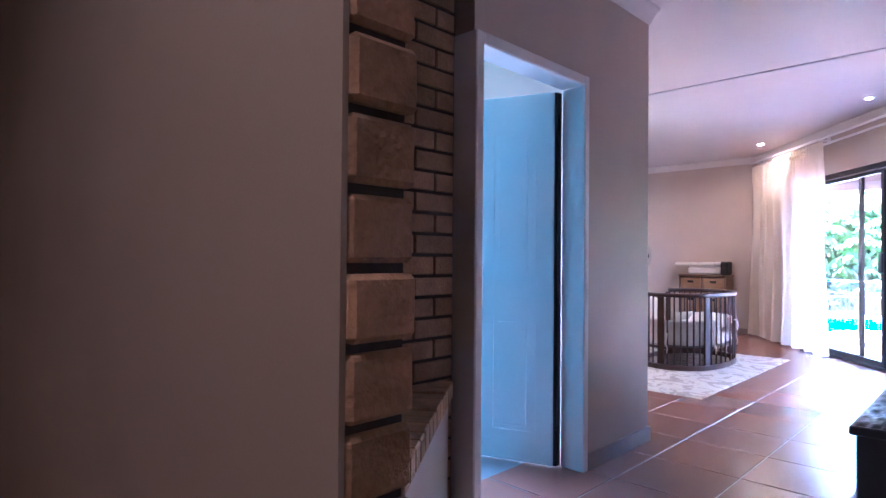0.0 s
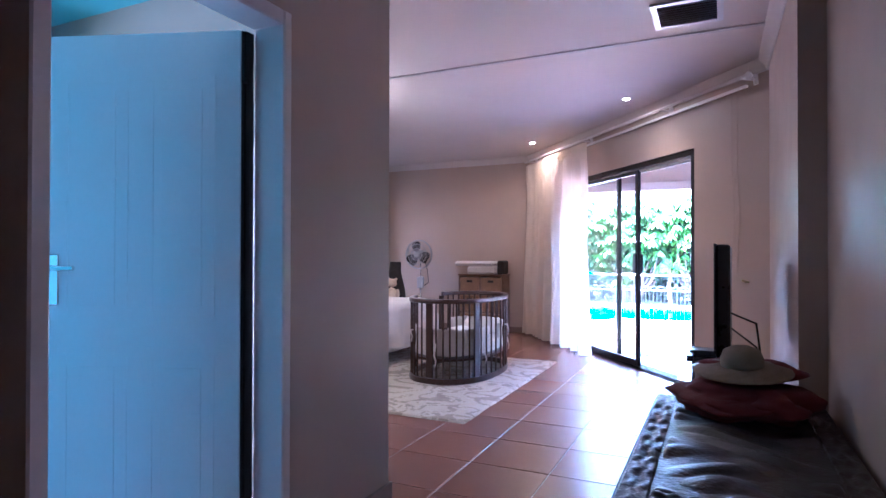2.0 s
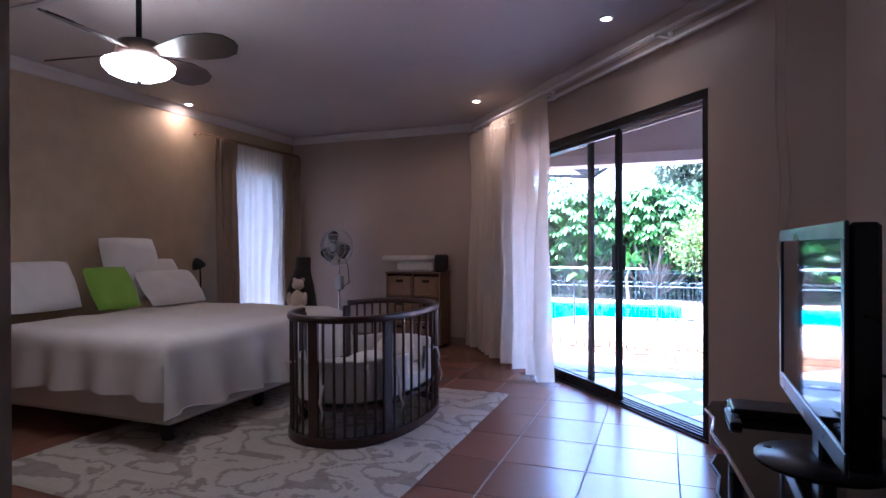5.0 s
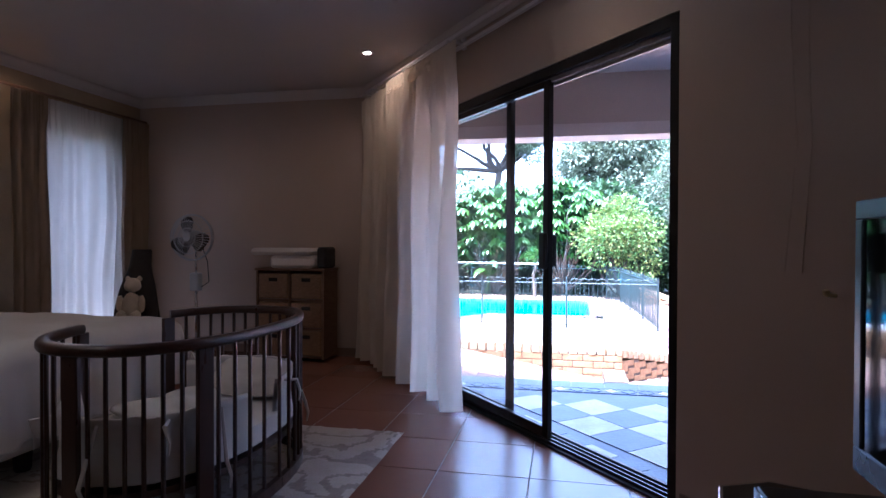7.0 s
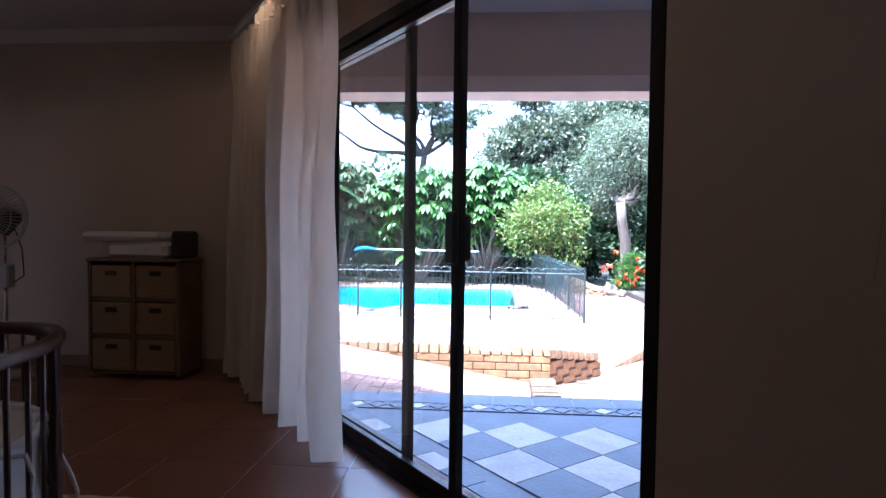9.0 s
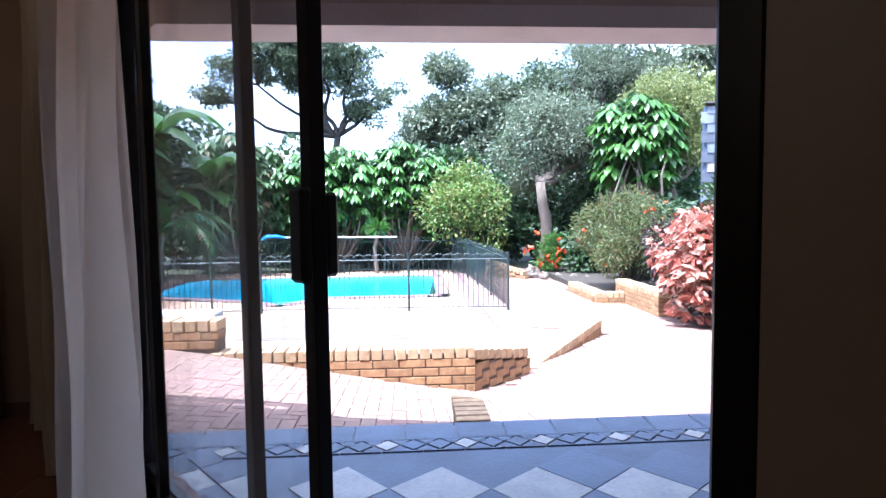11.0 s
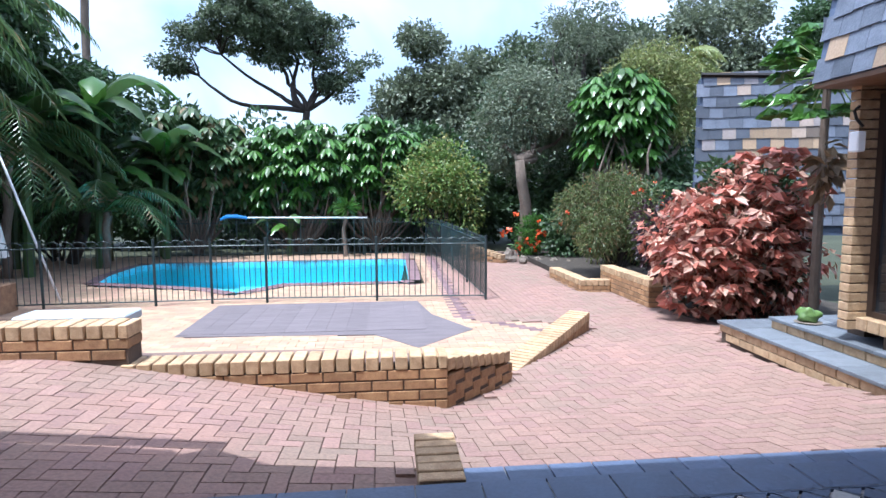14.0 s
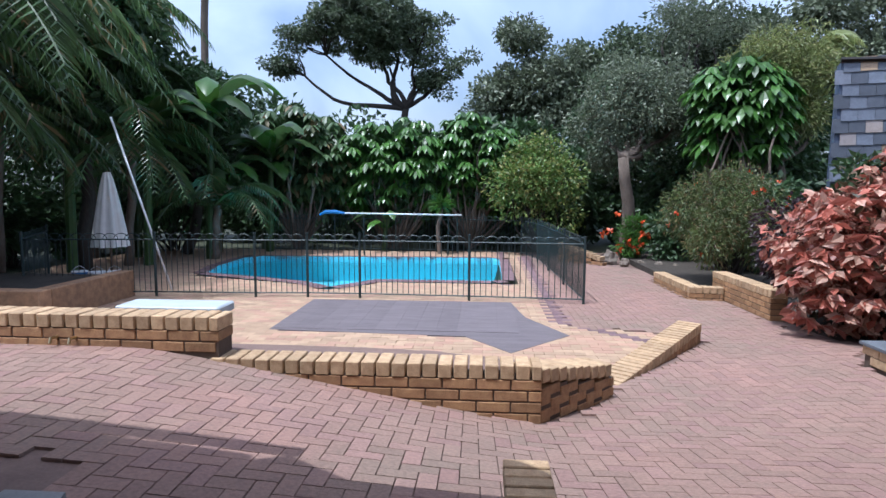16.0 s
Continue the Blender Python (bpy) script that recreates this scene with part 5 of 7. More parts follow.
lid = tagged(part("skimmer_lid", Build().box(-2.85, -2.05, 9.33, 9.62, 0.14, 0.21, Matrix.Identity(4), 0.012), shader("weathered_lid", (0.42, 0.46, 0.48), 0.5)), "pale blue-white lid lying behind the brick wall", "lid")
tagged(part("lid_support", Build().box(-2.8, -2.1, 9.34, 9.6, DECK, 0.139), BRICK_YEL_SHADE), "brick box under the white lid", "box")

# ---- pool ----
POOL = [(-5.65, 16.5), (-4.25, 15.97), (-3.35, 15.6), (-2.73, 15.05), (-2.1, 15.95), (0.05, 15.98), (0.27, 16.1), (0.3, 19.5), (0.1, 19.7), (-5.6, 19.5), (-5.95, 19.1), (-5.9, 17.6)]
pc = Vector((-2.8, 17.7))
shell = Build()
shell.sheet([[(*p, DECK + 0.012) for p in POOL], [(*p, DECK - 0.6) for p in POOL]], True)
shell.add([(*p, DECK - 0.6) for p in POOL], [tuple(range(len(POOL)))])
struct("pool_shell", shell, POOL_SHELL, "turquoise painted pool shell", "pool")
wm = bpy.data.materials.new("pool_water")
wm.use_nodes = True
wn, wl = wm.node_tree.nodes, wm.node_tree.links
wn.remove(wn["Principled BSDF"])
wt, wg, wx, wf, wb, wno = (wn.new(k) for k in ("ShaderNodeBsdfTransparent", "ShaderNodeBsdfGlossy", "ShaderNodeMixShader", "ShaderNodeFresnel", "ShaderNodeBump", "ShaderNodeTexNoise"))
wt.inputs["Color"].default_value = (0.72, 0.95, 0.98, 1)
wg.inputs["Roughness"].default_value = 0.03
wno.inputs["Scale"].default_value, wno.inputs["Detail"].default_value = 5.0, 3.0
wb.inputs["Strength"].default_value, wb.inputs["Distance"].default_value = 0.5, 0.02
wf.inputs["IOR"].default_value = 1.33
wge = wn.new("ShaderNodeNewGeometry")
wl.new(wge.outputs["Position"], wno.inputs["Vector"])
wl.new(wno.outputs["Fac"], wb.inputs["Height"])
wl.new(wb.outputs[0], wg.inputs["Normal"])
wl.new(wf.outputs[0], wx.inputs["Fac"])
wl.new(wt.outputs[0], wx.inputs[1])
wl.new(wg.outputs[0], wx.inputs[2])
wl.new(wx.outputs[0], wn["Material Output"].inputs["Surface"])
wat = struct("pool_water", Build().add([(*p, DECK - 0.06) for p in POOL], [tuple(range(len(POOL)))]), wm, "clear turquoise pool water", "water")
wat.visible_shadow = False
cop = Build()
n = len(POOL)
for i in range(n):
    a, c = Vector(POOL[i]), Vector(POOL[(i + 1) % n])
    L = (c - a).length
    for k in range(max(1, int(L / 0.115))):
        m_ = max(1, int(L / 0.115))
        p, q = a + (c - a) * (k + 0.04) / m_, a + (c - a) * (k + 0.96) / m_
        d = (c - a).normalized()
        o = Vector((d.y, -d.x))
        cop.add([(p.x, p.y, DECK + 0.02), (q.x, q.y, DECK + 0.02), (q.x + o.x * 0.24, q.y + o.y * 0.24, DECK + 0.012), (p.x + o.x * 0.24, p.y + o.y * 0.24, DECK + 0.012), (p.x, p.y, DECK - 0.06), (q.x, q.y, DECK - 0.06)], [(0, 1, 2, 3), (4, 5, 1, 0)])
tagged(part("pool_coping", cop, PAVER_BLUE), "dark brick coping round the pool", "coping", "", "stuff")
dkp = thing("grey_deck", "weathered grey board cover let into the paving", "decking", kind="structure")
GP = [(-2.7, 13.95), (0.32, 13.98), (0.47, 12.95), (0.92, 12.0), (0.2, 11.2), (-0.3, 11.85), (-2.68, 12.0)]
part("panel", Build().prism(GP[::-1], DECK - 0.05, DECK + 0.004), DECKING, dkp)
for k in range(12):
    x0 = -2.66 + k * 0.25
    part("board", Build().box(x0, x0 + 0.2475, 12.06, 13.9, DECK + 0.004, DECK + 0.009), DECKING, dkp)

# ---- pool fence ----
def fence_panel(p, q, name="fence_panel", bar=0.1):
    p, q = Vector((*p, DECK)), Vector((*q, DECK))
    L = (q - p).length
    d = (q - p) / L
    t = thing(name, "dark green hooped steel pool fence panel", "fence", "pool fence panels")
    n = max(4, int(round(L / 0.085 / 2) * 2))
    st = L / n
    for h in (0.07, 0.90):
        part("rail", Build().tube([p + Vector((0, 0, h)), q + Vector((0, 0, h))], 0.011, 5), FENCE_PAINT, t)
    for e in (p,):
        part("post", Build().tube([e, e + Vector((0, 0, 1.0))], 0.021, 8).tube([e + Vector((0, 0, 1.0)), e + Vector((0, 0, 1.02))], 0.026, 8), FENCE_PAINT, t)
    for k in range(1, n):
        a = p + d * st * k
        part("bar", Build().tube([a + Vector((0, 0, 0.07)), a + Vector((0, 0, 0.90))], 0.006, 4, False), FENCE_PAINT, t)
    for k in range(0, n - 2, 2):
        a, c = p + d * st * (k + 0.6), p + d * st * (k + 3.4 if k + 3.4 < n else n - 0.4)
        r = (c - a).length / 2
        mid = (a + c) / 2
        part("hoop", Build().tube([mid + d * (-r * math.cos(math.pi * j / 8)) + Vector((0, 0, 0.90 + 0.095 * math.sin(math.pi * j / 8))) for j in range(9)], 0.006, 4, False), FENCE_PAINT, t)
    return t


FPTS = [(-5.25, 14.0), (-3.66, 14.05), (-2.85, 14.13), (-2.02, 14.14), (-0.31, 14.08), (1.41, 13.97)]
for a, c in zip(FPTS, FPTS[1:]):
    fence_panel(a, c)
for a, c in zip([(1.41, 13.97), (1.36, 15.8), (1.28, 17.6), (1.2, 19.2)], [(1.36, 15.8), (1.28, 17.6), (1.2, 19.2), (0.9, 20.6)]):
    fence_panel(a, c)
for a, c in zip([(0.9, 20.6), (-0.8, 20.95), (-2.5, 21.1), (-4.2, 21.1)], [(-0.8, 20.95), (-2.5, 21.1), (-4.2, 21.1), (-5.9, 20.9)]):
    fence_panel(a, c)
for a, c in zip([(-7.2, 13.7), (-8.2, 15.5)], [(-5.25, 14.0), (-7.2, 13.7)]):
    fence_panel(a, c)
ppole = thing("pool_brush", "blue pool brush on a long white pole lying on the fence", "pool brush")
part("pole", Build().tube([(-3.9, 20.2, 0.47), (-0.66, 20.2, 0.44)], 0.02, 8), WHITE_PLASTIC, ppole, smooth=True)
part("pole_rest", Build().tube([(-3.2, 20.2, DECK), (-3.2, 20.2, 0.44)], 0.016, 6).tube([(-1.0, 20.2, DECK), (-1.0, 20.2, 0.42)], 0.016, 6), FENCE_PAINT, ppole)
part("brush_head", Build().tube([(-4.35, 20.15, 0.42), (-4.2, 20.18, 0.5), (-3.95, 20.2, 0.5), (-3.7, 20.2, 0.46)], [0.03, 0.05, 0.05, 0.03], 8), BLUE_PLASTIC, ppole, "blue brush head")
tagged(part("telescopic_pole", Build().tube([(-5.3, 14.55, DECK), (-6.25, 14.6, 2.25)], 0.018, 8), WHITE_PLASTIC, smooth=True), "white telescopic pool pole leaning into the palms", "pole")
um = thing("garden_umbrella", "furled white canvas garden umbrella beside the pool", "umbrella", at=Matrix.Translation((-6.9, 15.4, DECK)))
part("pole", Build().tube([(0, 0, 0), (0, 0, 2.0)], 0.022), CHEST_WOOD, um)
ur = []
for i in range(11):
    t = i / 10
    ur.append([Vector((math.cos(2 * math.pi * j / 32), math.sin(2 * math.pi * j / 32), 0)) * ((0.05 + 0.22 * t ** 0.8) * (1 + 0.22 * math.cos(8 * 2 * math.pi * j / 32))) + Vector((0, 0, 1.98 - 1.35 * t)) for j in range(32)])
part("canopy", Build().sheet(ur, True), CANVAS, um, "furled white canvas", True)
part("base", Build().lathe([(0.24, 0.0), (0.24, 0.05), (0.05, 0.09)]), IRON, um)
for x, y, mt_, lab in ((-7.05, 14.75, BLUE_PLASTIC, "blue plastic pool chemical bucket"), (-6.7, 14.7, WHITE_PLASTIC, "white plastic pool chemical bucket"), (-6.45, 14.8, BLUE_PLASTIC, "blue plastic pool chemical bucket")):
    bk = thing("bucket", lab + " on the paving", "bucket", "pool buckets", at=Matrix.Translation((x, y, DECK)))
    part("tub", Build().lathe([(0.10, 0.0), (0.12, 0.24), (0.125, 0.25)], n=18), mt_, bk, smooth=True)
    part("lid", Build().lathe([(0.13, 0.252), (0.13, 0.27), (0.02, 0.275)], n=18), WHITE_PLASTIC, bk)
    part("handle", Build().tube([(-0.125, 0, 0.24), (-0.09, 0.0, 0.32), (0, 0, 0.36), (0.09, 0, 0.32), (0.125, 0, 0.24)], 0.004, 5), WHITE_PLASTIC, bk)

# ---- neighbouring wing of the house ----
wing = thing("house_wing", "brick house wing with slate-shingled mansard and dark sliding window", "house")
def wing_pt(s, o, z):
    """s along the wing's front, o outwards from the garden into the house"""
    return Vector((3.62 + 0.03 * s + o, 9.45 - s, z))


part("wall", Build().box(3.75, 4.0, 9.31, 9.42, -0.05, 2.0).box(3.9, 8.0, 9.42, 9.6, -0.6, 2.6).box(3.75, 4.0, 6.9, 9.06, -0.6, 0.03).box(4.6, 4.8, 7.2, 9.4, -0.6, 2.6), MORTAR, wing)
for r in range(26):
    z = -0.05 + r * 0.078
    part("brick", Build().box(3.64, 3.86, 9.309, 9.416, z, z + 0.069, None, 0.005), COPING_YEL, wing)
for r in range(1):
    for k in range(18):
        part("sill_brick", Build().box(3.70, 3.93, 9.30 - 0.118 * (k + 1), 9.30 - 0.118 * k - 0.01, -0.04, 0.06, None, 0.005), COPING_YEL, wing)
wd = part("window", Build().box(3.80, 3.87, 9.245, 9.30, 0.065, 1.86).box(3.80, 3.87, 6.9, 9.245, 1.80, 1.86).box(3.80, 3.87, 6.9, 9.245, 0.065, 0.11).box(3.80, 3.87, 8.0, 8.06, 0.11, 1.80), shader("dark_brown_window_frame", (0.035, 0.022, 0.016), 0.4), wing, "dark brown window frame")
part("pane", Build().box(3.83, 3.84, 6.9, 9.245, 0.11, 1.80), GLASS_DARK, wd, "dark reflecting glass")
part("eave", Build().box(3.37, 4.6, 6.7, 9.49, 1.925, 1.96), CHEST_WOOD, wing, "brown eave board")
part("roof_core", Build().add([(3.38, 6.7, 1.96), (3.38, 9.48, 1.96), (3.75, 9.48, 4.4), (3.75, 6.7, 4.4), (5.2, 9.48, 1.96), (5.2, 9.48, 4.4), (5.2, 6.7, 1.96), (5.2, 6.7, 4.4)], [(0, 1, 2, 3), (1, 4, 5, 2), (3, 2, 5, 7), (0, 3, 7, 6)]), SLATE, wing)


def shingles(parent, origin, along, up, n_along, n_up, w=0.2, h=0.165, seed=0):
    """overlapping slate shingles on a slope, each a piece of its own"""
    along, up = Vector(along).normalized(), Vector(up).normalized()
    nrm = along.cross(up).normalized()
    rnd = random.Random(seed)
    for r in range(n_up):
        for k in range(n_along):
            o = Vector(origin) + along * (w * k + (w / 2 if r % 2 else 0)) + up * (h * r)
            g, t = 0.005, 0.009
            ww = w - g
            e = rnd.uniform(-0.006, 0.006)
            pts = [o + up * e, o + along * ww + up * (e + rnd.uniform(-0.004, 0.004)), o + along * ww + up * (h * 1.2), o + up * (h * 1.2)]
            off = [0.014 + t, 0.014 + t, 0.003 + t * 0.4, 0.003 + t * 0.4]
            topv = [p + nrm * f for p, f in zip(pts, off)]
            botv = [p + nrm * (f - t) for p, f in zip(pts, off)]
            part("shingle", Build().add(topv + botv, [(0, 1, 2, 3), (4, 5, 1, 0), (5, 6, 2, 1), (7, 4, 0, 3)]), ROOF_SLATE, parent)


shingles(wing, (3.375, 9.49, 1.965), (0, -1, 0), (0.37, 0, 2.44), 12, 8, seed=1)
shingles(wing, (3.40, 9.485, 1.965), (1, 0, 0.0), (0.10, 0, 2.44), 6, 8, seed=2)
wl2 = part("wall_light", Build().box(3.56, 3.635, 9.22, 9.32, 1.40, 1.56, None, 0.01), WHITE_PLASTIC, wing, "white outside lamp on the pier")
part("lamp_arm", Build().tube([(3.64, 9.27, 1.60), (3.58, 9.27, 1.66), (3.56, 9.27, 1.72), (3.60, 9.27, 1.76)], 0.012), IRON, wl2)
rf2 = thing("far_roof", "second slate-shingled mansard behind the red bush", "roof")
part("roof_core", Build().add([(4.78, 13.9, 0.4), (7.6, 13.0, 0.4), (7.6, 13.15, 2.75), (4.9, 14.02, 2.9), (4.95, 14.3, 0.4), (5.0, 14.3, 2.9), (7.6, 14.3, 2.75)], [(0, 1, 2, 3), (4, 0, 3, 5), (3, 2, 6, 5)]), SLATE, rf2)
part("ridge_cap", Build().tube([(4.88, 14.0, 2.93), (7.6, 13.13, 2.78)], 0.04, 6), ALU, rf2)
shingles(rf2, (4.78, 13.89, 0.55), (2.82, -0.9, 0), (0.05, 0.15, 2.4), 14, 14, 0.2, 0.17, 3)
for lab, z0, z1, x0 in (("lower slate step with brick riser at the house wing", -0.62, -0.265, 3.36), ("upper slate step with brick riser at the house wing", -0.30, -0.15, 3.66)):
    stp = thing("garden_step", lab, "step", "steps at the wing")
    ye = 10.68 if x0 < 3.5 else 10.28
    part("core", Build().box(x0 + 0.02, 5.6, 6.9, ye - 0.02, z0, z1 - 0.035), MORTAR, stp)
    for k in range(16):
        part("riser_brick", Build().box(x0 + 0.004, x0 + 0.12, ye - 0.232 * (k + 1) + 0.01, ye - 0.232 * k, z1 - 0.112, z1 - 0.036, None, 0.004), COPING_YEL, stp)
    for k in range(9):
        part("end_brick", Build().box(x0 + 0.01 + 0.232 * k, x0 + 0.232 * (k + 1), ye - 0.115, ye, z1 - 0.112, z1 - 0.036, None, 0.004), COPING_YEL, stp)
    if x0 < 3.5:
        for k in range(16):
            part("riser_brick", Build().box(x0 + 0.004, x0 + 0.12, ye - 0.116 - 0.232 * (k + 1) + 0.01, ye - 0.116 - 0.232 * k, z1 - 0.192, z1 - 0.119, None, 0.004), COPING_YEL, stp)
    for k in range(9):
        part("slate_tread", Build().box(x0 - 0.02, x0 + 0.42, ye + 0.02 - 0.42 * (k + 1), ye + 0.015 - 0.42 * k, z1 - 0.032, z1, None, 0.004), SLATE_GREY, stp)
    part("slate_tread", Build().box(x0 + 0.425, 5.6, ye - 0.4, ye + 0.015, z1 - 0.032, z1 - 0.001, None, 0.004), SLATE_GREY, stp)
orn = thing("garden_ornament", "mossy green ceramic ornament on the upper step", "ornament", at=Matrix.Translation((3.82, 9.98, -0.15)))
ob_ = Build()
blob(ob_, (0, 0, 0.07), (0.10, 0.09, 0.075), 3, 0.35)
part("body", ob_, GREEN_GLAZE, orn, smooth=True)
part("saucer", Build().lathe([(0.09, 0.001), (0.12, 0.012), (0.09, 0.016)]), STONE, orn)

# ---- planters and rocks along the path ----
brick_run("planter_wall", "low brick planter wall under the hanging bush", (3.15, 14.55), (3.66, 14.5), 0.2, -0.42, -0.42, lambda x, y: DECK, group="planters")
brick_run("planter_wall", "low brick planter wall along the path", (3.1, 16.3), (3.15, 14.7), 0.2, -0.42, -0.42, lambda x, y: DECK, group="planters")
brick_run("planter_wall", "brick planter wall beside the copper-red bush", (3.67, 15.0), (3.70, 13.1), 0.22, -0.22, -0.22, lambda x, y: DECK, group="planters")
struct("planter_soil", Build().box(3.3, 6.5, 14.7, 20, DECK, -0.5).box(3.9, 6.5, 10.8, 14.7, DECK, DECK + 0.03), SOIL, "dark soil in the planters", "soil")
brick_run("path_wall", "low brick wall at the end of the path", (1.7, 19.4), (2.6, 18.6), 0.22, -0.15, -0.45, lambda x, y: DECK)
for x, y, sz, sd in ((2.86, 19.0, 0.17, 1), (3.1, 18.6, 0.10, 2), (3.4, 18.3, 0.09, 3), (3.7, 18.1, 0.10, 4), (4.0, 17.9, 0.08, 5)):
    rb = Build()
    blob(rb, (x, y, DECK + sz * 0.6), (sz, sz * 0.9, sz * 1.1), sd, 0.5, 9)
    tagged(part("rock", rb, STONE), "rough pale rock edging the flower bed", "rock", "edging rocks")


# ---- planting ----
def leaves(b, n, centre, spread, size, rnd, shape="oval", droop=0.3, surface=0.55):
    """many small bent leaves in a clump"""
    cx, cy, cz = centre
    for _ in range(n):
        d = Vector((rnd.gauss(0, 1), rnd.gauss(0, 1), rnd.gauss(0, 1))).normalized()
        k = surface + (1 - surface) * rnd.random()
        p = Vector((cx + d.x * spread[0] * k, cy + d.y * spread[1] * k, cz + d.z * spread[2] * k))
        ax = (d + Vector((rnd.gauss(0, 0.6), rnd.gauss(0, 0.6), rnd.gauss(0, 0.6) - droop))).normalized()
        one_leaf(b, p, ax, size * rnd.uniform(0.65, 1.25), rnd, shape)


def one_leaf(b, p, ax, L, rnd, shape="oval"):
    side = ax.cross(Vector((rnd.gauss(0, 1), rnd.gauss(0, 1), rnd.gauss(0, 1) + 1.2))).normalized()
    nr = side.cross(ax)
    w = L * {"oval": 0.28, "fine": 0.13, "broad": 0.38, "blade": 0.07}[shape]
    k = len(b.v)
    mid = p + ax * L * 0.5 + nr * L * 0.06
    tip = p + ax * L - nr * L * 0.10
    b.v += [tuple(p), tuple(mid + side * w), tuple(tip), tuple(mid - side * w)]
    b.f += [(k, k + 1, k + 2), (k, k + 2, k + 3)]


def limb(b, p, q, r0, r1, rnd, bend=0.12, n=6):
    p, q = Vector(p), Vector(q)
    L = (q - p).length
    off = Vector((rnd.gauss(0, 1), rnd.gauss(0, 1), rnd.gauss(0, 0.4))) * L * bend
    b.tube([p.lerp(q, t / 5) + off * math.sin(math.pi * t / 5) + Vector((rnd.gauss(0, 1), rnd.gauss(0, 1), 0)) * L * 0.012 for t in range(6)], [r0 + (r1 - r0) * t / 5 for t in range(6)], n)
    return q


def tree(name, label, base, trunk_top, crown, clumps, per, size, mat, bark, seed, r=0.2, shape="oval", clump=0.5, flat=0.7, droop=0.2, core=0.0, category="tree", lobes=()):
    """trunk, limbs to each clump of the crown, and leaves round the limb ends; crown: centre and half axes"""
    rnd = random.Random(seed)
    t = thing(name, label, category)
    base, trunk_top = Vector(base), Vector(trunk_top)
    tb = Build()
    limb(tb, base, trunk_top, r, r * 0.62, rnd, 0.06, 9)
    part("trunk", tb, bark, t, smooth=True)
    (cx, cy, cz), (ax, ay, az) = crown
    lb, cb2, forks = Build(), Build(), []
    ends = [c for c, _ in lobes] or [(cx + ax * 0.6 * math.cos(k * 2.4), cy + ay * 0.6 * math.sin(k * 2.4), cz + az * (0.3 if k % 2 else -0.3)) for k in range(5)]
    for c in [(cx, cy, cz), *ends]:
        mid = trunk_top.lerp(Vector(c), 0.42) + Vector((rnd.gauss(0, 0.08), 0, -0.10)) * (Vector(c) - trunk_top).length
        tip = trunk_top.lerp(Vector(c), 0.80)
        limb(lb, trunk_top, mid, r * 0.55, r * 0.38, rnd, 0.08, 6)
        limb(lb, mid, tip, r * 0.38, r * 0.2, rnd, 0.12, 5)
        forks += [mid, tip]
    for k in range(clumps):
        d = Vector((rnd.gauss(0, 1), rnd.gauss(0, 1), rnd.gauss(0, 1))).normalized()
        q = rnd.random() ** 0.45
        c = Vector((cx + d.x * ax * q, cy + d.y * ay * q, cz + d.z * az * q))
        if lobes and k % 3 == 0:
            (lx, ly, lz), (hx_, hy_, hz_) = lobes[(k // 3) % len(lobes)]
            c = Vector((lx + d.x * hx_ * q, ly + d.y * hy_ * q, lz + d.z * hz_ * q))
        fork = min(forks, key=lambda w: (w - c).length)
        if k % 2 == 0:
            limb(lb, fork, c, r * 0.2, r * 0.05, rnd, 0.14, 4)
        s = clump * rnd.uniform(0.65, 1.3)
        leaves(cb2, per, c, (s, s, s * flat), size, rnd, shape, droop, 0.35)
    if lb.v:
        part("limb_system", lb, bark, t, smooth=True)
    part("crown", cb2, mat, t, "crown of many small leaves")
    return t


def bush(name, label, c, half, n, size, mat, seed, shape="oval", droop=0.2, lumps=9, category="bush", extra=None):
    rnd = random.Random(seed)
    t = thing(name, label, category)
    b, st = Build(), Build()
    for k in range(lumps):
        d = Vector((rnd.gauss(0, 1), rnd.gauss(0, 1), rnd.gauss(0.3, 0.9))).normalized()
        q = rnd.uniform(0.3, 0.75)
        p = (c[0] + d.x * half[0] * q, c[1] + d.y * half[1] * q, c[2] + d.z * half[2] * q)
        s = rnd.uniform(0.32, 0.55) if lumps < 30 else rnd.uniform(0.16, 0.36)
        leaves(b, n // lumps, p, (half[0] * s, half[1] * s, half[2] * s), size, rnd, shape, droop, 0.5)
        limb(st, (c[0] + rnd.gauss(0, 0.08), c[1] + rnd.gauss(0, 0.08), c[2] - half[2]), p, 0.03, 0.008, rnd, 0.1, 5)
    part("branchwork", st, BARK_DARK, t)
    part("foliage", b, mat, t)
    if extra:
        e = Build()
        for _ in range(extra[1]):
            d = Vector((rnd.gauss(0, 1), rnd.gauss(0, 1) - 0.6, rnd.gauss(0.2, 0.8))).normalized()
            p = Vector((c[0] + d.x * half[0] * 0.95, c[1] + d.y * half[1] * 0.95, c[2] + d.z * half[2] * 0.95))
            for _k in range(6):
                one_leaf(e, p, Vector((rnd.gauss(0, 1), rnd.gauss(0, 1), rnd.gauss(0, 1))).normalized(), extra[2], rnd, "broad")
        part("blossom", e, extra[0], t, "small orange-red flowers")
    return t


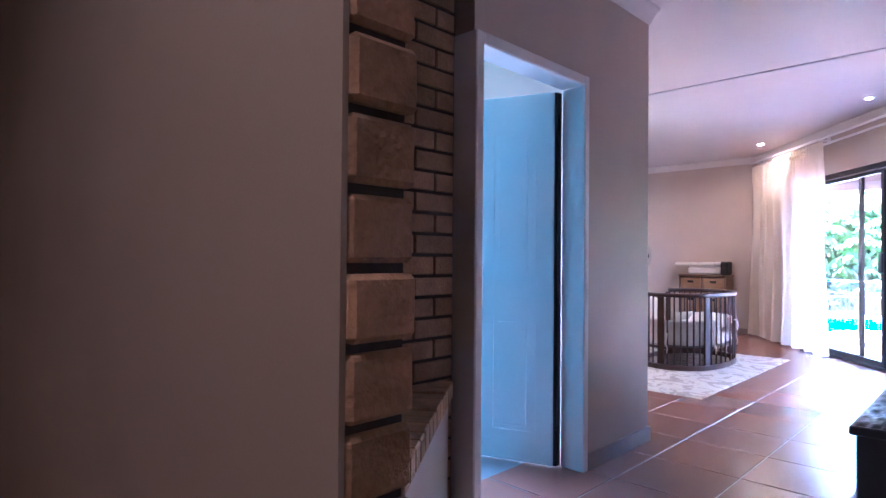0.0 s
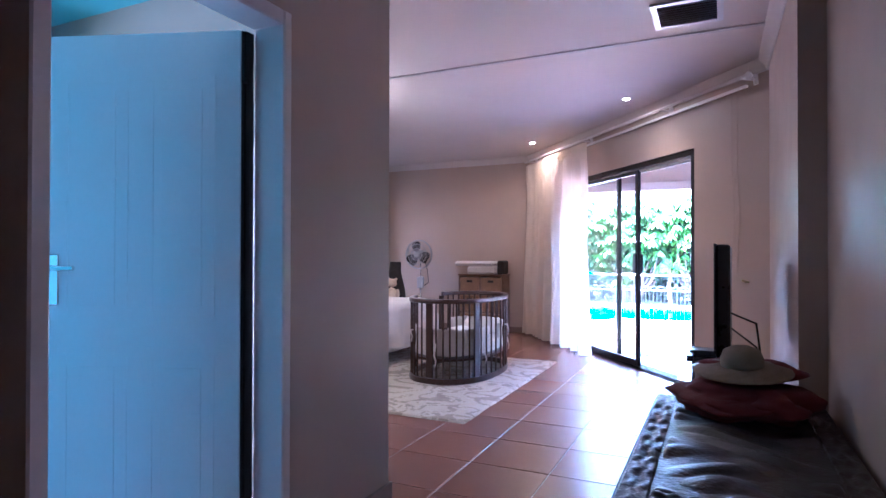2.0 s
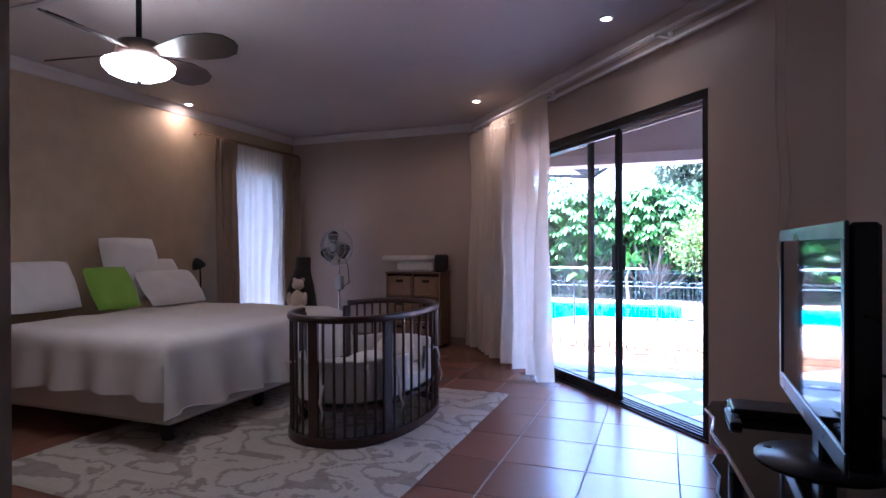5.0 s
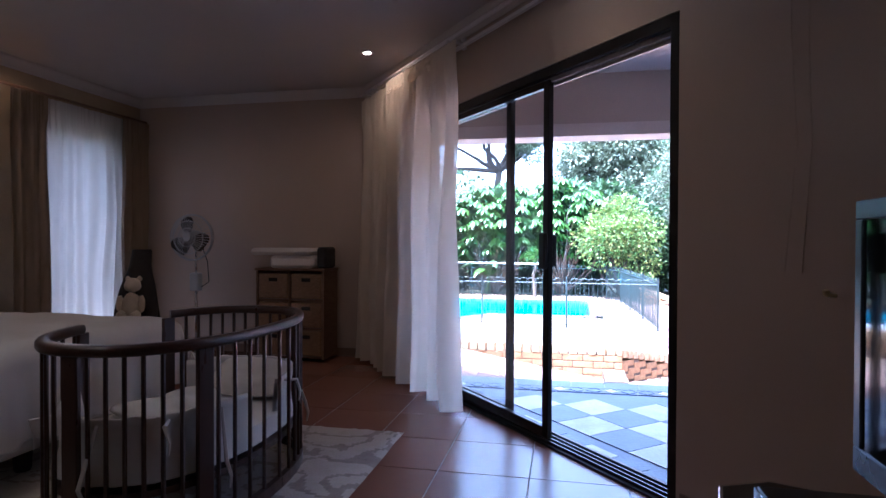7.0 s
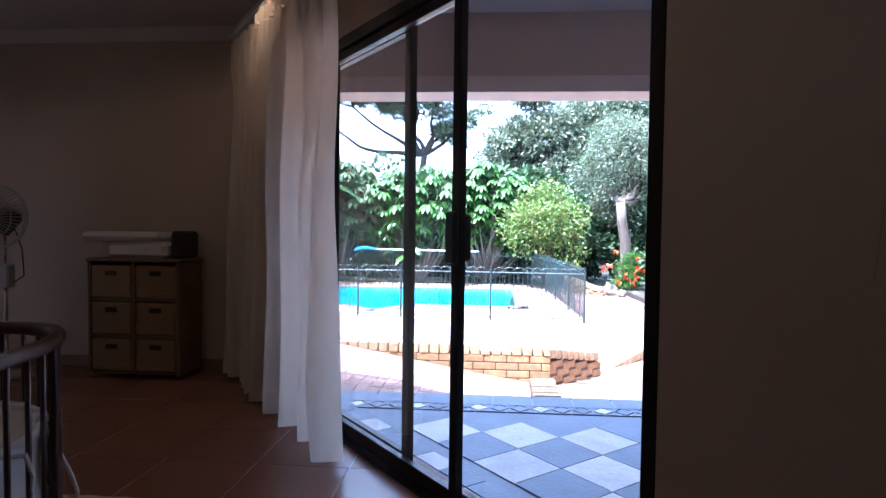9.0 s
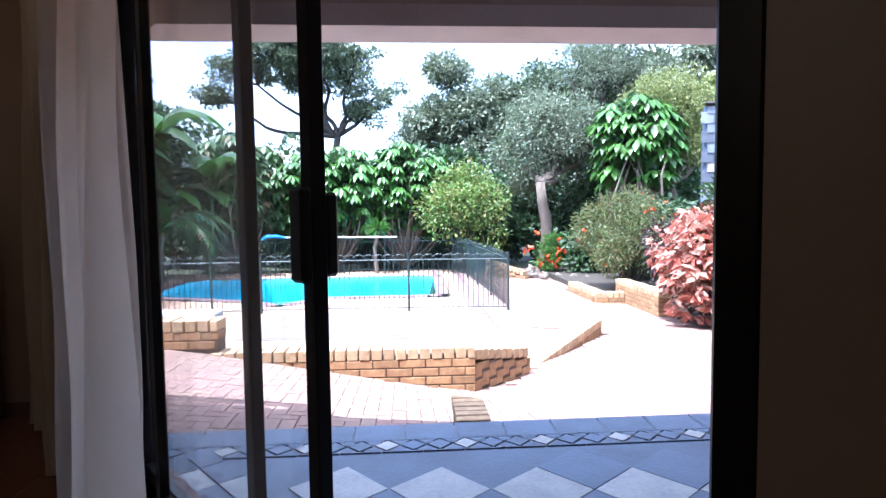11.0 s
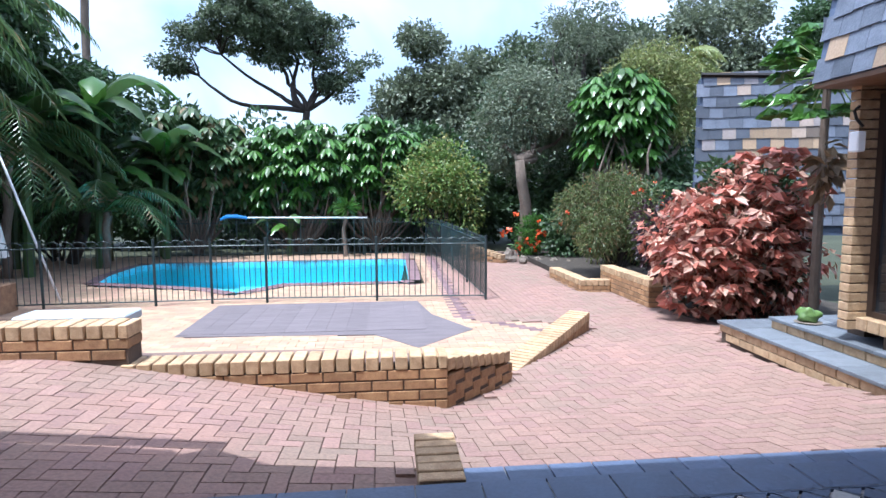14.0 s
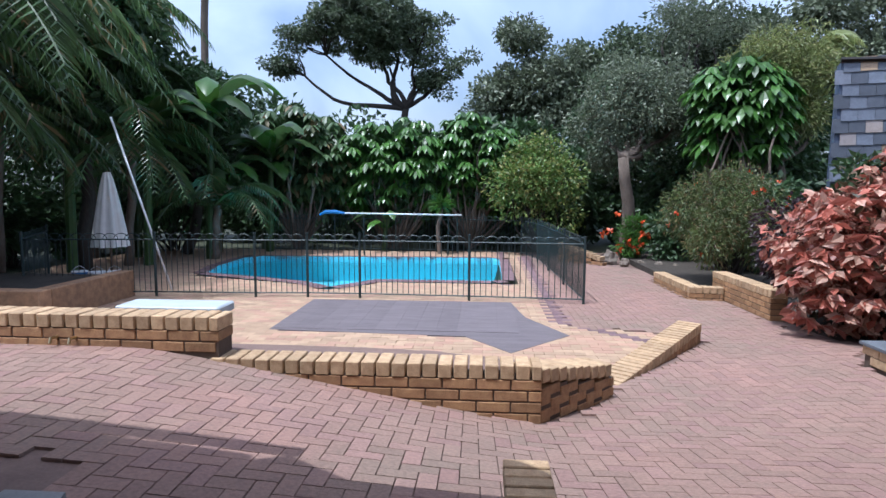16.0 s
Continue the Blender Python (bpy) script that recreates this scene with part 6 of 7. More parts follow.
def whorls(name, label, c, half, n, L, mat, seed, base=None, category="tree"):
    """umbrella-tree foliage: rings of long drooping leaflets"""
    rnd = random.Random(seed)
    t = thing(name, label, category)
    b, st, ins = Build(), Build(), Build()
    base = Vector(base or (c[0], c[1], DECK))
    for k in range(n):
        d = Vector((rnd.gauss(0, 1), rnd.gauss(0, 1), rnd.gauss(0.25, 0.8))).normalized()
        q = rnd.uniform(0.55, 1.08)
        p = Vector((c[0] + d.x * half[0] * q, c[1] + d.y * half[1] * q, c[2] + d.z * half[2] * q))
        if k % 5 == 0:
            limb(st, base, p, 0.05, 0.012, rnd, 0.1, 5)
        m = rnd.randint(8, 11)
        ph = rnd.random() * 6.28
        tilt = Vector((d.x * 0.5, d.y * 0.5, 0))
        LL = L * rnd.uniform(0.75, 1.2)
        for j in range(m):
            a = ph + 2 * math.pi * j / m
            out = Vector((math.cos(a), math.sin(a), 0)) + tilt * 0.8
            out = (out + Vector((0, 0, -0.25 - 0.7 * rnd.random()))).normalized()
            side = out.cross(Vector((0, 0, 1))).normalized()
            w = LL * 0.17
            p1 = p + out * LL * 0.35 + Vector((0, 0, LL * 0.06))
            p2 = p + out * LL * 0.75 + Vector((0, 0, -LL * 0.10))
            p3 = p + out * LL * 0.98 + Vector((0, 0, -LL * 0.32))
            kk = len(b.v)
            b.v += [tuple(p + out * LL * 0.12), tuple(p1 + side * w * 0.8), tuple(p1 + Vector((0, 0, -0.012))), tuple(p1 - side * w * 0.8), tuple(p2 + side * w), tuple(p2 + Vector((0, 0, -0.015))), tuple(p2 - side * w), tuple(p3)]
            b.f += [(kk, kk + 1, kk + 2), (kk, kk + 2, kk + 3), (kk + 1, kk + 4, kk + 5, kk + 2), (kk + 2, kk + 5, kk + 6, kk + 3), (kk + 4, kk + 7, kk + 5), (kk + 5, kk + 7, kk + 6)]
    # inner leaves take the dark leaf colour to stand for shade in the crown
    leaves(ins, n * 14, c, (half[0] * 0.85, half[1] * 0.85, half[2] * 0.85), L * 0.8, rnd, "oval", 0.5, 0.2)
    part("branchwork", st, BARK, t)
    part("inner_foliage", ins, LEAF_DARK, t, "inner leaves in a darker colour standing for shade")
    part("whorl_foliage", b, mat, t, "whorls of long glossy leaflets")
    return t


def frond(b, p, head, L, lift, rnd, leaf_len=0.35, n=26):
    """one feathered palm leaf"""
    d = Vector((math.cos(head), math.sin(head), 0))
    pts = []
    for i in range(n + 1):
        t = i / n
        pts.append(p + d * L * t * (1 - 0.15 * t) + Vector((0, 0, L * (lift * t - (0.55 + lift * 0.5) * t * t))))
    for i in range(n):
        a, c = pts[i], pts[i + 1]
        t = i / n
        ll = leaf_len * (0.35 + 1.5 * t * (1 - t) * 2) * rnd.uniform(0.85, 1.15)
        fw = (c - a).normalized()
        sd = fw.cross(Vector((0, 0, 1))).normalized()
        for s in (1, -1):
            o = (sd * s + fw * 0.55 + Vector((0, 0, -0.25 - 0.3 * rnd.random()))).normalized()
            k = len(b.v)
            w = fw * 0.022
            b.v += [tuple(a - w), tuple(a + w), tuple(a + o * ll * 0.6 + w * 0.8), tuple(a + o * ll + Vector((0, 0, -ll * 0.25)))]
            b.f += [(k, k + 1, k + 2), (k, k + 2, k + 3)]
    b.tube(pts[::3], 0.014, 4, False)


def palm(name, label, base, top, n, L, seed, lean=0.0, leaf_len=0.38, mat=None, r=0.09, lo=-0.1, hi=0.9):
    rnd = random.Random(seed)
    t = thing(name, label, "palm")
    tb = Build()
    tb.tube([Vector(base).lerp(Vector(top), k / 8) + Vector((0.03 * math.sin(k * 2), 0, 0)) for k in range(9)], [r * 1.25] + [r] * 8, 9)
    part("trunk", tb, BARK, t, smooth=True)
    for k in range(n):
        b = Build()
        frond(b, Vector(top) + Vector((0, 0, rnd.uniform(-0.1, 0.15))), 2 * math.pi * k / n + rnd.uniform(-0.3, 0.3), L * rnd.uniform(0.75, 1.1), rnd.uniform(lo, hi), rnd, leaf_len)
        part("frond", b, mat or LEAF_PALM, t)
    return t


def banana(name, label, base, n, L, seed, w=0.3, h=1.9):
    rnd = random.Random(seed)
    t = thing(name, label, "banana plant")
    base = Vector(base)
    part("stalk", Build().tube([base, base + Vector((0.05, 0, h * 0.6)), base + Vector((0.08, 0.03, h))], [0.11, 0.09, 0.06], 9), LEAF_PALM, t)
    for k in range(n):
        hd2, lift = 2 * math.pi * k / n + rnd.uniform(-0.4, 0.4), rnd.uniform(0.7, 1.7)
        d = Vector((math.cos(hd2), math.sin(hd2), 0))
        sd = Vector((-d.y, d.x, 0))
        rows = []
        for i in range(15):
            tt = i / 14
            c = base + Vector((0.07, 0.02, h - 0.1)) + d * L * tt * 0.8 + Vector((0, 0, L * (lift * tt - (0.45 + 0.55 * lift) * tt * tt)))
            ww = w * (math.sin(math.pi * min(1, 0.06 + tt * 0.96)) ** 0.6) * (1 + 0.18 * rnd.uniform(-1, 1)) * 0.5
            rows.append([c - sd * ww + Vector((0, 0, -ww * 0.5)), c, c + sd * ww + Vector((0, 0, -ww * 0.5))])
        part("banana_leaf", Build().sheet(rows), LEAF_BRIGHT if k % 2 else LEAF_PALM, t, smooth=True)
    return t


# far and middle trees
tree("spreading_tree", "tall flat-crowned dark tree against the sky", (-3.2, 31, DECK), (-3.6, 31, 4.6), ((-5.0, 31, 8.1), (3.3, 2.2, 1.2)), 190, 190, 0.16, LEAF_PINE, BARK_DARK, 11, 0.24, "oval", 0.55, 0.5,
     lobes=(((-1.8, 31, 6.4), (1.2, 1.2, 1.2)), ((-2.9, 31, 7.5), (1.6, 1.3, 1.2)), ((-7.9, 31, 7.5), (1.2, 1.1, 0.6)), ((-9.1, 31, 6.4), (0.6, 0.6, 0.25)), ((-5.2, 31, 8.7), (1.8, 1.3, 0.7)), ((-4.4, 31, 6.8), (1.5, 1.0, 0.35)), ((-2.6, 31, 5.8), (0.7, 0.8, 0.5))))
for k, (x, y, z, hx, hz, sd) in enumerate(((2.2, 30, 4.6, 2.6, 1.7, 21), (5.2, 30, 5.2, 2.6, 2.1, 22), (8.8, 30, 6.2, 2.8, 2.4, 23), (12.5, 28, 6.4, 3.0, 2.6, 24), (16.5, 27, 6.0, 3.0, 3.0, 26))):
    tree("garden_tree", "dense dark-leaved garden tree behind the pool", (x, y, DECK), (x + 0.2, y, z - hz * 0.8), ((x, y, z), (hx, 2.0, hz)), 55, 320, 0.21, (LEAF_GREY, LEAF_PINE, LEAF_PINE, LEAF_GREY, LEAF_DARK)[k], BARK_DARK, sd, 0.22, "oval", 0.85, 0.75, lobes=(((1.5, 30, 7.1), (1.2, 0.8, 0.6)), ((2.4, 30, 5.4), (2.2, 1.6, 1.2)), ((0.6, 30, 4.8), (1.5, 1.2, 1.0))) if k == 0 else ())
tree("garden_tree", "tall sparse tree above the garden", (6.8, 27, DECK), (6.9, 27, 4.5), ((7.2, 27, 7.0), (1.6, 1.2, 1.9)), 26, 200, 0.16, LEAF_GREY, BARK_DARK, 25, 0.16, "fine", 0.6, 0.8)
tree("grey_tree", "grey-green fine-leaved tree with a stout pale trunk", (3.55, 20.4, DECK), (3.35, 20.2, 1.9), ((3.95, 21.3, 3.0), (1.5, 1.1, 1.5)), 60, 420, 0.10, LEAF_GREY, BARK, 31, 0.2, "oval", 0.5, 0.9)
# hedges of deep shade behind the pool
for k, (x, y, z, hx, hy, hz) in enumerate(((-8.6, 20.5, 1.1, 2.4, 1.4, 1.7), (-5.6, 22.3, 1.0, 2.0, 1.1, 1.6), (-3.0, 23.0, 0.9, 2.0, 1.0, 1.6), (-0.2, 23.4, 0.9, 2.0, 1.0, 1.6), (2.0, 23.2, 1.0, 1.8, 1.0, 1.8), (5.2, 21.6, 0.9, 1.6, 1.2, 1.7), (-11.5, 18.0, 1.4, 2.5, 3.0, 2.2), (8.0, 20.5, 1.2, 2.0, 1.5, 2.0), (-10.8, 13.0, 1.2, 2.2, 3.0, 2.0))):
    bush("hedge", "deep green shrubs massed behind the pool", (x, y, z), (hx, hy, hz), 5200, 0.2, LEAF_DARK, 40 + k, "oval", 0.3, 14, "hedge")
for k, (x, y, z, hx, hy, hz) in enumerate(((-13, 24.5, 3.0, 3.2, 1.6, 3.4), (-8.5, 25.5, 2.0, 2.6, 1.4, 2.6), (-4, 26, 1.6, 2.8, 1.2, 2.2), (0.5, 26.5, 1.6, 2.8, 1.2, 2.2), (4.5, 25.5, 1.8, 2.6, 1.4, 2.6), (8.8, 24, 2.0, 2.6, 1.6, 2.8), (-12.5, 13.5, 3.4, 2.6, 3.2, 3.6))):
    bush("hedge", "tall dark shrubs closing off the garden", (x, y, z), (hx, hy, hz), 5600, 0.3, LEAF_DARK, 140 + k, "oval", 0.3, 16, "hedge")
for k, (x, y, zt, hx, hy, hz) in enumerate(((-8.3, 16.6, 4.0, 1.6, 1.6, 1.7), (-9.8, 13.4, 4.6, 1.9, 1.9, 2.0), (-7.8, 19.8, 3.2, 1.5, 1.2, 1.3), (-10.4, 19.5, 5.0, 2.0, 1.6, 1.9), (-7.9, 10.6, 4.6, 1.5, 1.4, 1.5))):
    tree("shade_tree", "dense dark tree shading the pool corner", (x, y, DECK), (x, y, zt - hz * 0.7), ((x, y, zt), (hx, hy, hz)), 34, 260, 0.2, LEAF_DARK, BARK_DARK, 160 + k, 0.15, "oval", 0.65, 0.9, 0.4)
for k in range(11):
    bush("hedge", "low dark undergrowth along the garden boundary", (-15 + 2.5 * k, 24.0 + (k % 3) * 0.3, 0.1), (1.7, 0.7, 1.0), 2200, 0.24, LEAF_DARK, 240 + k, "oval", 0.3, 10, "hedge")
for k in range(5):
    bush("hedge", "low dark undergrowth beside the deck", (-10.3 - 0.3 * (k % 2), 9.6 + 2.6 * k, 0.1), (0.9, 1.7, 1.0), 2200, 0.24, LEAF_DARK, 260 + k, "oval", 0.3, 10, "hedge")
bush("undergrowth", "low dark plants round the rocks", (4.6, 19.2, 0.1), (1.5, 0.8, 0.8), 3000, 0.16, LEAF_DARK, 270, "oval", 0.3, 12)
bush("undergrowth", "low dark plants behind the planter", (5.4, 17.2, 0.3), (1.2, 1.2, 1.2), 3600, 0.16, LEAF_DARK, 271, "oval", 0.3, 12)
# umbrella trees
whorls("umbrella_tree", "glossy umbrella tree with drooping leaf whorls", (-2.6, 21.9, 1.75), (1.75, 0.95, 1.4), 300, 0.36, LEAF_BRIGHT, 51)
whorls("umbrella_tree", "lush green umbrella tree behind the fence", (-0.5, 22.3, 1.9), (1.4, 0.9, 1.5), 260, 0.36, LEAF_BRIGHT, 52)
whorls("umbrella_tree", "dark umbrella tree in half shade", (-5.4, 21.6, 1.9), (1.5, 0.9, 1.6), 220, 0.38, LEAF_PALM, 53)
whorls("umbrella_tree", "bright umbrella tree above the planter", (5.6, 19.0, 2.85), (1.05, 0.7, 1.2), 170, 0.44, LEAF_BRIGHT, 54)
bush("variegated_bush", "yellow-green variegated bush behind the pool", (1.35, 20.9, 1.0), (1.55, 0.9, 1.5), 9500, 0.11, LEAF_LIME, 61, "oval", 0.2, 16)
bush("hanging_bush", "arching olive-green bush with orange flowers", (4.25, 15.7, 0.5), (1.15, 0.9, 1.0), 15000, 0.085, LEAF_OLIVE, 62, "fine", 0.6, 18, extra=(FLOWER, 16, 0.06))
bush("purple_bush", "dark purple-leaved shrub in the planter", (4.25, 13.9, 0.25), (0.55, 0.5, 0.7), 2200, 0.08, LEAF_PURPLE, 63, "oval", 0.2, 8)
copper = bush("copper_bush", "large copper-red leaved bush beside the steps", (4.55, 12.35, 0.3), (1.25, 1.0, 1.2), 9000, 0.135, LEAF_RED, 64, "oval", 0.9, 64)
rnd = random.Random(640)
cu, cr = Build(), Build()
for lump, half in (((4.95, 12.3, 1.15), (0.6, 0.6, 0.55)), ((3.95, 12.2, 0.05), (0.6, 0.6, 0.55)), ((4.4, 12.0, 0.6), (0.7, 0.6, 0.6))):
    for k in range(70):
        d = Vector((rnd.gauss(0, 1), rnd.gauss(-0.4, 1), rnd.gauss(0.2, 0.9))).normalized()
        p = Vector(lump) + Vector((d.x * half[0], d.y * half[1], d.z * half[2]))
        for j in range(7):
            a = rnd.random() * 6.28
            one_leaf(cr, p, Vector((math.cos(a), math.sin(a), -0.55 + 0.4 * rnd.random())).normalized(), rnd.uniform(0.15, 0.23), rnd, "oval")
# bronze-green inner leaves whose dark colour also carries the bush's inner shade
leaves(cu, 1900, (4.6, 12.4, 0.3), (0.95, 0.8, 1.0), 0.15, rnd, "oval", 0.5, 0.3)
part("tip_foliage", cr, LEAF_RED, copper, "rosettes of large pale copper leaves")
part("inner_foliage", cu, LEAF_BRONZE, copper, "bronze-green inner leaves, darkened in colour for shade")
bush("dark_shrub", "dark green shrub behind the copper-red bush", (5.0, 12.9, 0.6), (0.9, 0.8, 1.2), 2500, 0.15, LEAF_DARK, 65, "oval", 0.3, 10)
tree("bottlebrush", "soft yellow-green bottlebrush tree", (6.9, 19.5, DECK), (6.8, 19.5, 1.8), ((6.9, 19.6, 3.6), (1.4, 0.9, 1.1)), 50, 480, 0.13, LEAF_FEATHER, BARK, 66, 0.13, "fine", 0.5, 1.0)
bush("bromeliads", "red and orange flowering plants round the trunk", (3.3, 19.4, 0.0), (0.55, 0.4, 0.6), 900, 0.2, LEAF_BRIGHT, 67, "blade", 0.1, 6, "plant", (FLOWER, 16, 0.12))
# palms and bananas
palm("palm", "feathery palm leaning over the pool", (-7.9, 17.5, DECK), (-7.6, 17.4, 2.2), 18, 2.6, 71, leaf_len=0.5)
palm("palm", "dense dark palm beside the pool", (-9.0, 14.8, DECK), (-8.8, 14.8, 2.6), 20, 2.8, 72, leaf_len=0.5)
palm("palm", "tall palm with brown hanging fronds", (-8.2, 12.2, DECK), (-7.9, 12.4, 3.3), 22, 2.6, 73, leaf_len=0.55, lo=-0.6, hi=0.7)
palm("palm", "young palm arching over the pool", (-6.6, 18.9, DECK), (-6.5, 18.9, 0.7), 14, 2.4, 74, leaf_len=0.4, lo=0.3, hi=1.3)
palm("palm", "distant palm above the trees", (9.4, 23.0, DECK), (9.2, 23.0, 5.0), 14, 1.7, 75, leaf_len=0.4, mat=LEAF_FEATHER, lo=0.4, hi=1.4)
palm("palm", "very tall slim palm trunk against the sky", (-10.2, 26, DECK), (-10.0, 26, 9.4), 14, 2.2, 76, leaf_len=0.5, r=0.13)
palm("palm", "arching palm with long feathery fronds", (-9.2, 15.5, DECK), (-8.6, 15.2, 4.6), 24, 3.4, 171, leaf_len=0.6, lo=-0.3, hi=0.8)
palm("palm", "arching palm with drooping brown-tipped fronds", (-8.0, 13.4, DECK), (-7.4, 13.0, 4.2), 24, 3.0, 172, leaf_len=0.6, lo=-0.5, hi=0.7)
palm("palm", "tall palm with spreading fronds", (-9.6, 18.8, DECK), (-9.2, 18.6, 5.2), 20, 3.2, 173, leaf_len=0.55, lo=-0.2, hi=0.9)
palm("palm", "low shade palm at the edge of the deck", (-7.5, 11.0, DECK), (-7.4, 11.0, 1.0), 14, 1.9, 79, leaf_len=0.4, lo=0.1, hi=1.1)
for k, (x, y) in enumerate(((-7.2, 20.4), (-8.6, 19.0), (-6.3, 21.4))):
    banana("banana_plant", "tall banana plant with broad torn leaves", (x, y, DECK), 8, 2.3, 80 + k, 0.5)
for k, (x, y, h, L) in enumerate(((-6.7, 18.9, 3.5, 2.3), (-7.5, 17.6, 3.2, 2.2), (-5.9, 20.7, 2.7, 1.9), (-8.4, 16.4, 3.6, 2.2))):
    banana("banana_plant", "tall banana plant with broad torn leaves", (x, y, DECK), 9, L, 180 + k, 0.55, h)
banana("strelitzia", "upright broad-leaved plants by the fence", (-2.9, 21.3, DECK - 1.2), 7, 1.2, 84, 0.28)
yu = thing("yucca", "spiky yucca with a short bare stem", "yucca")
rnd = random.Random(90)
part("stem", Build().tube([(-1.25, 20.6, DECK), (-1.3, 20.6, 0.1), (-1.2, 20.6, 0.6)], [0.06, 0.05, 0.05], 7), BARK, yu)
yb = Build()
for k in range(90):
    one_leaf(yb, Vector((-1.2, 20.6, 0.68)), Vector((rnd.gauss(0, 1), rnd.gauss(0, 1), rnd.gauss(0.35, 0.6))).normalized(), 0.42, rnd, "blade")
part("foliage", yb, LEAF_BRIGHT, yu)
pp = thing("papaya", "tall papaya plant with broad lobed leaves", "papaya")
rnd = random.Random(91)
part("stem", Build().tube([(4.9, 11.3, DECK), (4.82, 11.2, 1.0), (4.8, 11.15, 2.4)], [0.06, 0.05, 0.04], 8), BARK, pp)
pb2, stalks = Build(), Build()
for k in range(34):
    a, e = rnd.random() * 6.28, rnd.uniform(-0.55, 0.75)
    head = Vector((4.8, 11.15, 2.3 + 0.1 * rnd.random()))
    out = Vector((math.cos(a), math.sin(a), 0))
    reach = rnd.uniform(0.5, 0.95) * (1 - 0.35 * abs(e))
    tip = head + out * reach + Vector((0, 0, e * 0.8))
    stalks.tube([head, head.lerp(tip, 0.5) + Vector((0, 0, 0.06)), tip], 0.008, 4, False)
    drop = rnd.uniform(0.2, 0.6)
    for j in range(9):
        aa = a + (j - 4) * 0.52
        ax = Vector((math.cos(aa), math.sin(aa), -drop)).normalized()
        L = 0.30 * (1 - 0.05 * abs(j - 4))
        one_leaf(pb2, tip, ax, L, rnd, "oval")
        for sgn in (-1, 1):
            a2 = aa + sgn * 0.45
            one_leaf(pb2, tip + ax * L * 0.45, Vector((math.cos(a2), math.sin(a2), -drop)).normalized(), L * 0.5, rnd, "oval")
part("leaf_stalks", stalks, LEAF_LIME, pp, "pale green leaf stalks")
part("foliage", pb2, LEAF_BRIGHT, pp)
part("dry_foliage", leaves and (lambda b: (leaves(b, 60, (4.72, 11.0, 1.3), (0.12, 0.12, 0.35), 0.2, rnd, "oval", 0.9, 0.3), b)[1])(Build()), LEAF_DRY, pp, "dry brown hanging leaves")
# ---- floor, patio and wall pieces ----
def in_poly(x, y, poly):
    c, n = False, len(poly)
    for i in range(n):
        (x0, y0), (x1, y1) = poly[i][:2], poly[i - 1][:2]
        if (y0 > y) != (y1 > y) and x < (x1 - x0) * (y - y0) / (y1 - y0) + x0:
            c = not c
    return c


floor_ob, patio_ob, step_ob = bpy.data.objects["floor"], bpy.data.objects["patio_bed"], bpy.data.objects["patio_step"]
TILE = 0.46
tile_me = Build().box(-TILE / 2 + 0.003, TILE / 2 - 0.003, -TILE / 2 + 0.003, TILE / 2 - 0.003, -0.0035, 0.0, None, 0.0015).mesh("tile", FLOOR_TILE)
room = [(0.77, -4.5), (0.77, 2.2), (0.65, 2.2), (0.62, 3.96), dw(3.66, 0)[:2], (-4.9, 7.5), (-4.9, 1.4), (-1.15, 1.4), (-1.2, -1.6), (-3, -1.7), (-3, -4.5)]
for i in range(-10, 4):
    for j in range(-20, 8):
        x, y = -0.30 + TILE * i, 4.585 + TILE * j
        near = any(in_poly(x + a * TILE * 0.5, y + c * TILE * 0.5, room) for a in (-1, 0, 1) for c in (-1, 0, 1))
        if near and (Vector((x, y, 0)) - P0).dot(DN) < 0.30:
            inside = (Vector((x + TILE / 2 * 0.77, y + TILE / 2 * 0.77, 0)) - P0).dot(DN)
            if (Vector((x, y, 0)) - P0).dot(DN) + TILE * 0.70 < -0.015 or y < 3.6:
                ob = part("tile", tile_me, None, floor_ob)
                ob.location = (x, y, 0)
            else:
                h = TILE / 2 - 0.003
                poly = [Vector((x + a * h, y + c * h, 0)) for a, c in ((-1, -1), (1, -1), (1, 1), (-1, 1))]
                out = []
                for k in range(4):
                    a, c = poly[k], poly[(k + 1) % 4]
                    da, dc = (a - P0).dot(DN) + 0.014, (c - P0).dot(DN) + 0.014
                    if da <= 0:
                        out.append(a)
                    if da * dc < 0:
                        out.append(a.lerp(c, da / (da - dc)))
                if len(out) > 2:
                    part("tile", Build().prism(out, -0.0035, 0.0), FLOOR_TILE, floor_ob)

# slate patio: edge row, diamond border, chequered field
def patio_y(x):
    return 7.06 + (x + 1.6) * 0.0123


for k in range(20):
    x0, x1 = -1.6 + 0.262 * k, -1.6 + 0.262 * (k + 1) - 0.006
    part("slate_tile", Build().add([(x0, patio_y(x0) - 0.19, PATIO), (x1, patio_y(x1) - 0.19, PATIO), (x1, patio_y(x1) + 0.01, PATIO), (x0, patio_y(x0) + 0.01, PATIO), (x0, patio_y(x0) + 0.01, PATIO - 0.04), (x1, patio_y(x1) + 0.01, PATIO - 0.04)], [(0, 1, 2, 3), (3, 2, 5, 4)]), SLATE, patio_ob)
for k in range(22):
    x0, x1 = 0.2 + 0.215 * k, 0.2 + 0.215 * (k + 1) - 0.006
    part("slate_tile", Build().box(x0, x1, 7.15, 7.535, -0.214, -0.2, None, 0.003), SLATE, step_ob)
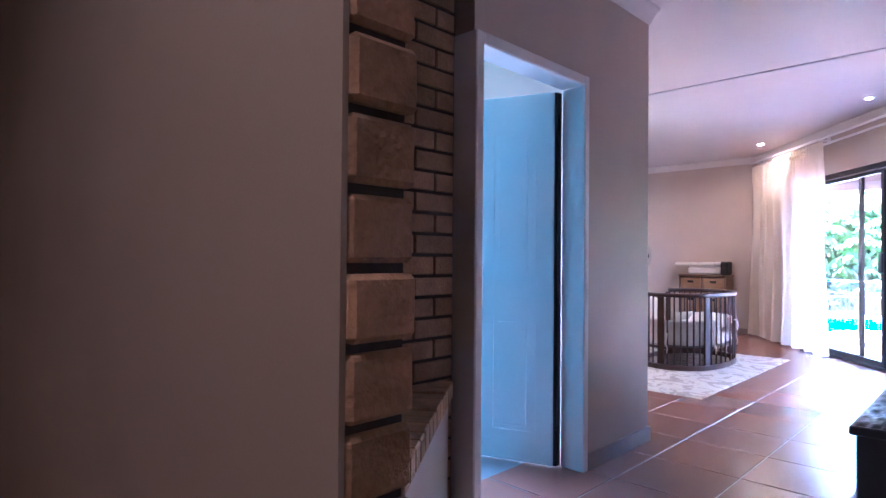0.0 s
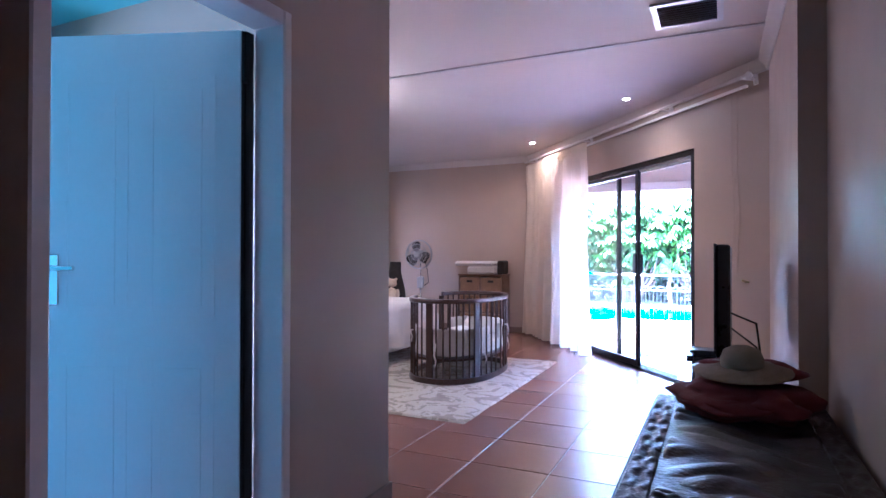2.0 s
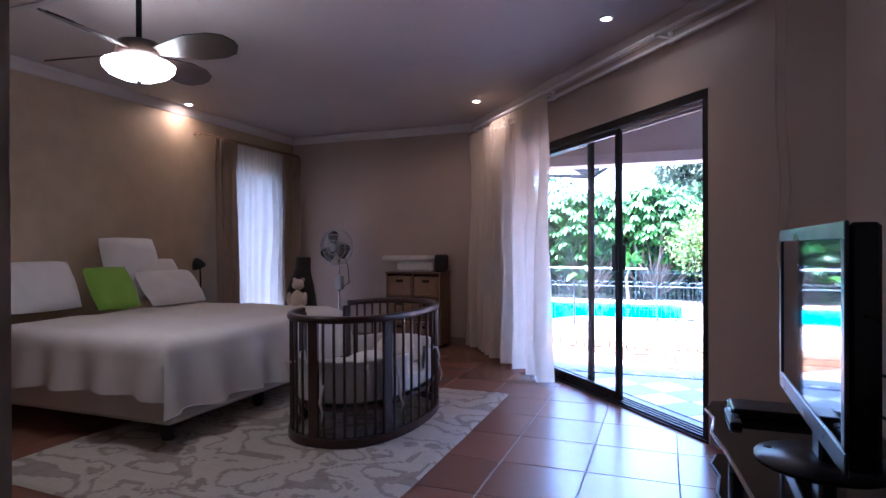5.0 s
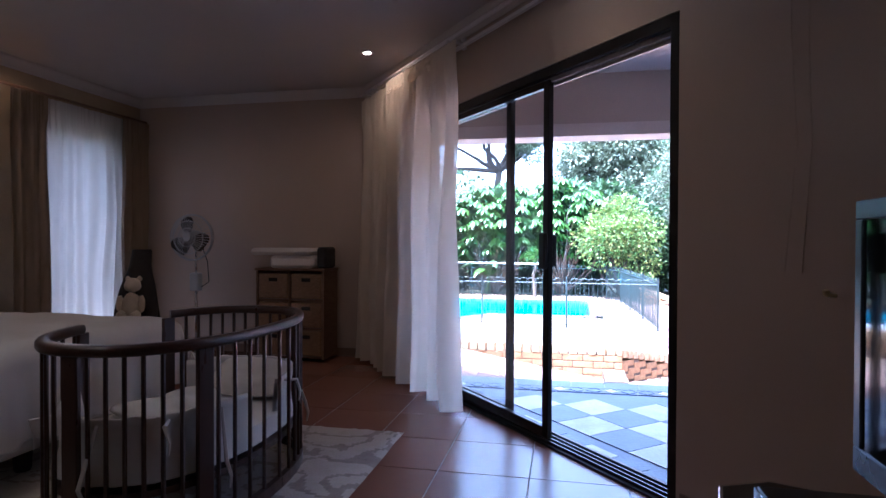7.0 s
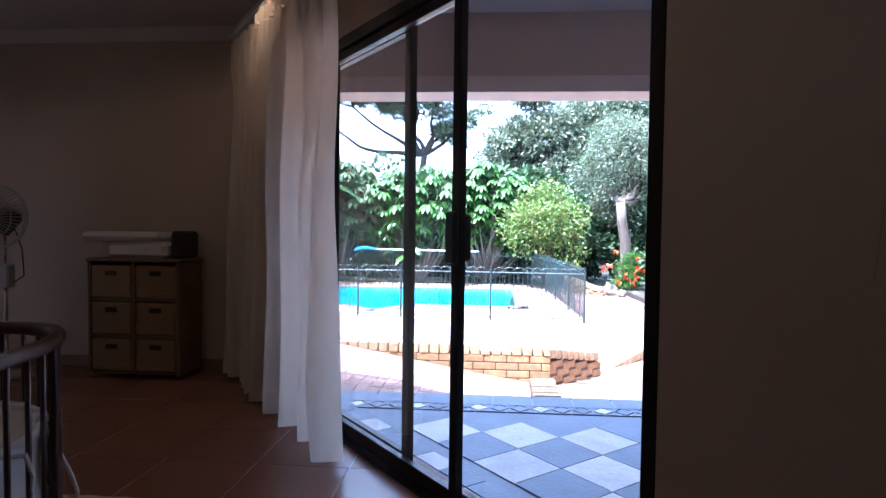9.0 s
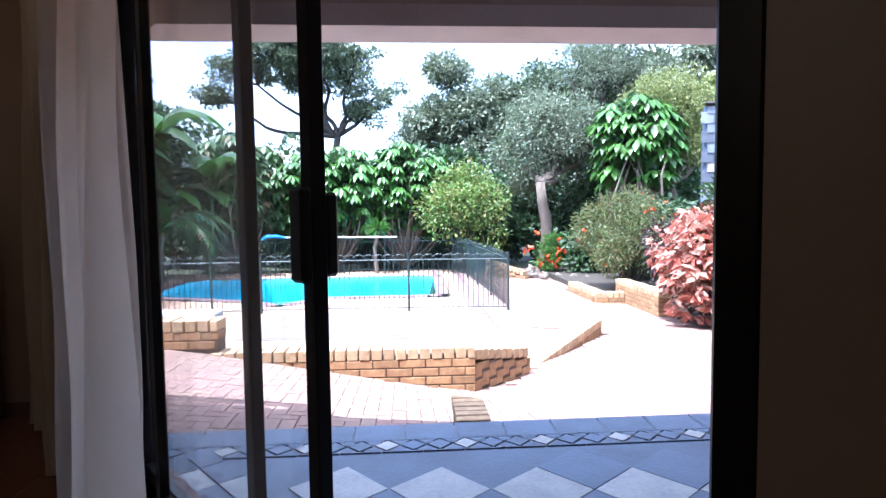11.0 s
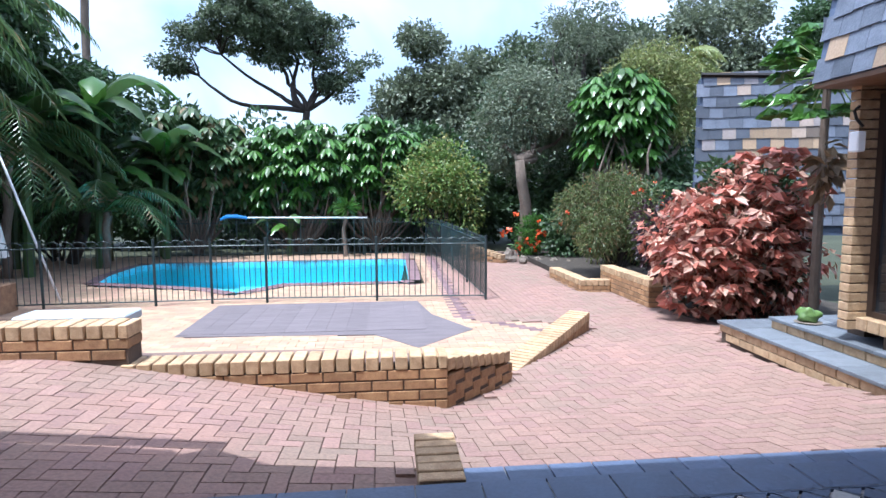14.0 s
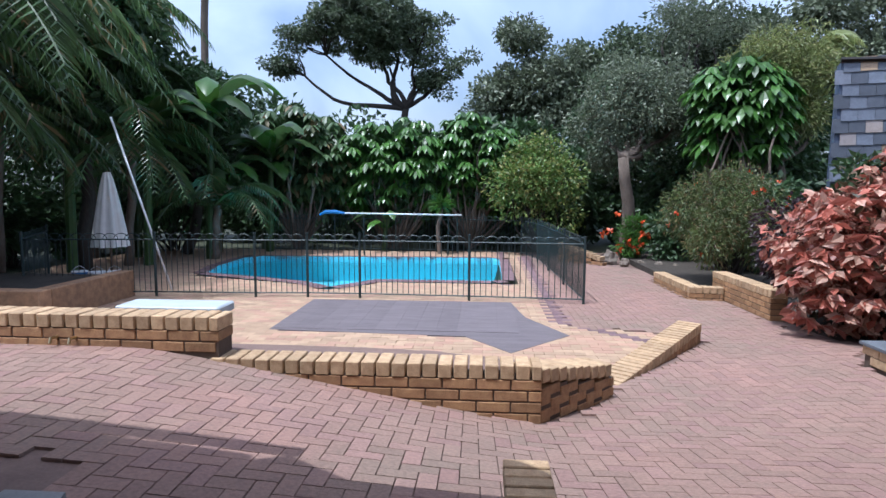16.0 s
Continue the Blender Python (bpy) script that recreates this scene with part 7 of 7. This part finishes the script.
for k in range(40):
    x, y = -1.55 + 0.13 * k, patio_y(-1.55 + 0.13 * k) - 0.265
    for dx, dy, rot in ((0, 0, 45),):
        m = Matrix.Translation((x, y, PATIO)) @ Matrix.Rotation(radians(rot), 4, "Z")
        part("border_tile", Build().box(-0.041, 0.041, -0.041, 0.041, -0.012, 0.0, m), (SLATE_PALE, SLATE, SLATE)[(k * 5) % 3], patio_ob)
    for s in (-1, 1):
        part("border_tile", Build().add([(x + 0.012, y + s * 0.062, PATIO - 0.001), (x + 0.118, y + s * 0.062, PATIO - 0.001), (x + 0.065, y + s * 0.008, PATIO - 0.001)], [(0, 1, 2) if s < 0 else (0, 2, 1)]), SLATE, patio_ob)
for k in range(26):
    for off in (0.195, 0.335):
        x0, x1 = -1.6 + 0.2 * k, -1.6 + 0.2 * k + 0.194
        part("border_strip", Build().box(x0, x1, patio_y(x0) - off - 0.007, patio_y(x0) - off + 0.002, PATIO - 0.012, PATIO), SLATE, patio_ob)
DS = 0.30
for i in range(-12, 18):
    for j in range(-12, 14):
        c = Vector((0.28, 6.30, 0)) + Matrix.Rotation(radians(40), 3, "Z") @ Vector((i * DS, j * DS, 0))
        if c.y > patio_y(c.x) - 0.56 or (SITE @ c - P0).dot(DN) < 0.62 or c.x < -2.8 or c.x > 5 or c.y < 2:
            continue
        if c.y > patio_y(c.x) - 0.36 - DS * 0.72:
            continue
        m = Matrix.Translation((c.x, c.y, PATIO)) @ Matrix.Rotation(radians(40), 4, "Z")
        part("slate_tile", Build().box(-DS / 2 + 0.003, DS / 2 - 0.003, -DS / 2 + 0.003, DS / 2 - 0.003, -0.012, 0.0, m), SLATE if (i + j) % 2 else SLATE_PALE, patio_ob)
fieldb = Build()
fieldb.prism([(-1.6, 6.6), (-1.6, patio_y(-1.6) - 0.35), (5, patio_y(5) - 0.35), (5, 2.2), (1.3, 2.2), (1.3, 3.9), site_xy(dw(-0.3, 0.2)), site_xy(dw(2.9, 0.2))], PATIO - 0.012, PATIO - 0.006)
tagged(part("slate_infill", fieldb, SLATE, patio_ob), "shade-blue slate cuts filling the patio edges", "", "", "stuff")
PM = Matrix.Translation((*site_xy(P0), 0)) @ SM.to_3x3().to_4x4()
for k in range(14):
    s0 = -0.35 + 0.21 * k
    for o in (0.30, 0.42):
        part("slate_tile", Build().box(s0, s0 + 0.205, o - 0.055, o + 0.055, PATIO - 0.005, PATIO + 0.001 + 0.0005 * (k % 2), PM), SLATE if (k + (o > 0.4)) % 3 else SLATE_PALE, patio_ob)

# face bricks indoors
chim = bpy.data.objects["wall_chimney"]
bm_full = Build().box(0, 0.012, 0, 0.218, 0, 0.073, None, 0.003).mesh("brick", BRICK_IN)
CO = 0.087
for r in range(31):
    z = 0.008 + r * CO
    y = -0.262 - 0.229 * (1 if r % 2 else 0.5)
    first = -0.262
    while first > -1.6:
        nxt = max(y if first == -0.262 else first - 0.229, -1.612)
        w = first - nxt - 0.011
        if w > 0.2:
            ob = part("brick", bm_full, None, chim)
            ob.location = (-1.262, nxt + 0.0055, z)
        else:
            part("brick", Build().box(-1.262, -1.25, nxt + 0.0055, first - 0.0055, z, z + 0.073, None, 0.003), BRICK_IN, chim)
        first = nxt
endw = bpy.data.objects["wall_end"]
for r in range(29):
    z = 0.004 + r * 0.0925
    part("brick", Build().box(-0.17, -0.056 + 0.003 * ((r * 7) % 3), -1.702, -1.600, z, z + 0.080, None, 0.007), BRICK_IN, endw)

# ---- paving pieces ----
PW, PL = 0.094, 0.188
red_parts, red_rest = [], Build()
path_poly = [(1.02, 12.45), (2.3, 12.2), (2.45, 11.85), (1.0, 10.05), (0.6, 9.2), (0.28, 9.1), (-2.0, 9.1), (-2.0, 9.16), (-7.4, 9.2), (-7.4, 7.6), (-1.9, 7.5), (-1.62, 7.08), (-0.02, 7.08), (-0.02, 7.6), (0.2, 7.6), (0.2, 7.55), (6.3, 7.62), (6.3, 8.0), (3.34, 8.2), (3.36, 10.7), (3.8, 11.4), (3.65, 13.1), (3.62, 14.4), (3.1, 14.5), (3.05, 16.4), (3.6, 17.6), (2.6, 18.6), (1.6, 19.4), (1.0, 18), (1.0, 14.0)]


def paver(x, y, ang, L, w, zf, mat, parent, target):
    m = Matrix.Translation((x, y, zf(x, y))) @ Matrix.Rotation(ang, 4, "Z")
    e = 0.003
    h = 0.0025 * noise.noise(Vector((x * 9, y * 9, 1)))
    cs = [m @ Vector(p) for p in ((-L / 2 + e, -w / 2 + e, 0), (L / 2 - e, -w / 2 + e, 0), (L / 2 - e, w / 2 - e, 0), (-L / 2 + e, w / 2 - e, 0))]
    top = [Vector((p.x, p.y, zf(p.x, p.y) + h)) for p in cs]
    cen = Vector((x, y, 0))
    low = [Vector((p.x + (p.x - x) * 0.03, p.y + (p.y - y) * 0.03, p.z - 0.014)) for p in top]
    fs = [(0, 1, 2, 3), (4, 5, 1, 0), (5, 6, 2, 1), (6, 7, 3, 2), (7, 4, 0, 3)]
    if target is None:
        part("paver", Build().add(top + low, fs), mat, parent)
    else:
        target.add(top + low, fs)


bed_ob = bpy.data.objects["paving_bed"]
count = 0
HR = radians(1)
cosr, sinr = math.cos(HR), math.sin(HR)
# herringbone laid cell by cell: column c, row r of a quarter pattern
for c in range(-100, 130):
    for r in range(-100, 130):
        k = (c - r) % 4
        if k == 0:
            u, v, ang = (c + 1.0) * PW, (r + 0.5) * PW, 0.0
        elif k == 2:
            u, v, ang = (c + 0.5) * PW, (r + 0.0) * PW, math.pi / 2
        else:
            continue
        x, y = 0.4 + u * cosr - v * sinr, 11.0 + u * sinr + v * cosr
        if not in_poly(x, y, path_poly):
            continue
        zf = lambda a, b_: paving_z(a, b_)
        if y < 9.0 and -0.9 < x < 2.2 and count < 300:
            paver(x, y, HR + ang, PL, PW, zf, PAVER_RED, bed_ob, None)
            count += 1
        else:
            paver(x, y, HR + ang, PL, PW, zf, PAVER_RED, bed_ob, red_rest)
tagged(part("red_pavers", red_rest, PAVER_RED), "red clay pavers in herringbone, weathered", "pavers", "", "stuff")
yel, blu = Build(), Build()
deck_poly, back_poly = DECK_AREA, BACK_AREA
fz = lambda a, b_: DECK
for r in range(0, 110):
    y = 9.4 + r * 0.108
    for c in range(0, 57):
        x = -9.3 + c * 0.214 + (0.107 if r % 2 else 0)
        if in_poly(x, y, GP) and in_poly(x + 0.1, y, GP) and in_poly(x - 0.1, y, GP):
            continue
        if in_poly(x, y, deck_poly) or in_poly(x, y, back_poly):
            band = (0.78 < x < 1.02 and y > 12.75) or (x > 0.30 and x < 0.52 and y > 15.6) or (x >= 0.85 and abs((x - 0.9) + (y - 12.75)) < 0.16)
            paver(x, y, 0.0, 0.214, 0.108, fz, None, None, blu if band else yel)
tagged(part("yellow_pavers", yel, PAVER_YEL), "yellow clay pavers round the pool", "pavers", "", "stuff")
tagged(part("dark_pavers", blu, PAVER_BLUE), "dark blue-grey paver bands beside the pool", "pavers", "", "stuff")
